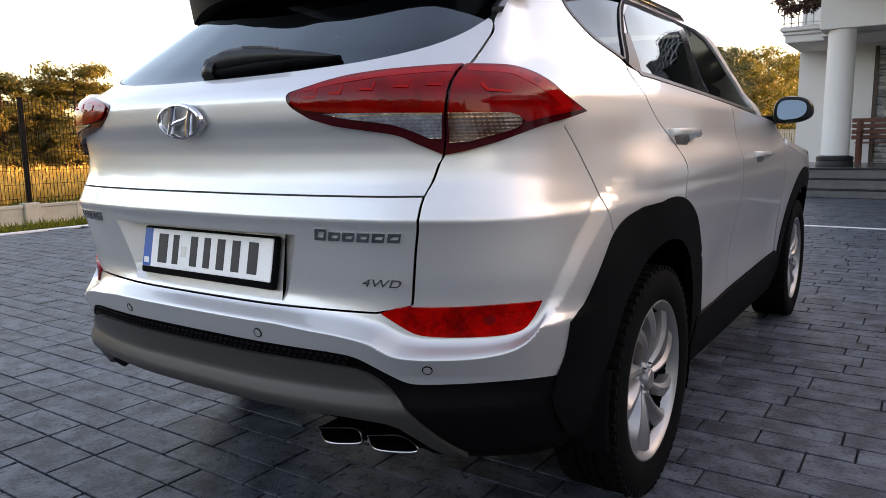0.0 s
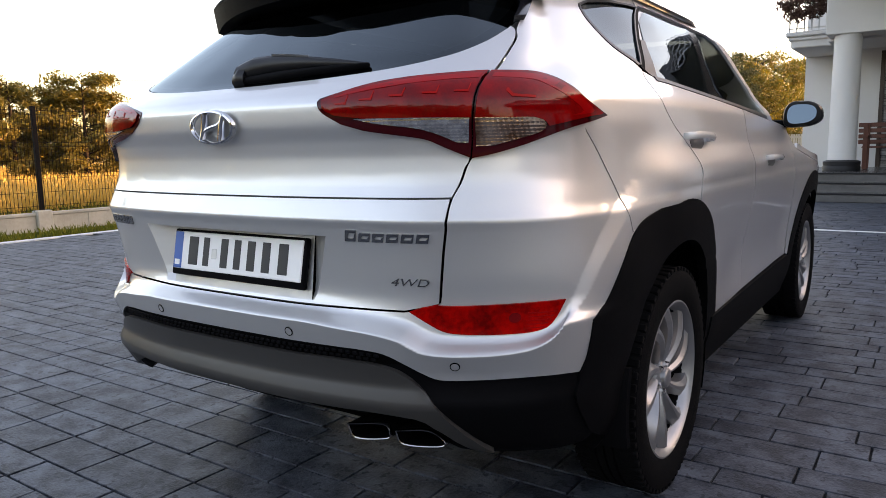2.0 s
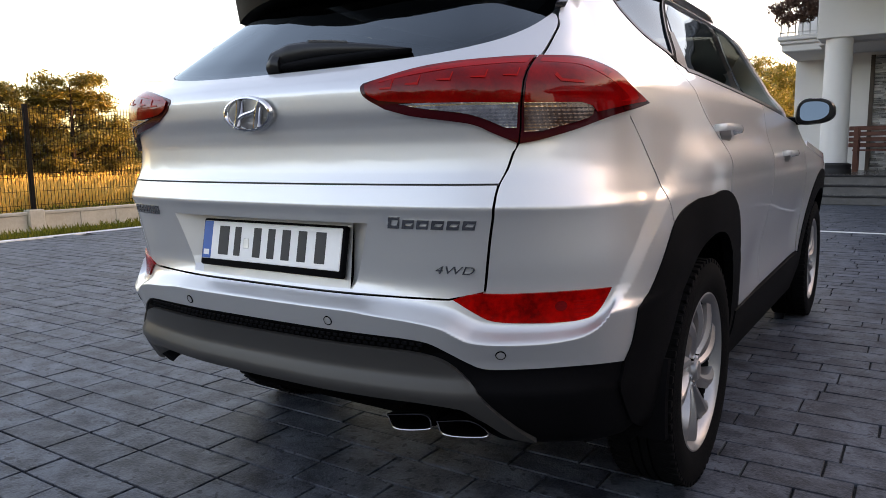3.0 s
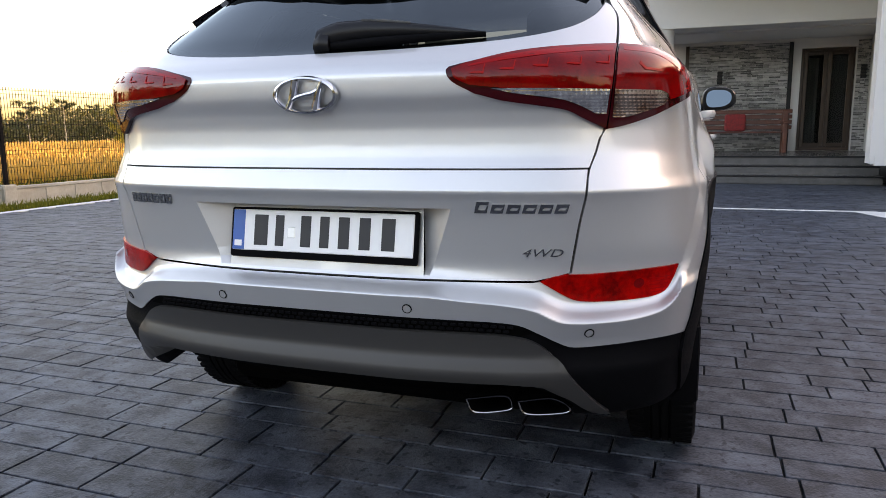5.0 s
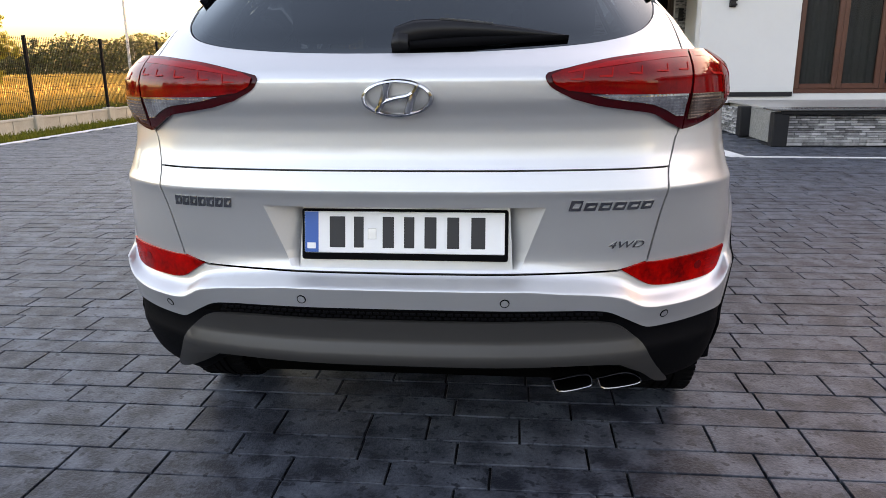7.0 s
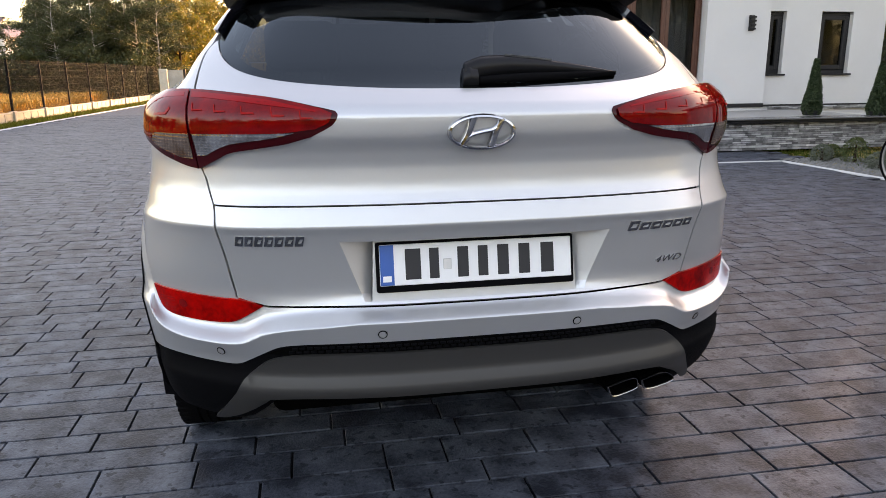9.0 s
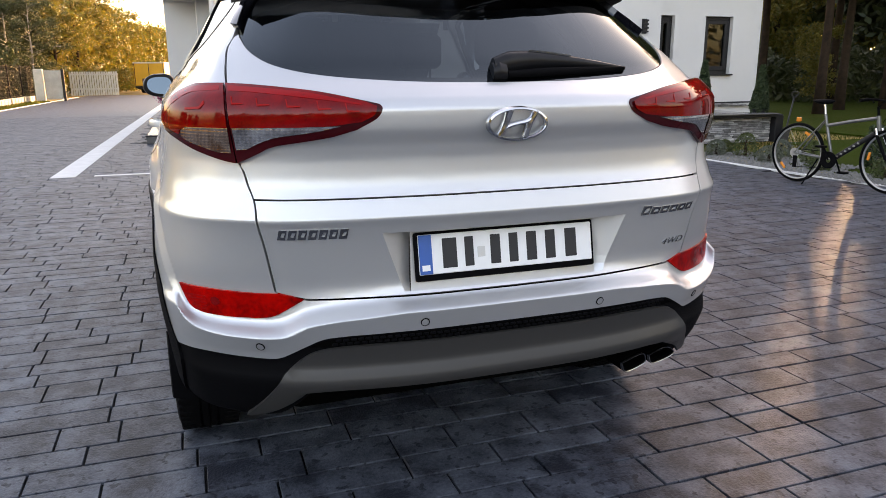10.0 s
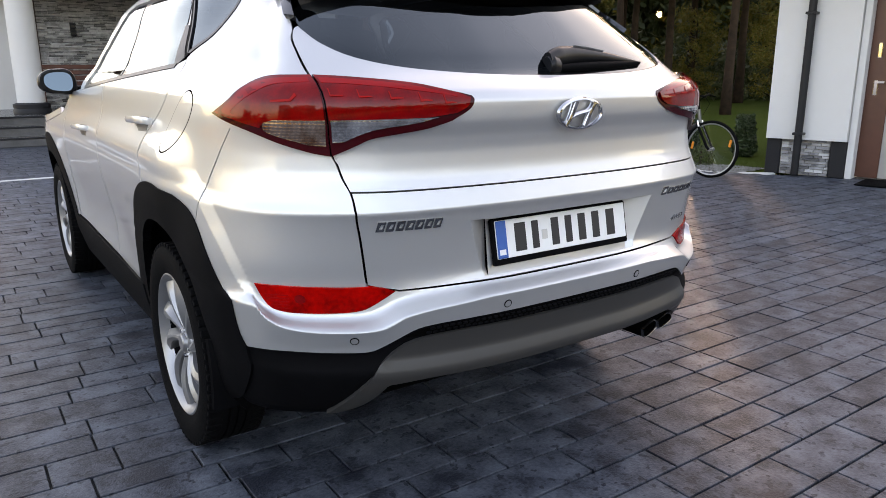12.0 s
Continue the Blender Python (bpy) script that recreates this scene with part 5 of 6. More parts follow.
for k in range(20):
    part("slat", boxed(k * .14, k * .14 + .11, -.02, .02, .05, 1.52, .008), M_SLAT, slats)
part("rail", boxed(0, 2.8, .02, .06, .4, .5), M_SLAT, slats)
part("rail", boxed(0, 2.8, .02, .06, 1.3, 1.4), M_SLAT, slats)
for k, (x, y) in enumerate(((-4.4, 56.0), (-1.95, 64.0))):
    truck = thing("truck_trailer", "yellow box trailer parked by the trees", "truck", (x, y, 0), -12, group="trailers by the wood")
    part("box_body", boxed(0, 2.15, 0, 6, .52, 2.14, .05), M_TRUCK, truck)
    part("chassis", boxed(.15, 2.0, .1, 5.8, .28, .52, .02), M_DARKTRIM, truck)
    part("roof_edge", boxed(-.02, 2.17, -.02, 6.02, 2.10, 2.20, .02), M_SLAT, truck)
    part("rear_panel", boxed(.55, 1.15, -.03, 0, .72, 1.05, .01), M_BROWNFRAME, truck)
    part("tail_bumper", boxed(.05, 2.1, -.12, -.02, .36, .50, .01), M_DARKTRIM, truck)
    for x0 in (.04, 1.03, 2.06):
        part("door_post", boxed(x0, x0 + .05, -.02, 0, .55, 2.1, .004), M_DARKFRAME, truck)
    for wx in (.15, 1.72):
        for wy in (1.2, 2.4):
            bm = lathe(bmesh.new(), [(.0001, 0), (.26, 0), (.28, .05), (.28, .2), (.26, .25), (.0001, .25)], 20, "x")
            bmesh.ops.translate(bm, verts=bm.verts, vec=(wx, wy, .28))
            part("tyre", bm, M_TYRE, truck)
pole = thing("street_pole", "pale thin street lighting pole", "pole", (-21.3, 37.7, 0))
part("mast", tube(bmesh.new(), [(0, 0, -.2), (0, 0, 4), (0, 0, 8)], [.09, .07, .05], 10), M_POLE, pole)
for k, z in enumerate((7.0, 7.8)):
    wire = thing("power_line", "thin overhead power line", "cable", group="overhead lines")
    pts = [(-60 + 56 * t, 20 + 26 * t, z - 1.2 + 8 * (t - .45) ** 2) for t in np.linspace(0, 1, 16)]
    part("wire", tube(bmesh.new(), pts, .012, 4), M_POLE, wire)

far_house = thing("neighbour_house", "white house with a brown tiled roof among trees", "house", (-29.0, 76.0, 0))
part("wall", boxed(-1.2, 1.2, -1.5, 8, 0, 5.0), M_RENDER, far_house)
part("wall", boxed(-4.5, -1.2, .5, 8, 0, 5.0), M_RENDER, far_house)
part("gable", prism(bmesh.new(), [(-1.2, 5.0), (1.2, 5.0), (0, 6.15)], .2, pose(0, -1.4, 0)), M_RENDER, far_house)
for side_x in (-1, 1):
    part("gable_roof", boxed(0, 1.95, -1.8, 8.2, -.06, .08, .02, m=pose(0, 0, 6.2, 0, 43, 0) if side_x > 0 else pose(0, 0, 6.2, 0, 137, 0)), M_BROWNFRAME, far_house)
part("roof", boxed(-5.0, -.6, 0, 5.2, -.1, .1, .02, m=pose(0, 0, 4.95, 24, 0, 0)), M_BROWNFRAME, far_house)
for z0, z1 in ((.9, 2.1), (3.1, 4.4)):
    pane_frame = part("window", boxed(-.45, .35, -1.56, -1.5, z0, z1, .01), M_DARKFRAME, far_house)
    part("pane", boxed(-.38, .28, -1.575, -1.56, z0 + .07, z1 - .07), M_GLOSSBLACK, pane_frame)
balcony = part("balcony", boxed(-1.25, 1.25, -2.4, -1.5, 2.6, 2.75, .01), M_RENDER, far_house)
part("balcony_rail", boxed(-1.25, 1.25, -2.40, -2.36, 3.45, 3.52), M_DARKTRIM, balcony)
for k in range(11):
    part("baluster", boxed(-1.24 + .245 * k, -1.21 + .245 * k, -2.39, -2.37, 2.75, 3.45), M_DARKTRIM, balcony)


# ---- the house ----
house = thing("house", "white rendered house with stone cladding and a columned porch", "house")


def wall(name, x0, x1, y0, y1, z0, z1, openings=(), mat=None, parent=None):
    """A wall along x with openings (x0, x1, z0, z1) cut through, butted from blocks."""
    bm = bmesh.new()
    xs = sorted({x0, x1, *[o[0] for o in openings], *[o[1] for o in openings]})
    for a, b in zip(xs, xs[1:]):
        cuts = sorted((o[2], o[3]) for o in openings if o[0] <= a + 1e-6 and o[1] >= b - 1e-6)
        z = z0
        for c0, c1 in cuts:
            if c0 > z:
                box(bm, a, b, y0, y1, z, c0)
            z = c1
        if z < z1:
            box(bm, a, b, y0, y1, z, z1)
    bmesh.ops.remove_doubles(bm, verts=bm.verts, dist=.0005)
    return part(name, bm, mat or M_RENDER, parent or house)


# main block to the right of the porch, with the patio door
wall("wall_front", 3.45, 8.80, 11.80, 12.15, .45, 4.3, [(5.12, 7.42, .60, 2.85)])
wall("wall_right_part", 8.80, 11.64, 12.02, 12.35, -.05, 4.3, [(8.94, 9.31, 1.21, 2.46), (10.12, 10.86, 1.21, 2.46)])
part("wall_end", boxed(11.30, 11.62, 12.35, 28, 0, 4.3), M_RENDER, house)
part("wall_porch_side", boxed(4.30, 4.60, 12.15, 17.0, .5, 4.3), M_RENDER, house)
part("wall_left_end", boxed(-1.20, -.80, 18.5, 28, 0, 4.3), M_RENDER, house)
part("wall_left_front", boxed(-1.20, -.45, 18.15, 18.5, 0, 4.3), M_RENDER, house)
part("wall_back", boxed(-1.05, 11.62, 28, 28.3, 0, 4.3), M_RENDER, house)
part("base_trim", boxed(3.75, 5.10, 11.77, 11.80, .56, .64), M_DARKTRIM, house)
part("base_trim", boxed(7.44, 8.80, 11.77, 11.80, .56, .64), M_DARKTRIM, house)
part("base_trim", boxed(8.82, 11.6, 11.99, 12.02, .56, .60), M_DARKTRIM, house)
# porch back wall: white pier, stone panel, door, stone strip
wall("wall_porch_back", -.46, 4.30, 17.0, 17.3, 0, 4.3, [(2.92, 4.02, .5, 2.80)])
part("wall_corner", boxed(-.46, -.16, 17.3, 18.15, 0, 4.3), M_RENDER, house)
part("stone_edge_trim", boxed(.42, .50, 16.93, 17.0, .5, 2.95), M_DARKFRAME, house)
part("stone_edge_trim", boxed(2.66, 2.74, 16.92, 17.0, .5, 2.95), M_DARKTRIM, house)
part("drain_pipe", tube(bmesh.new(), [(4.22, 12.1, .55), (4.22, 12.1, 3.2)], .045, 10), M_DARKTRIM, house)
# roof: dark hipped, with deep eaves
bm = bmesh.new()
q = [(-.45, 11.1, 4.3), (12.4, 11.1, 4.3), (12.4, 29, 4.3), (-.45, 29, 4.3), (4.6, 20, 8.3), (7.0, 20, 8.3)]
v = [bm.verts.new(p) for p in q]
for f in ((0, 1, 5, 4), (1, 2, 5), (2, 3, 4, 5), (3, 0, 4), (3, 2, 1, 0)):
    bm.faces.new([v[i] for i in f])
bmesh.ops.recalc_face_normals(bm, faces=bm.faces)
part("roof", bm, M_TILE, house)
verts, faces = [], []
for r in range(28):
    y0, k = 11.08 + .318 * r, r / 28
    x0, x1 = -.45 + 5.05 * k, 12.4 - 5.4 * k
    for c in range(int((x1 - x0) / .27)):
        x, z, n = x0 + .27 * c, 4.3 + (y0 - 11.1) * 4.0 / 8.9, len(verts)
        verts += [(x, y0, z + .03), (x + .09, y0, z + .075), (x + .18, y0, z + .05), (x + .27, y0, z + .03), (x + .27, y0 + .33, z + .155), (x + .18, y0 + .33, z + .175), (x + .09, y0 + .33, z + .20), (x, y0 + .33, z + .155)]
        faces += [(n, n + 1, n + 6, n + 7), (n + 1, n + 2, n + 5, n + 6), (n + 2, n + 3, n + 4, n + 5)]
me = bpy.data.meshes.new("roof_tiles")
me.from_pydata(verts, [], faces)
part("roof_tiles", me, M_TILE, house, "dark wavy roof tiles")["kind"] = "stuff"
# porch: floor, steps that wrap its left end, column, beam and soffit
part("porch_floor", boxed(-.95, 4.30, 13.80, 17.0, 0, .497, .012), M_GRANITE, house)
for k, (y, z) in enumerate(((13.10, .165), (13.45, .332))):
    part("porch_step", boxed(-1.62 + .34 * k, 3.95, y, 13.8, 0, z, .012), M_GRANITE, house)
    part("step_side", boxed(-1.62 + .34 * k, -.95, 13.8, 17.2, 0, z, .012), M_GRANITE, house)
for y, z, x in ((13.085, .165, -1.635), (13.435, .332, -1.295), (13.785, .497, -.965)):
    part("step_nosing", boxed(x, 3.95, y, y + .03, z - .03, z + .002, .006), M_DARKTRIM, house)
bm = lathe(bmesh.new(), [(.33, .50), (.33, .58), (.315, .60), (.315, .61), (.325, .62), (.325, .68), (.25, .71)], 32, "z")
column = part("column", lathe(bmesh.new(), [(.247, .70), (.245, 1.6), (.237, 3.0), (.237, 3.065)], 36, "z"), M_RENDER, house, "round white column on a black base", smooth=40)
column.location = (.0, 14.72, 0)
part("column_base", bm, M_DARKTRIM, column, smooth=40)
part("porch_beam", boxed(-.36, 4.30, 14.45, 15.15, 3.06, 4.3, .01), M_RENDER, house)
part("porch_soffit", boxed(-.40, 4.30, 15.15, 17.0, 3.02, 3.10), M_RENDER, house)
part("balcony_slab", boxed(-1.22, -.40, 16.08, 18.15, 3.05, 3.28, .02), M_RENDER, house)
part("slab_cornice", boxed(-1.31, -.40, 15.98, 18.15, 3.28, 3.38, .02), M_RENDER, house)
part("slab_moulding", boxed(-1.265, -.40, 16.03, 18.15, 3.20, 3.28, .02), M_RENDER, house)
rail = thing("balcony_railing", "pale metal balcony railing above the porch", "railing")
part("handrail", boxed(-1.27, -.40, 16.04, 16.08, 4.16, 4.20, .008), M_POLE, rail)
part("low_rail", boxed(-1.27, -.40, 16.05, 16.07, 3.44, 3.46), M_POLE, rail)
for k in range(7):
    part("baluster", boxed(-1.26 + .14 * k, -1.235 + .14 * k, 16.05, 16.07, 3.38, 4.16), M_POLE, rail)
# terrace in front of the main block
part("terrace_floor", boxed(4.02, 9.50, 8.98, 11.80, .46, .50, .008), M_TERRACE, house)
part("terrace_core", boxed(4.10, 9.45, 9.06, 11.9, 0, .46), M_CONCRETE, house)
part("terrace_coping", boxed(3.98, 9.52, 8.90, 8.98, .455, .505, .008), M_DARKTRIM, house)
for x0, x1, y0, y1 in ((3.88, 4.09, 8.92, 9.10), (9.36, 9.54, 8.90, 9.10), (3.86, 4.06, 10.42, 10.62)):
    part("terrace_post", boxed(x0, x1, y0, y1, 0, .475, .01), M_DARKTRIM, house)
part("terrace_side", boxed(4.02, 4.10, 9.10, 10.42, 0, .46), M_PEBBLE, house, "grey pebble-dash panel")
part("bench_slab", boxed(3.84, 9.40, 8.86, 9.30, .506, .53, .006, m=pose(0, 0, 0)), M_GRANITE, house)
spade = thing("garden_spade", "black garden spade leaning on the terrace post", "tool", (9.50, 8.82, .01))
part("shaft", tube(bmesh.new(), [(0, 0, .02), (.10, .03, .40), (.21, .06, .80)], .016, 8), M_POT, spade)
part("grip", tube(bmesh.new(), smooth([(.20, .06, .77), (.15, .07, .86), (.22, .06, .90), (.30, .06, .87), (.23, .06, .80)], 4), .013, 8), M_POT, spade)
part("blade", boxed(-.09, .09, -.012, .0, .0, .26, .006, m=pose(0, 0, 0, 0, 12, 0)), M_POT, spade)
# wall foot beside the steps
part("wall_foot", boxed(3.52, 3.72, 11.78, 12.1, .42, .60), M_RENDER, house)

# split stone cladding
srng = random.Random(5)


def stone_box(x0, x1, z0, z1, y, out):
    j = lambda: srng.uniform(-.004, .004)
    g = .0025
    v = [(x0 + g, y, z0 + g), (x1 - g, y, z0 + g), (x1 - g, y, z1 - g), (x0 + g, y, z1 - g)]
    v += [(x0 + g + .003, y - out + j(), z0 + g + .002), (x1 - g - .003, y - out + j(), z0 + g + .002), (x1 - g - .003, y - out + j(), z1 - g - .002), (x0 + g + .003, y - out + j(), z1 - g - .002)]
    f = [(4, 5, 6, 7), (0, 1, 5, 4), (1, 2, 6, 5), (2, 3, 7, 6), (3, 0, 4, 7)]
    return v, f


def stones(x0, x1, z0, z1, y, heights, lengths):
    out, z = [], z0
    while z < z1 - .01:
        h = min(srng.choice(heights), z1 - z)
        x = x0
        while x < x1 - .01:
            w = min(srng.choice(lengths) * srng.uniform(.8, 1.2), x1 - x)
            out.append(stone_box(x, x + w, z, z + h, y, srng.uniform(.012, .038)))
            x += w
        z += h
    return out


cladding = part("stone_cladding", boxed(4.10, 9.36, 9.035, 9.058, 0, .455), M_DARKTRIM, house, "grey split-stone cladding")
pieces = stones(4.11, 9.35, .005, .455, 9.035, (.030, .036, .042), (.10, .15, .20, .26))
for v, f in pieces[-300:]:
    me = bpy.data.meshes.new("stone")
    me.from_pydata(v, [], f)
    part("stone", me, M_STONE, cladding)
verts, faces = [], []
for v, f in pieces[:-300]:
    k = len(verts)
    verts += v
    faces += [tuple(k + i for i in q) for q in f]
me = bpy.data.meshes.new("lower_stones")
me.from_pydata(verts, [], faces)
part("lower_stone", me, M_STONE_J, cladding)["kind"] = "stuff"


def stone_sheet(name, x0, x1, z0, z1, y, turn=None, heights=(.026, .034, .042), lengths=(.12, .18, .26)):
    verts, faces = [], []
    for v, f in stones(x0, x1, z0, z1, y, heights, lengths):
        k = len(verts)
        verts += v
        faces += [tuple(k + i for i in q) for q in f]
    me = bpy.data.meshes.new(name)
    me.from_pydata(verts, [], faces)
    if turn is not None:
        me.transform(turn)
    ob = part(name, me, M_STONE_J, house, "grey split-stone cladding")
    ob["kind"] = "stuff"


stone_sheet("porch_stone", .50, 2.66, .5, 2.95, 16.995)
stone_sheet("door_stone", 4.04, 4.30, .5, 2.95, 16.995, lengths=(.08, .12))
stone_sheet("plinth_stone", 0, 1.16, .005, .44, 0, pose(3.90, 11.78, 0, 0, 0, -90))
stone_sheet("base_stone", 9.05, 11.6, .49, .57, 12.0)


# openings: frames, panes, curtains behind
def glazing(name, x0, x1, z0, z1, y, sashes, mat, label, sill=True):
    w = thing(name, label, "window")
    w["kind"] = "structure"
    part("frame_side", boxed(x0, x0 + .05, y, y + .09, z0, z1, .006), mat, w)
    part("frame_side", boxed(x1 - .05, x1, y, y + .09, z0, z1, .006), mat, w)
    part("frame_head", boxed(x0 + .05, x1 - .05, y, y + .09, z1 - .07, z1, .006), mat, w)
    part("frame_foot", boxed(x0 + .05, x1 - .05, y, y + .09, z0, z0 + .08, .006), mat, w)
    step_x = (x1 - x0 - .10) / sashes
    for k in range(sashes):
        a, b = x0 + .05 + step_x * k, x0 + .05 + step_x * (k + 1)
        for p0, p1 in ((a + .002, a + .085), (b - .085, b - .002)):
            part("sash_stile", boxed(p0, p1, y - .02, y + .06, z0 + .08, z1 - .07, .008), mat, w)
        part("sash_rail", boxed(a + .085, b - .085, y - .02, y + .06, z0 + .08, z0 + .17, .008), mat, w)
        part("sash_rail", boxed(a + .085, b - .085, y - .02, y + .06, z1 - .15, z1 - .07, .008), mat, w)
        pane = part("pane", boxed(a + .08, b - .08, y + .018, y + .024, z0 + .16, z1 - .14), M_WINDOW, w)
        pane.visible_shadow = False
    # a dark board behind the panes paints the shade of the room
    part("room", boxed(x0 - .3, x1 + .3, y + 1.6, y + 1.65, z0 - .1, z1 + .2), M_UNLIT, w)
    if sill:
        part("window_sill", boxed(x0 - .06, x1 + .06, y - .16, y, z0 - .035, z0, .006), M_DARKTRIM, w)
    return w


def curtain(parent, x0, x1, z0, z1, y):
    bm = bmesh.new()
    n = max(8, int((x1 - x0) / .018))
    rows = [[bm.verts.new((x0 + (x1 - x0) * k / n, y + .025 * math.sin(k * .9) + .01 * math.sin(k * 2.3), z)) for z in (z0, z1)] for k in range(n + 1)]
    for a, b in zip(rows, rows[1:]):
        bm.faces.new((a[0], b[0], b[1], a[1]))
    part("curtain", bm, M_CURTAIN, parent, smooth=60)


patio = glazing("patio_door", 5.14, 7.40, .60, 2.83, 12.00, 3, M_BROWNFRAME, "brown-framed glazed patio door with pale curtains", sill=False)
curtain(patio, 5.25, 7.3, .62, 2.8, 12.32)
glazing("window_narrow", 8.945, 9.305, 1.22, 2.45, 12.115, 1, M_DARKTRIM, "narrow dark window in white wall")
glazing("window_tall", 10.125, 10.855, 1.22, 2.45, 12.115, 1, M_DARKTRIM, "tall dark window in white wall")
front = glazing("front_door", 2.93, 4.01, .51, 2.79, 17.05, 2, M_DARKFRAME, "dark wooden glazed double door in the porch", sill=False)
curtain(front, 3.1, 3.32, .6, 2.6, 17.3)
for x, y, z in ((3.96, 11.80, 2.08), (8.38, 11.80, 2.06), (4.17, 16.96, 2.1), (1.2, 16.96, 2.05)):
    wl = thing("wall_lamp", "black slatted outdoor wall lamp", "lamp", (x, y, z), group="wall lamps")
    part("back_plate", boxed(-.055, .055, -.03, 0, 0, .30, .006), M_DARKTRIM, wl)
    for k in range(4):
        part("slat", boxed(-.06, .06, -.10, -.03, .02 + .075 * k, .055 + .075 * k, .006), M_DARKTRIM, wl)
    part("diffuser", boxed(-.04, .04, -.08, -.03, .015, .285, .004), M_UNLIT, wl)

# bench on the porch
bench = thing("wooden_bench", "reddish-brown slatted wooden bench on the porch", "bench", (.25, 15.6, .5))
for x in (.02, 2.25):
    part("leg", boxed(x, x + .09, 0, .07, 0, .90, .008), M_REDWOOD, bench)
    part("leg", boxed(x, x + .09, .42, .49, 0, .92, .008), M_REDWOOD, bench)
    part("armrest", boxed(x - .01, x + .10, -.03, .5, .62, .67, .01), M_REDWOOD, bench)
for k in range(4):
    part("seat_slat", boxed(0, 2.36, .02 + .11 * k, .11 + .11 * k, .42, .455, .008), M_REDWOOD, bench)
for k in range(4):
    part("back_slat", boxed(-.1, 2.46, .44, .475, .50 + .115 * k, .585 + .115 * k, .008), M_REDWOOD, bench)
cush = thing("cushion", "red patterned cushion lying on the bench", "cushion", (1.55, 15.85, .96))
part("pad", boxed(-.22, .22, 0, .12, 0, .38, .05, seg=3), material("red_cloth", (.35, .03, .03), .9, vary=.8, scale=18, tint=(.10, .02, .02)), cush, smooth=60)

# black planter with pink flowers on the steps
pot = thing("flower_planter", "black square planter full of pink petunias", "planter", (-1.08, 13.30, .165))
bm = bmesh.new()
a = [bm.verts.new(p) for p in ((-.13, -.13, 0), (.13, -.13, 0), (.13, .13, 0), (-.13, .13, 0))]
b = [bm.verts.new(p) for p in ((-.19, -.19, .68), (.19, -.19, .68), (.19, .19, .68), (-.19, .19, .68))]
bm.faces.new(a[::-1])
bm.faces.new(b)
for i in range(4):
    bm.faces.new((a[i], a[(i + 1) % 4], b[(i + 1) % 4], b[i]))
bmesh.ops.bevel(bm, geom=bm.edges[:], offset=.01, segments=2, affect="EDGES")
part("pot", bm, M_POT, pot)

# ---- garage wing with the side door ----
wing = thing("garage_wing", "white rendered outbuilding with stone plinth and brown door", "building", (7.06, 3.74, 0), -77)
part("wall", boxed(0, .92, 0, .35, .44, 2.75), M_RENDER, wing)
part("wall_return", boxed(0, .3, .35, 6, 0, 2.75), M_RENDER, wing)
part("wall_over_door", boxed(.92, 2.1, .0, .35, 2.25, 2.75), M_RENDER, wing)
part("wall_far", boxed(2.1, 7, 0, .35, 0, 2.75), M_RENDER, wing)
part("door_jamb", boxed(.925, 1.0, .05, .35, 0, 2.25, .006), M_RENDER, wing)
part("plinth_pier", boxed(0, .17, .05, .3, 0, .44, .008), M_DARKTRIM, wing)
part("plinth_pier", boxed(.74, .92, .05, .3, 0, .44, .008), M_DARKTRIM, wing)
part("plinth_core", boxed(.17, .74, .09, .3, 0, .44), M_CONCRETE, wing)
for v, f in stones(.175, .735, .005, .435, .09, (.034, .042), (.10, .16, .22)):
    me = bpy.data.meshes.new("plinth_stone_piece")
    me.from_pydata(v, [], f)
    part("stone", me, M_STONE, wing)
bm = tube(bmesh.new(), [(.40, -.07, .02), (.40, -.07, .45), (.40, -.07, 2.7)], .045, 12)
part("down_pipe", bm, M_DARKTRIM, wing, "dark rain pipe", smooth=50)
for z in (.5, 1.9):
    part("pipe_bracket", boxed(.34, .46, -.125, .0, z, z + .03, .004), M_DARKTRIM, wing)
door = part("door", boxed(1.0, 1.24, .20, .26, .02, 2.25, .006), M_BROWNFRAME, wing, "brown door with steel handles and glass strip")
part("door_leaf", boxed(1.66, 2.02, .20, .26, .02, 2.25, .006), M_BROWNFRAME, door)
part("door_glass", boxed(1.24, 1.66, .215, .235, .02, 2.25), M_TERRACE, door)
for z in (.98, 1.40):
    part("lock_plate", boxed(1.075, 1.125, .185, .20, z, z + .17, .01), M_CHROME, door)
part("handle", boxed(1.09, 1.20, .14, .165, 1.115, 1.14, .008), M_CHROME, door)
part("door_mat", boxed(1.15, 2.0, -.45, .12, .004, .02, .006), M_TYRE, wing)
bm = bmesh.new()
for r in range(12):
    for c in range(30):
        x0, y0, z0 = -.5 + .27 * c, -.6 + .33 * r, 2.72 + .15 * r
        q = [(x0, y0, z0 + .03), (x0 + .135, y0, z0 + .065), (x0 + .27, y0, z0 + .03), (x0 + .27, y0 + .35, z0 + .175), (x0 + .135, y0 + .35, z0 + .215), (x0, y0 + .35, z0 + .175)]
        v = [bm.verts.new(p) for p in q]
        bm.faces.new((v[0], v[1], v[4], v[5]))
        bm.faces.new((v[1], v[2], v[3], v[4]))
part("roof_tiles", bm, M_TILE, wing, "dark wavy roof tiles")["kind"] = "stuff"
part("eaves", boxed(-.5, 7.4, -.62, .1, 2.62, 2.74), M_DARKTRIM, wing)


# ---- bicycle on its stand ----
bike = thing("bicycle", "grey trekking bicycle standing on its kickstand", "bicycle", (5.93, 4.93, 0), math.degrees(math.atan2(3.81 - 4.93, 6.10 - 5.93)))
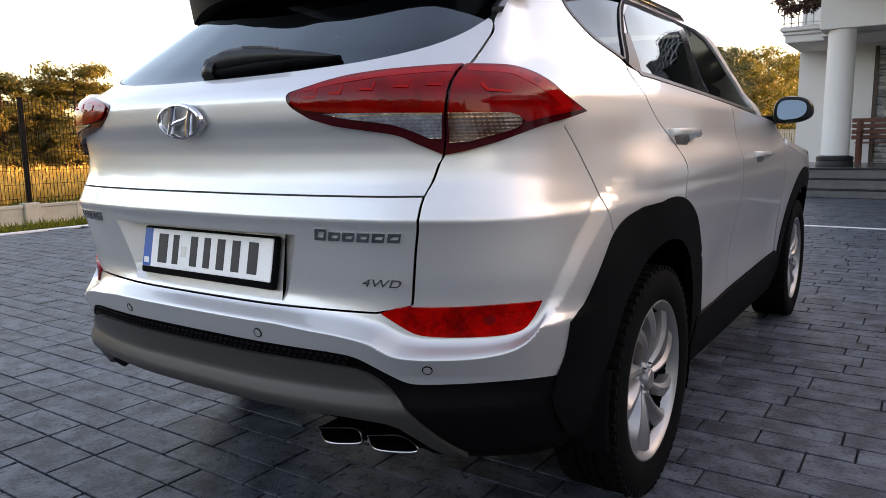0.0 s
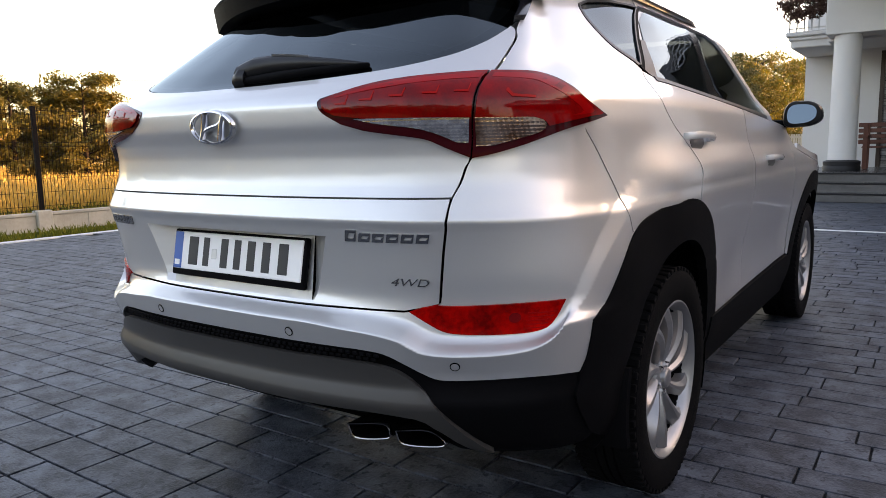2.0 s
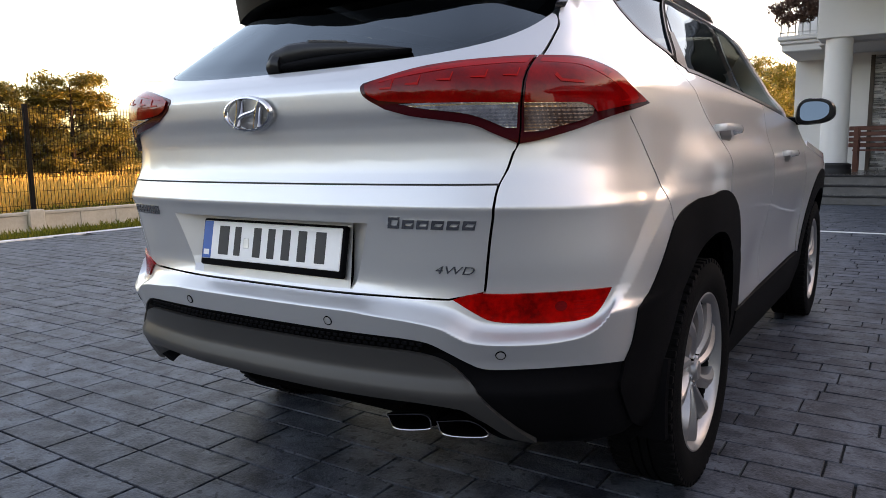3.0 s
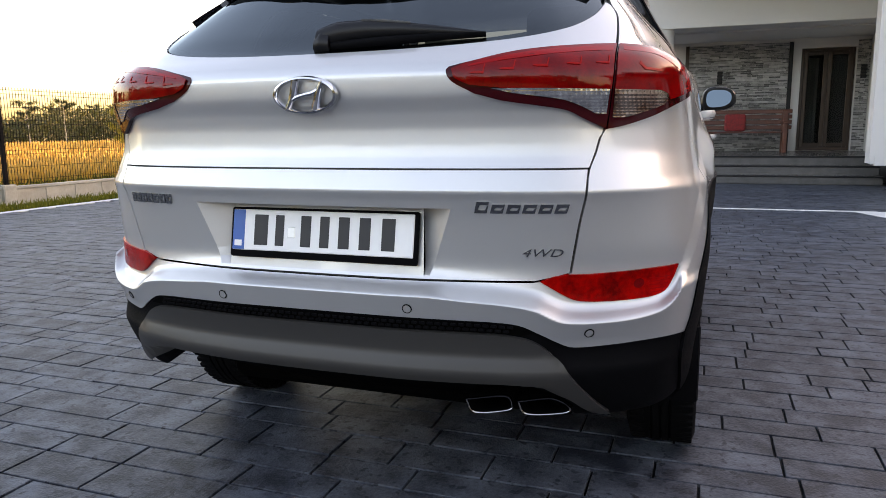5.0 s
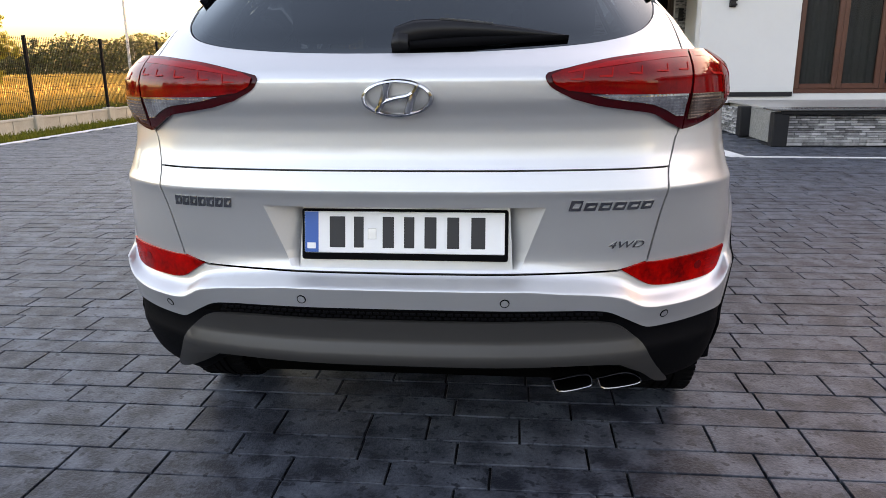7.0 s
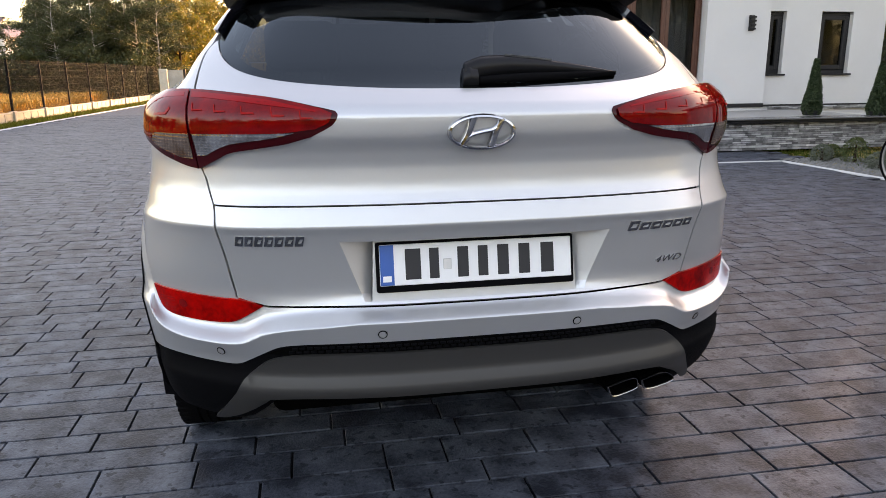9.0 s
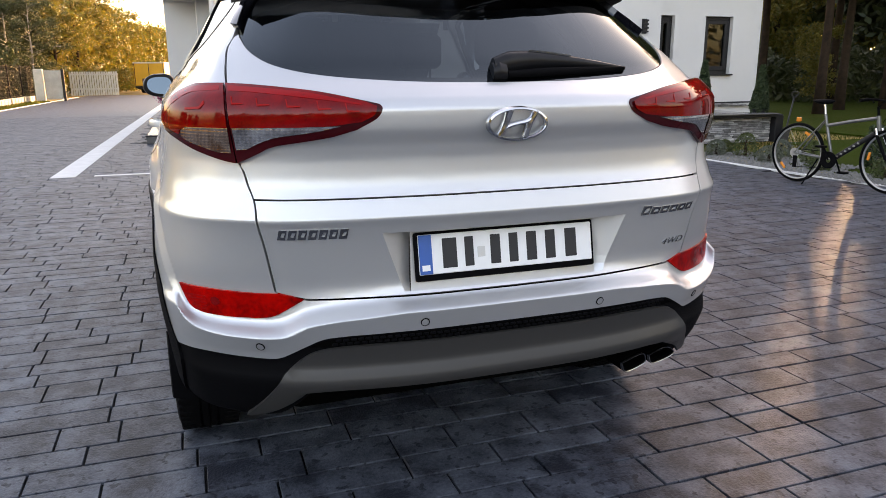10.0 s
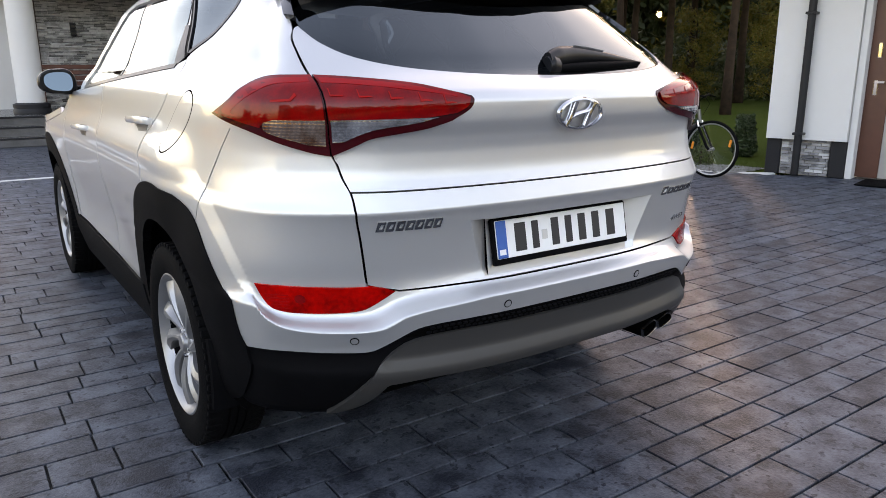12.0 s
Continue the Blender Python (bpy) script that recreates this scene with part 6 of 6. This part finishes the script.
M_BIKE = material("bike_paint", (.13, .132, .13), .3, .6, .5, vary=.2, scale=20)
M_ORANGE = material("orange_reflector", (.75, .22, .02), .25, coat=.5)
R = .345
for x, name in ((0, "rear_wheel"), (1.10, "front_wheel")):
    hubw = thing(name, "", "", (x, 0, R))
    hubw.parent = bike
    prof = [(R - .032 + .018 * math.cos(a), .018 * math.sin(a)) for a in np.linspace(0, 2 * math.pi, 9)[:-1]]
    part("tyre", lathe(bmesh.new(), [(r + .012, h * 1.1) for r, h in prof], 56, "y", True), M_TYRE, hubw, smooth=60)
    part("rim", lathe(bmesh.new(), [(R - .040, -.010), (R - .032, -.010), (R - .032, .010), (R - .040, .010), (R - .050, .006), (R - .050, -.006)], 56, "y", True), M_SATIN, hubw, smooth=40)
    part("hub", lathe(bmesh.new(), [(.0001, -.05), (.022, -.05), (.022, -.035), (.014, -.03), (.014, .03), (.022, .035), (.022, .05), (.0001, .05)], 16, "y"), M_SATIN, hubw)
    for k in range(28):
        a = 2 * math.pi * k / 28
        b = a + (.35 if k % 2 else -.35)
        o = part("spoke", tube(bmesh.new(), [(.02 * math.cos(b), .03 * (1 if k % 4 < 2 else -1), .02 * math.sin(b)), ((R - .05) * math.cos(a), 0, (R - .05) * math.sin(a))], .0009, 4), M_BADGE, hubw)
    for a in ((.35, 3.0) if name == "front_wheel" else (1.1, 3.9)):
        bm = bmesh.new()
        box(bm, -.016, .016, -.008, .008, -.045, .045, .006)
        bmesh.ops.transform(bm, verts=bm.verts, matrix=pose((R - .10) * math.cos(a), .0, (R - .10) * math.sin(a), 0, math.degrees(-a) if name == "rear_wheel" else 10, 0))
        part("spoke_reflector", bm, M_ORANGE, hubw)
bb, seat_top, head_low, head_top = (.44, 0, .30), (.30, 0, .80), (.93, 0, .65), (.905, 0, .81)


def rod(name, pts, r, mat=None, parent=None, sides=10):
    return part(name, tube(bmesh.new(), pts, r, sides), mat or M_BIKE, parent or bike, smooth=50)


rod("seat_tube", [bb, seat_top], .017)
rod("down_tube", [bb, head_low], .028, M_DARKTRIM)
rod("top_tube", [(.336, 0, .675), (.62, 0, .735), (.905, 0, .785)], .019)
rod("head_tube", [head_low, head_top], .022)
for s in (-1, 1):
    rod("chain_stay", [bb, (.0, s * .06, R)], .010)
    rod("seat_stay", [(.318, s * .015, .74), (.0, s * .06, R)], .008)
    rod("fork_leg", [(.945, s * .055, .61), (1.065, s * .055, .38), (1.10, s * .055, R)], .016, M_TRIM)
    rod("stanchion", [(.925, s * .055, .68), (.955, s * .055, .58)], .014, M_CHROME)
    crank = rod("crank", [(.44, s * .07, .30), (.44 + s * .06, s * .085, .30 - s * .15)], .010, M_TRIM)
    part("pedal", boxed(.44 + s * .06 - .05, .44 + s * .06 + .05, s * .13 - .04, s * .13 + .04, .30 - s * .15 - .012, .30 - s * .15 + .012, .005), M_TRIM, crank)
    rod("grip", [(.905, s * .20, .985), (.87, s * .30, .975)], .016, M_TRIM)
    rod("brake_lever", [(.935, s * .19, .975), (.985, s * .24, .955)], .006, M_TRIM)
rod("fork_crown", [(.93, -.06, .64), (.93, .06, .64)], .02, M_TRIM)
rod("stem", [head_top, (.89, 0, .90), (.96, 0, .965)], .014, M_TRIM)
rod("handlebar", [(.87, -.30, .975), (.92, -.18, .985), (.96, 0, .965), (.92, .18, .985), (.87, .30, .975)], .012, M_TRIM)
rod("seat_post", [seat_top, (.275, 0, .92)], .013, M_CHROME)
bm = bmesh.new()
bmesh.ops.create_uvsphere(bm, u_segments=20, v_segments=10, radius=1)
for v in bm.verts:
    x = v.co.x
    v.co = Vector((.27 + .13 * x, v.co.y * (.075 - .045 * step(-.3, .9, x)), .935 + .028 * v.co.z + .012 * x * x))
part("saddle", bm, M_TRIM, bike, smooth=60)
part("chain_ring", lathe(bmesh.new(), [(.03, -.004), (.095, -.004), (.095, .004), (.03, .004)], 32, "y", True), M_TRIM, bike).location = (.44, -.065, .30)
part("sprocket", lathe(bmesh.new(), [(.02, -.015), (.055, -.015), (.045, .015), (.02, .015)], 24, "y", True), M_SATIN, bike).location = (0, -.045, R)
rod("chain", [(.44, -.065, .392), (0, -.05, R + .05)], .004, M_TRIM)
rod("chain", [(.44, -.065, .208), (.03, -.05, R - .16), (0, -.05, R - .05)], .004, M_TRIM)
part("derailleur", boxed(-.01, .04, -.065, -.045, R - .17, R - .03, .006), M_TRIM, bike)
rod("kick_stand", [(.30, -.05, .30), (.24, -.20, .01)], .008, M_TRIM)
part("rack_light", boxed(-.05, .0, -.02, .02, .70, .75, .008), M_ORANGE, bike)
rod("brake_cable", [(.96, .02, .965), (1.02, .03, .88), (.96, .0, .74)], .003, M_TRIM, sides=5)
for k in range(6):
    part("frame_mark", boxed(.50 + .045 * k, .525 + .045 * k, -.031, -.026, .338 + .0321 * k, .356 + .0321 * k, m=None), M_SATIN, bike)


# ---- plants ----
def leaf_mesh(name, centres, size, rng, flat=.0, long=1.6):
    """Many small leaves, one quad each, at the places given."""
    c = np.array(centres, float)
    n = len(c)
    a, b = rng.normal(size=(n, 3)), rng.normal(size=(n, 3))
    a[:, 2] *= 1 - flat
    a /= np.linalg.norm(a, axis=1, keepdims=True)
    b -= a * np.sum(a * b, axis=1, keepdims=True)
    b /= np.linalg.norm(b, axis=1, keepdims=True)
    s = size * rng.uniform(.6, 1.3, (n, 1))
    p = np.stack([c - a * s * long, c + b * s * .5, c + a * s * long, c - b * s * .5], 1).reshape(-1, 3)
    f = np.arange(n * 4).reshape(-1, 4)
    me = bpy.data.meshes.new(name)
    me.from_pydata(p.tolist(), [], f.tolist())
    return me


def clumps(rng, middles, radii, count, hollow=.5):
    """Points scattered in uneven clumps about the middles."""
    m, r = np.array(middles, float), np.array(radii, float)
    i = rng.integers(0, len(m), count)
    d = rng.normal(size=(count, 3))
    d /= np.linalg.norm(d, axis=1, keepdims=True)
    return m[i] + d * r[i][:, None] * rng.uniform(hollow, 1.0, (count, 1)) * np.array((1, 1, .75))


def trunk_mesh(name, height, radius, rng, limbs, mat, bend=.3, low=.35):
    bm = bmesh.new()
    k = 9
    sway = rng.normal(size=(k, 2)).cumsum(0) * bend / k
    pts = [(sway[i][0] * i / k, sway[i][1] * i / k, -.2 + (height + .2) * i / (k - 1)) for i in range(k)]
    tube(bm, pts, [radius * (1.25 if i == 0 else 1) * (1 - .85 * i / (k - 1)) for i in range(k)], 9)
    tips = []
    for j in range(limbs):
        t = low + (.97 - low) * (j + rng.uniform(0, .8)) / limbs
        i = min(int(t * (k - 1)), k - 2)
        base_p = Vector(pts[i]).lerp(Vector(pts[i + 1]), t * (k - 1) - i)
        a = rng.uniform(0, 2 * math.pi)
        reach = height * (.32 - .2 * abs(t - .5)) * rng.uniform(.6, 1.1)
        tip = base_p + Vector((math.cos(a) * reach, math.sin(a) * reach, reach * rng.uniform(.1, .5)))
        midp = base_p.lerp(tip, .5) + Vector((0, 0, reach * .08))
        tube(bm, [base_p, midp, tip], [radius * .35 * (1 - .6 * t), radius * .2 * (1 - .6 * t), radius * .05], 5)
        tips += [tuple(midp), tuple(tip)]
    me = bpy.data.meshes.new(name)
    bm.to_mesh(me)
    bm.free()
    me.materials.append(mat)
    me.polygons.foreach_set("use_smooth", [True] * len(me.polygons))
    return me, tips


nrng = np.random.default_rng(7)
TREES = {}


def kind_of_tree(name, height, radius, limbs, leaves, size, bark, leaf, low, spread, bend=.3, long=1.6):
    variants = []
    for k in range(2):
        tm, tips = trunk_mesh(name + "_trunk", height, radius, nrng, limbs, bark, bend, low)
        pts = clumps(nrng, tips, [spread * nrng.uniform(.6, 1.2) for _ in tips], leaves, .15)
        lm = leaf_mesh(name + "_crown", pts, size, nrng, long=long)
        lm.materials.append(leaf)
        variants.append((tm, lm))
    TREES[name] = variants


kind_of_tree("tall_pine", 15, .20, 26, 3400, .16, M_BARK, M_PINE, .34, 1.15, .9, 2.0)
kind_of_tree("young_pine", 4.4, .10, 34, 15000, .055, M_BARK, M_YOUNGPINE, .10, .50, .2, 2.0)
kind_of_tree("broadleaf_tree", 9, .20, 26, 6500, .11, M_BARK, M_LEAF, .12, 1.05, .6)
kind_of_tree("birch", 11, .15, 34, 15000, .085, M_BIRCH, M_BIRCHLEAF, .15, .95, .8)
kind_of_tree("larch", 4.2, .07, 34, 10000, .05, M_BARK, M_LARCH, .10, .38, .2)
WORDS = {"tall_pine": ("tall pine with bare reddish trunk", "tree"), "young_pine": ("bushy young pine in the meadow", "tree"), "broadleaf_tree": ("leafy tree touched with autumn gold", "tree"), "birch": ("birch with pale trunk and drooping leaves", "tree"), "larch": ("young yellow-green larch by the fence", "tree")}
made = 0


def plant(name, x, y, scale=1.0, turn=None, tall=1.0):
    global made
    tm, lm = TREES[name][made % 2]
    made += 1
    t = thing(name, WORDS[name][0], WORDS[name][1], (x, y, -.06), 0, group=name + "s")
    part("trunk", tm, M_BARK, t)
    part("crown", lm, M_LEAF, t)
    t.matrix_world = pose(x, y, -.06, 0, 0, turn if turn is not None else nrng.uniform(0, 360)) @ Matrix.Diagonal((scale, scale, scale * tall, 1))
    return t


# pines and undergrowth to the east of the lawn, where the sun goes down
for x, y, s in ((17.35, 15.6, .75), (19.9, 17.2, .8), (21.6, 16.9, .85), (17.9, 11.75, .75), (25.2, 16.2, .9), (23.5, 21, .9), (28, 13, .9), (20.5, 21.5, .85), (27, 20, .95), (24, 12.2, .8), (16.8, 19.5, .75)):
    plant("tall_pine", x, y, s)
for x, y, s in ((30, 33, 1.1), (36, 20, .95), (38, 30, 1.2), (40, 18, 1.0), (38, 13, 1.1), (36, 8, 1.0), (41, 25, 1.2), (43, 12, 1.2), (30, 31, 1.0), (27, 30, .9), (45, 33, 1.2), (24, 33, 1.0), (46, 20, 1.2), (38, 38, 1.2), (44, 28, 1.2), (33, 36, 1.1)):
    plant("broadleaf_tree", x, y, s)
for x, y, s in ((24, 14, .35), (26, 19, .4), (22, 20, .32), (28, 11, .4), (30, 17, .45), (23, 6, .35), (27, 25, .4)):
    plant("broadleaf_tree", x, y, s)
# meadow trees and far woods to the west and north
for x, y, s in ((-28.3, 12.7, .92), (-27.0, 14.8, .95), (-28.6, 14.0, .80), (-26.5, 16.5, .50), (-33, 11, .82), (-31.5, 8.5, .8), (-27.5, 4.5, .7)):
    plant("young_pine", x, y, s * 1.25, tall=.8)
plant("larch", -25.0, 31.6, .85)
plant("larch", -27.5, 29.0, .7)
for k in range(34):
    a = radians(96 + 70 * (k + nrng.uniform(-.3, .3)) / 34)
    d = nrng.uniform(95, 125)
    plant("birch", d * math.cos(a), d * math.sin(a), nrng.uniform(.36, .50))
for x, y, s in ((-17.0, 45, .72), (-15, 47, 1.0), (-12.5, 45, 1.05), (-10.2, 46, 1.05), (-13.5, 52, 1.1), (-17, 53, 1.1), (-10, 53, 1.2), (-14.2, 44, .85), (-16.4, 48, .95), (-11.4, 48.5, 1.1), (-12, 56, 1.2), (-15.5, 56, 1.2), (-11, 60, 1.2), (-9.5, 62, 1.2), (-9.0, 45.5, .9)):
    plant("birch", x, y, s * .53)
for x, y, s in ((-8.6, 51, .72), (-7.9, 56, .76), (-7.0, 61, .78), (-6.6, 67, .80), (-6.2, 74, .76), (-5.5, 82, .70), (-4.5, 91, .68), (-3.0, 99, .66), (-1, 108, .66), (1.5, 114, .66)):
    plant("broadleaf_tree", x, y, s)
# behind the camera
for k in range(16):
    plant("young_pine", -34 + 4.6 * k + nrng.uniform(-1, 1), -30 - nrng.uniform(0, 9), nrng.uniform(.7, 1.1))


def far_wood(name, a0, a1, d0, d1, top, count, size, mat, label, gaps=False):
    """A deep belt of leaves with an uneven top: a wood too far off to count its trees."""
    a, d = np.radians(nrng.uniform(a0, a1, count)), nrng.uniform(d0, d1, count)
    crest = top * (.72 + .18 * np.sin(a * 23 + d * .15) + .10 * np.sin(a * 71))
    z = nrng.uniform(0, 1, count) ** .9 * crest
    x, y = d * np.cos(a), d * np.sin(a)
    if gaps:
        aside, ahead = (x - 1.72) * toward.y - y * toward.x, (x - 1.72) * toward.x + y * toward.y
        aside, ahead = aside / toward.xy.length, ahead / toward.xy.length
        lane = (np.abs(aside) < .36) & (np.abs(z - ahead * toward.z / toward.xy.length) < .44)
        holes = (np.sin(a * 61) * np.sin(z * 2.1 + a * 17) > .55) & (z > 2.2) & (z < 4.7)
        x, y, z = x[~(lane | holes)], y[~(lane | holes)], z[~(lane | holes)]
    me = leaf_mesh(name, np.stack([x, y, z], -1), size, nrng, long=1.3)
    tagged(part(name, me, mat), label, "wood", kind="stuff")


far_wood("eastern_wood", 8, 62, 46, 66, 19, 150000, .30, M_BIRCHLEAF, "dark wood to the east against the low sun", True)
far_wood("undergrowth", 8, 58, 32, 44, 3.6, 30000, .14, M_BIRCHLEAF, "undergrowth between the pines", True)
far_wood("south_eastern_wood", -35, 8, 60, 75, 6, 8000, .5, M_PINE, "low far wood to the south-east")
far_wood("western_wood", 100, 172, 105, 122, 5.6, 70000, .21, M_FARLEAF, "far wood beyond the meadow")
far_wood("southern_wood", 185, 325, 46, 62, 13, 40000, .36, M_PINE, "wood behind the drive")


def thicket(name, x0, x1, y0, y1, top, count, size, mat, label):
    """Shrubs grown into one dense belt."""
    x, y = nrng.uniform(x0, x1, count), nrng.uniform(y0, y1, count)
    z = nrng.uniform(0, 1, count) * top * (.75 + .25 * np.sin(x * 1.9) * np.cos(y * 1.3))
    tagged(part(name, leaf_mesh(name, np.stack([x, y, z], -1), size, nrng, long=1.4), mat), label, "shrubs", kind="stuff")


thicket("birch_thicket", -22, -9.2, 42.5, 46, 3.4, 22000, .085, M_BIRCHLEAF, "dense dark shrubs under the birches")
thicket("birch_wood", -17.8, -9.0, 48, 53, 6.0, 46000, .12, M_BIRCHLEAF, "dense dark wood behind the birches")


def hedge_wood(name, a, b, deep, top, count, size, mat, label):
    """A dense belt of young trees along a line, with an uneven top."""
    t = nrng.uniform(0, 1, count)
    x, y = a[0] + (b[0] - a[0]) * t + nrng.uniform(-deep, deep, count), a[1] + (b[1] - a[1]) * t
    z = nrng.uniform(0, 1, count) ** .8 * top * (.80 + .12 * np.sin(t * 61) + .08 * np.sin(t * 143 + 1))
    tagged(part(name, leaf_mesh(name, np.stack([x, y, z], -1), size, nrng, long=1.5), mat), label, "wood", kind="stuff")


hedge_wood("roadside_wood", (-8.3, 57), (2.5, 112), 1.6, 6.6, 42000, .15, M_LEAF, "dense golden-green young trees beyond the drive")


# dense small plants
def bush(name, x, y, z, w, h, count, size, mat, label, cone=0.0, category="shrub", group=""):
    t = thing(name, label, category, (x, y, z), group=group)
    hh = nrng.uniform(0, 1, count) ** (1.3 if cone else 1.0)
    rr = (1 - hh * cone) * (np.sin(np.pi * np.clip(hh * .8 + .2, 0, 1)) ** .5 if not cone else np.minimum(1, .55 + hh * 3))
    a = nrng.uniform(0, 2 * math.pi, count)
    d = rr * w / 2 * nrng.uniform(.72, 1.08, count) * (1 + .10 * np.sin(a * 5 + hh * 9))
    pts = np.stack([d * np.cos(a), d * np.sin(a), hh * h], -1)
    part("foliage", leaf_mesh(name, pts, size, nrng, long=1.3), mat, t)
    part("stem", tube(bmesh.new(), [(0, 0, -.05), (0, 0, h * .7)], [.03, .012], 6), M_BARK, t)
    return t


for x, y, h in ((8.54, 9.95, 1.0), (9.30, 9.28, .90)):
    bush("thuja", x, y, .48, .37, h, 12000, .019, M_THUJA, "small dark green conical thuja by the wall", .82, "shrub", "thujas")
    t = thing("plant_pot", "grey pot under the thuja", "pot", (x, y, .49))
    part("pot", lathe(bmesh.new(), [(.0001, 0), (.12, 0), (.15, .10), (.13, .10), (.0001, .09)], 20, "z"), M_DARKTRIM, t)
for x, y, w, h, m in ((6.95, 7.55, .42, .42, M_GREY_SHRUB), (7.25, 7.25, .5, .62, M_SHRUB), (7.7, 7.0, .42, .45, M_GREY_SHRUB), (7.05, 6.55, .5, .40, M_GREY_SHRUB), (7.5, 6.2, .45, .55, M_SHRUB), (7.0, 5.6, .4, .35, M_SHRUB), (7.1, 4.7, .45, .45, M_SHRUB), (7.35, 7.85, .4, .35, M_SHRUB)):
    bush("low_shrub", x, y, 0, w * .72, h * .58, 1300, .013, m, "low bushy shrub in the gravel bed", 0, "shrub", "bed shrubs")
bush("round_thuja", 8.55, 5.0, 0, .40, .62, 3600, .022, M_THUJA, "rounded dark thuja on the lawn", .45)
bush("round_thuja", 8.0, 5.6, 0, .40, .55, 2600, .022, M_THUJA, "rounded dark thuja on the lawn", .45)
flowers = leaf_mesh("petals", clumps(nrng, [(0, 0, .80), (-.12, .05, .84), (.12, -.06, .82), (.0, -.16, .72), (-.20, -.1, .70), (.2, .1, .72), (.24, -.14, .66)], [.15] * 7, 900, .4), .024, nrng, long=1.0)
part("flowers", flowers, M_PETAL, pot)
part("leaves", leaf_mesh("pot_leaves", clumps(nrng, [(0, 0, .76), (.14, 0, .74), (-.14, 0, .74), (0, -.14, .68)], [.18] * 4, 700, .3), .024, nrng), M_SHRUB, pot)
hang = thing("trailing_plant", "brown trailing plant hanging over the balcony edge", "plant", (-.92, 15.96, 3.10))
part("foliage", leaf_mesh("trailing", clumps(nrng, [(-.36, 0, .85), (-.1, 0, .95), (.2, 0, .90), (.34, 0, .72), (-.2, 0, .62), (.1, 0, .66)], [.24] * 6, 2600, .2), .03, nrng), material("dry_brown_leaf", (.09, .04, .025), .8, island=.7, vary=.2), hang)

# gravel in the bed: stones as stuff
v, f = [], []
for k in range(3800):
    y = nrng.uniform(3.9, 7.9)
    x = 6.52 + nrng.uniform(0, 1) ** 1.4 * (1.25 if y > 5.5 else .75) + max(0, 4.6 - y) * .25
    s = nrng.uniform(.012, .026)
    b = len(v)
    a = nrng.uniform(0, 3)
    for c in range(5):
        t = a + 2 * math.pi * c / 5
        v.append((x + s * math.cos(t), y + s * math.sin(t), .0))
    v.append((x + nrng.uniform(-.3, .3) * s, y, s * nrng.uniform(.6, 1.1)))
    f += [(b + c, b + (c + 1) % 5, b + 5) for c in range(5)]
me = bpy.data.meshes.new("gravel")
me.from_pydata(v, [], f)
tagged(part("gravel", me, M_GRAVEL), "pale gravel in the planting bed", "gravel", kind="stuff")


def blades(name, n, region, height, width, mat, label, weight=None):
    """Loose grass, a bent blade each."""
    x0, x1, y0, y1 = region
    x, y = nrng.uniform(0, 1, n), nrng.uniform(y0, y1, n)
    x = x1 - (x1 - x0) * x ** 1.8
    if weight:
        x = x + weight(y)
    h = height * nrng.uniform(.5, 1.25, n)
    a, lean = nrng.uniform(0, 2 * math.pi, n), nrng.uniform(.1, .5, n)
    ca, sa = np.cos(a), np.sin(a)
    w = width * nrng.uniform(.7, 1.3, n)
    base_z = np.full(n, -.06)
    p = np.empty((n, 4, 3))
    p[:, 0] = np.stack([x - sa * w, y + ca * w, base_z], -1)
    p[:, 1] = np.stack([x + sa * w, y - ca * w, base_z], -1)
    p[:, 2] = np.stack([x + ca * lean * h * .3 + sa * w * .7, y + sa * lean * h * .3 - ca * w * .7, base_z + h * .6], -1)
    p[:, 3] = np.stack([x + ca * lean * h, y + sa * lean * h, base_z + h], -1)
    k = np.arange(n)[:, None] * 4
    f = np.concatenate([k + np.array([[0, 1, 2]]), k + np.array([[0, 2, 3]])])
    me = bpy.data.meshes.new(name)
    me.from_pydata(p.reshape(-1, 3).tolist(), [], f.tolist())
    tagged(part(name, me, mat), label, "grass", kind="stuff")


blades("meadow_grass", 110000, (-60, -11.5, -6, 70), .46, .012, M_STRAW, "tall dry golden meadow grass")
blades("green_meadow", 12000, (-11, -9.5, -6, 20), .30, .006, M_VERGE, "green weeds along the fence")
blades("verge_grass", 26000, (-1.0, -.16, -4, 40), .13, .006, M_VERGE, "short grass along the kerb", edge_x)
blades("lawn_grass", 60000, (24, 7.3, 2.6, 20), .055, .006, M_BLADE, "mown lawn grass")
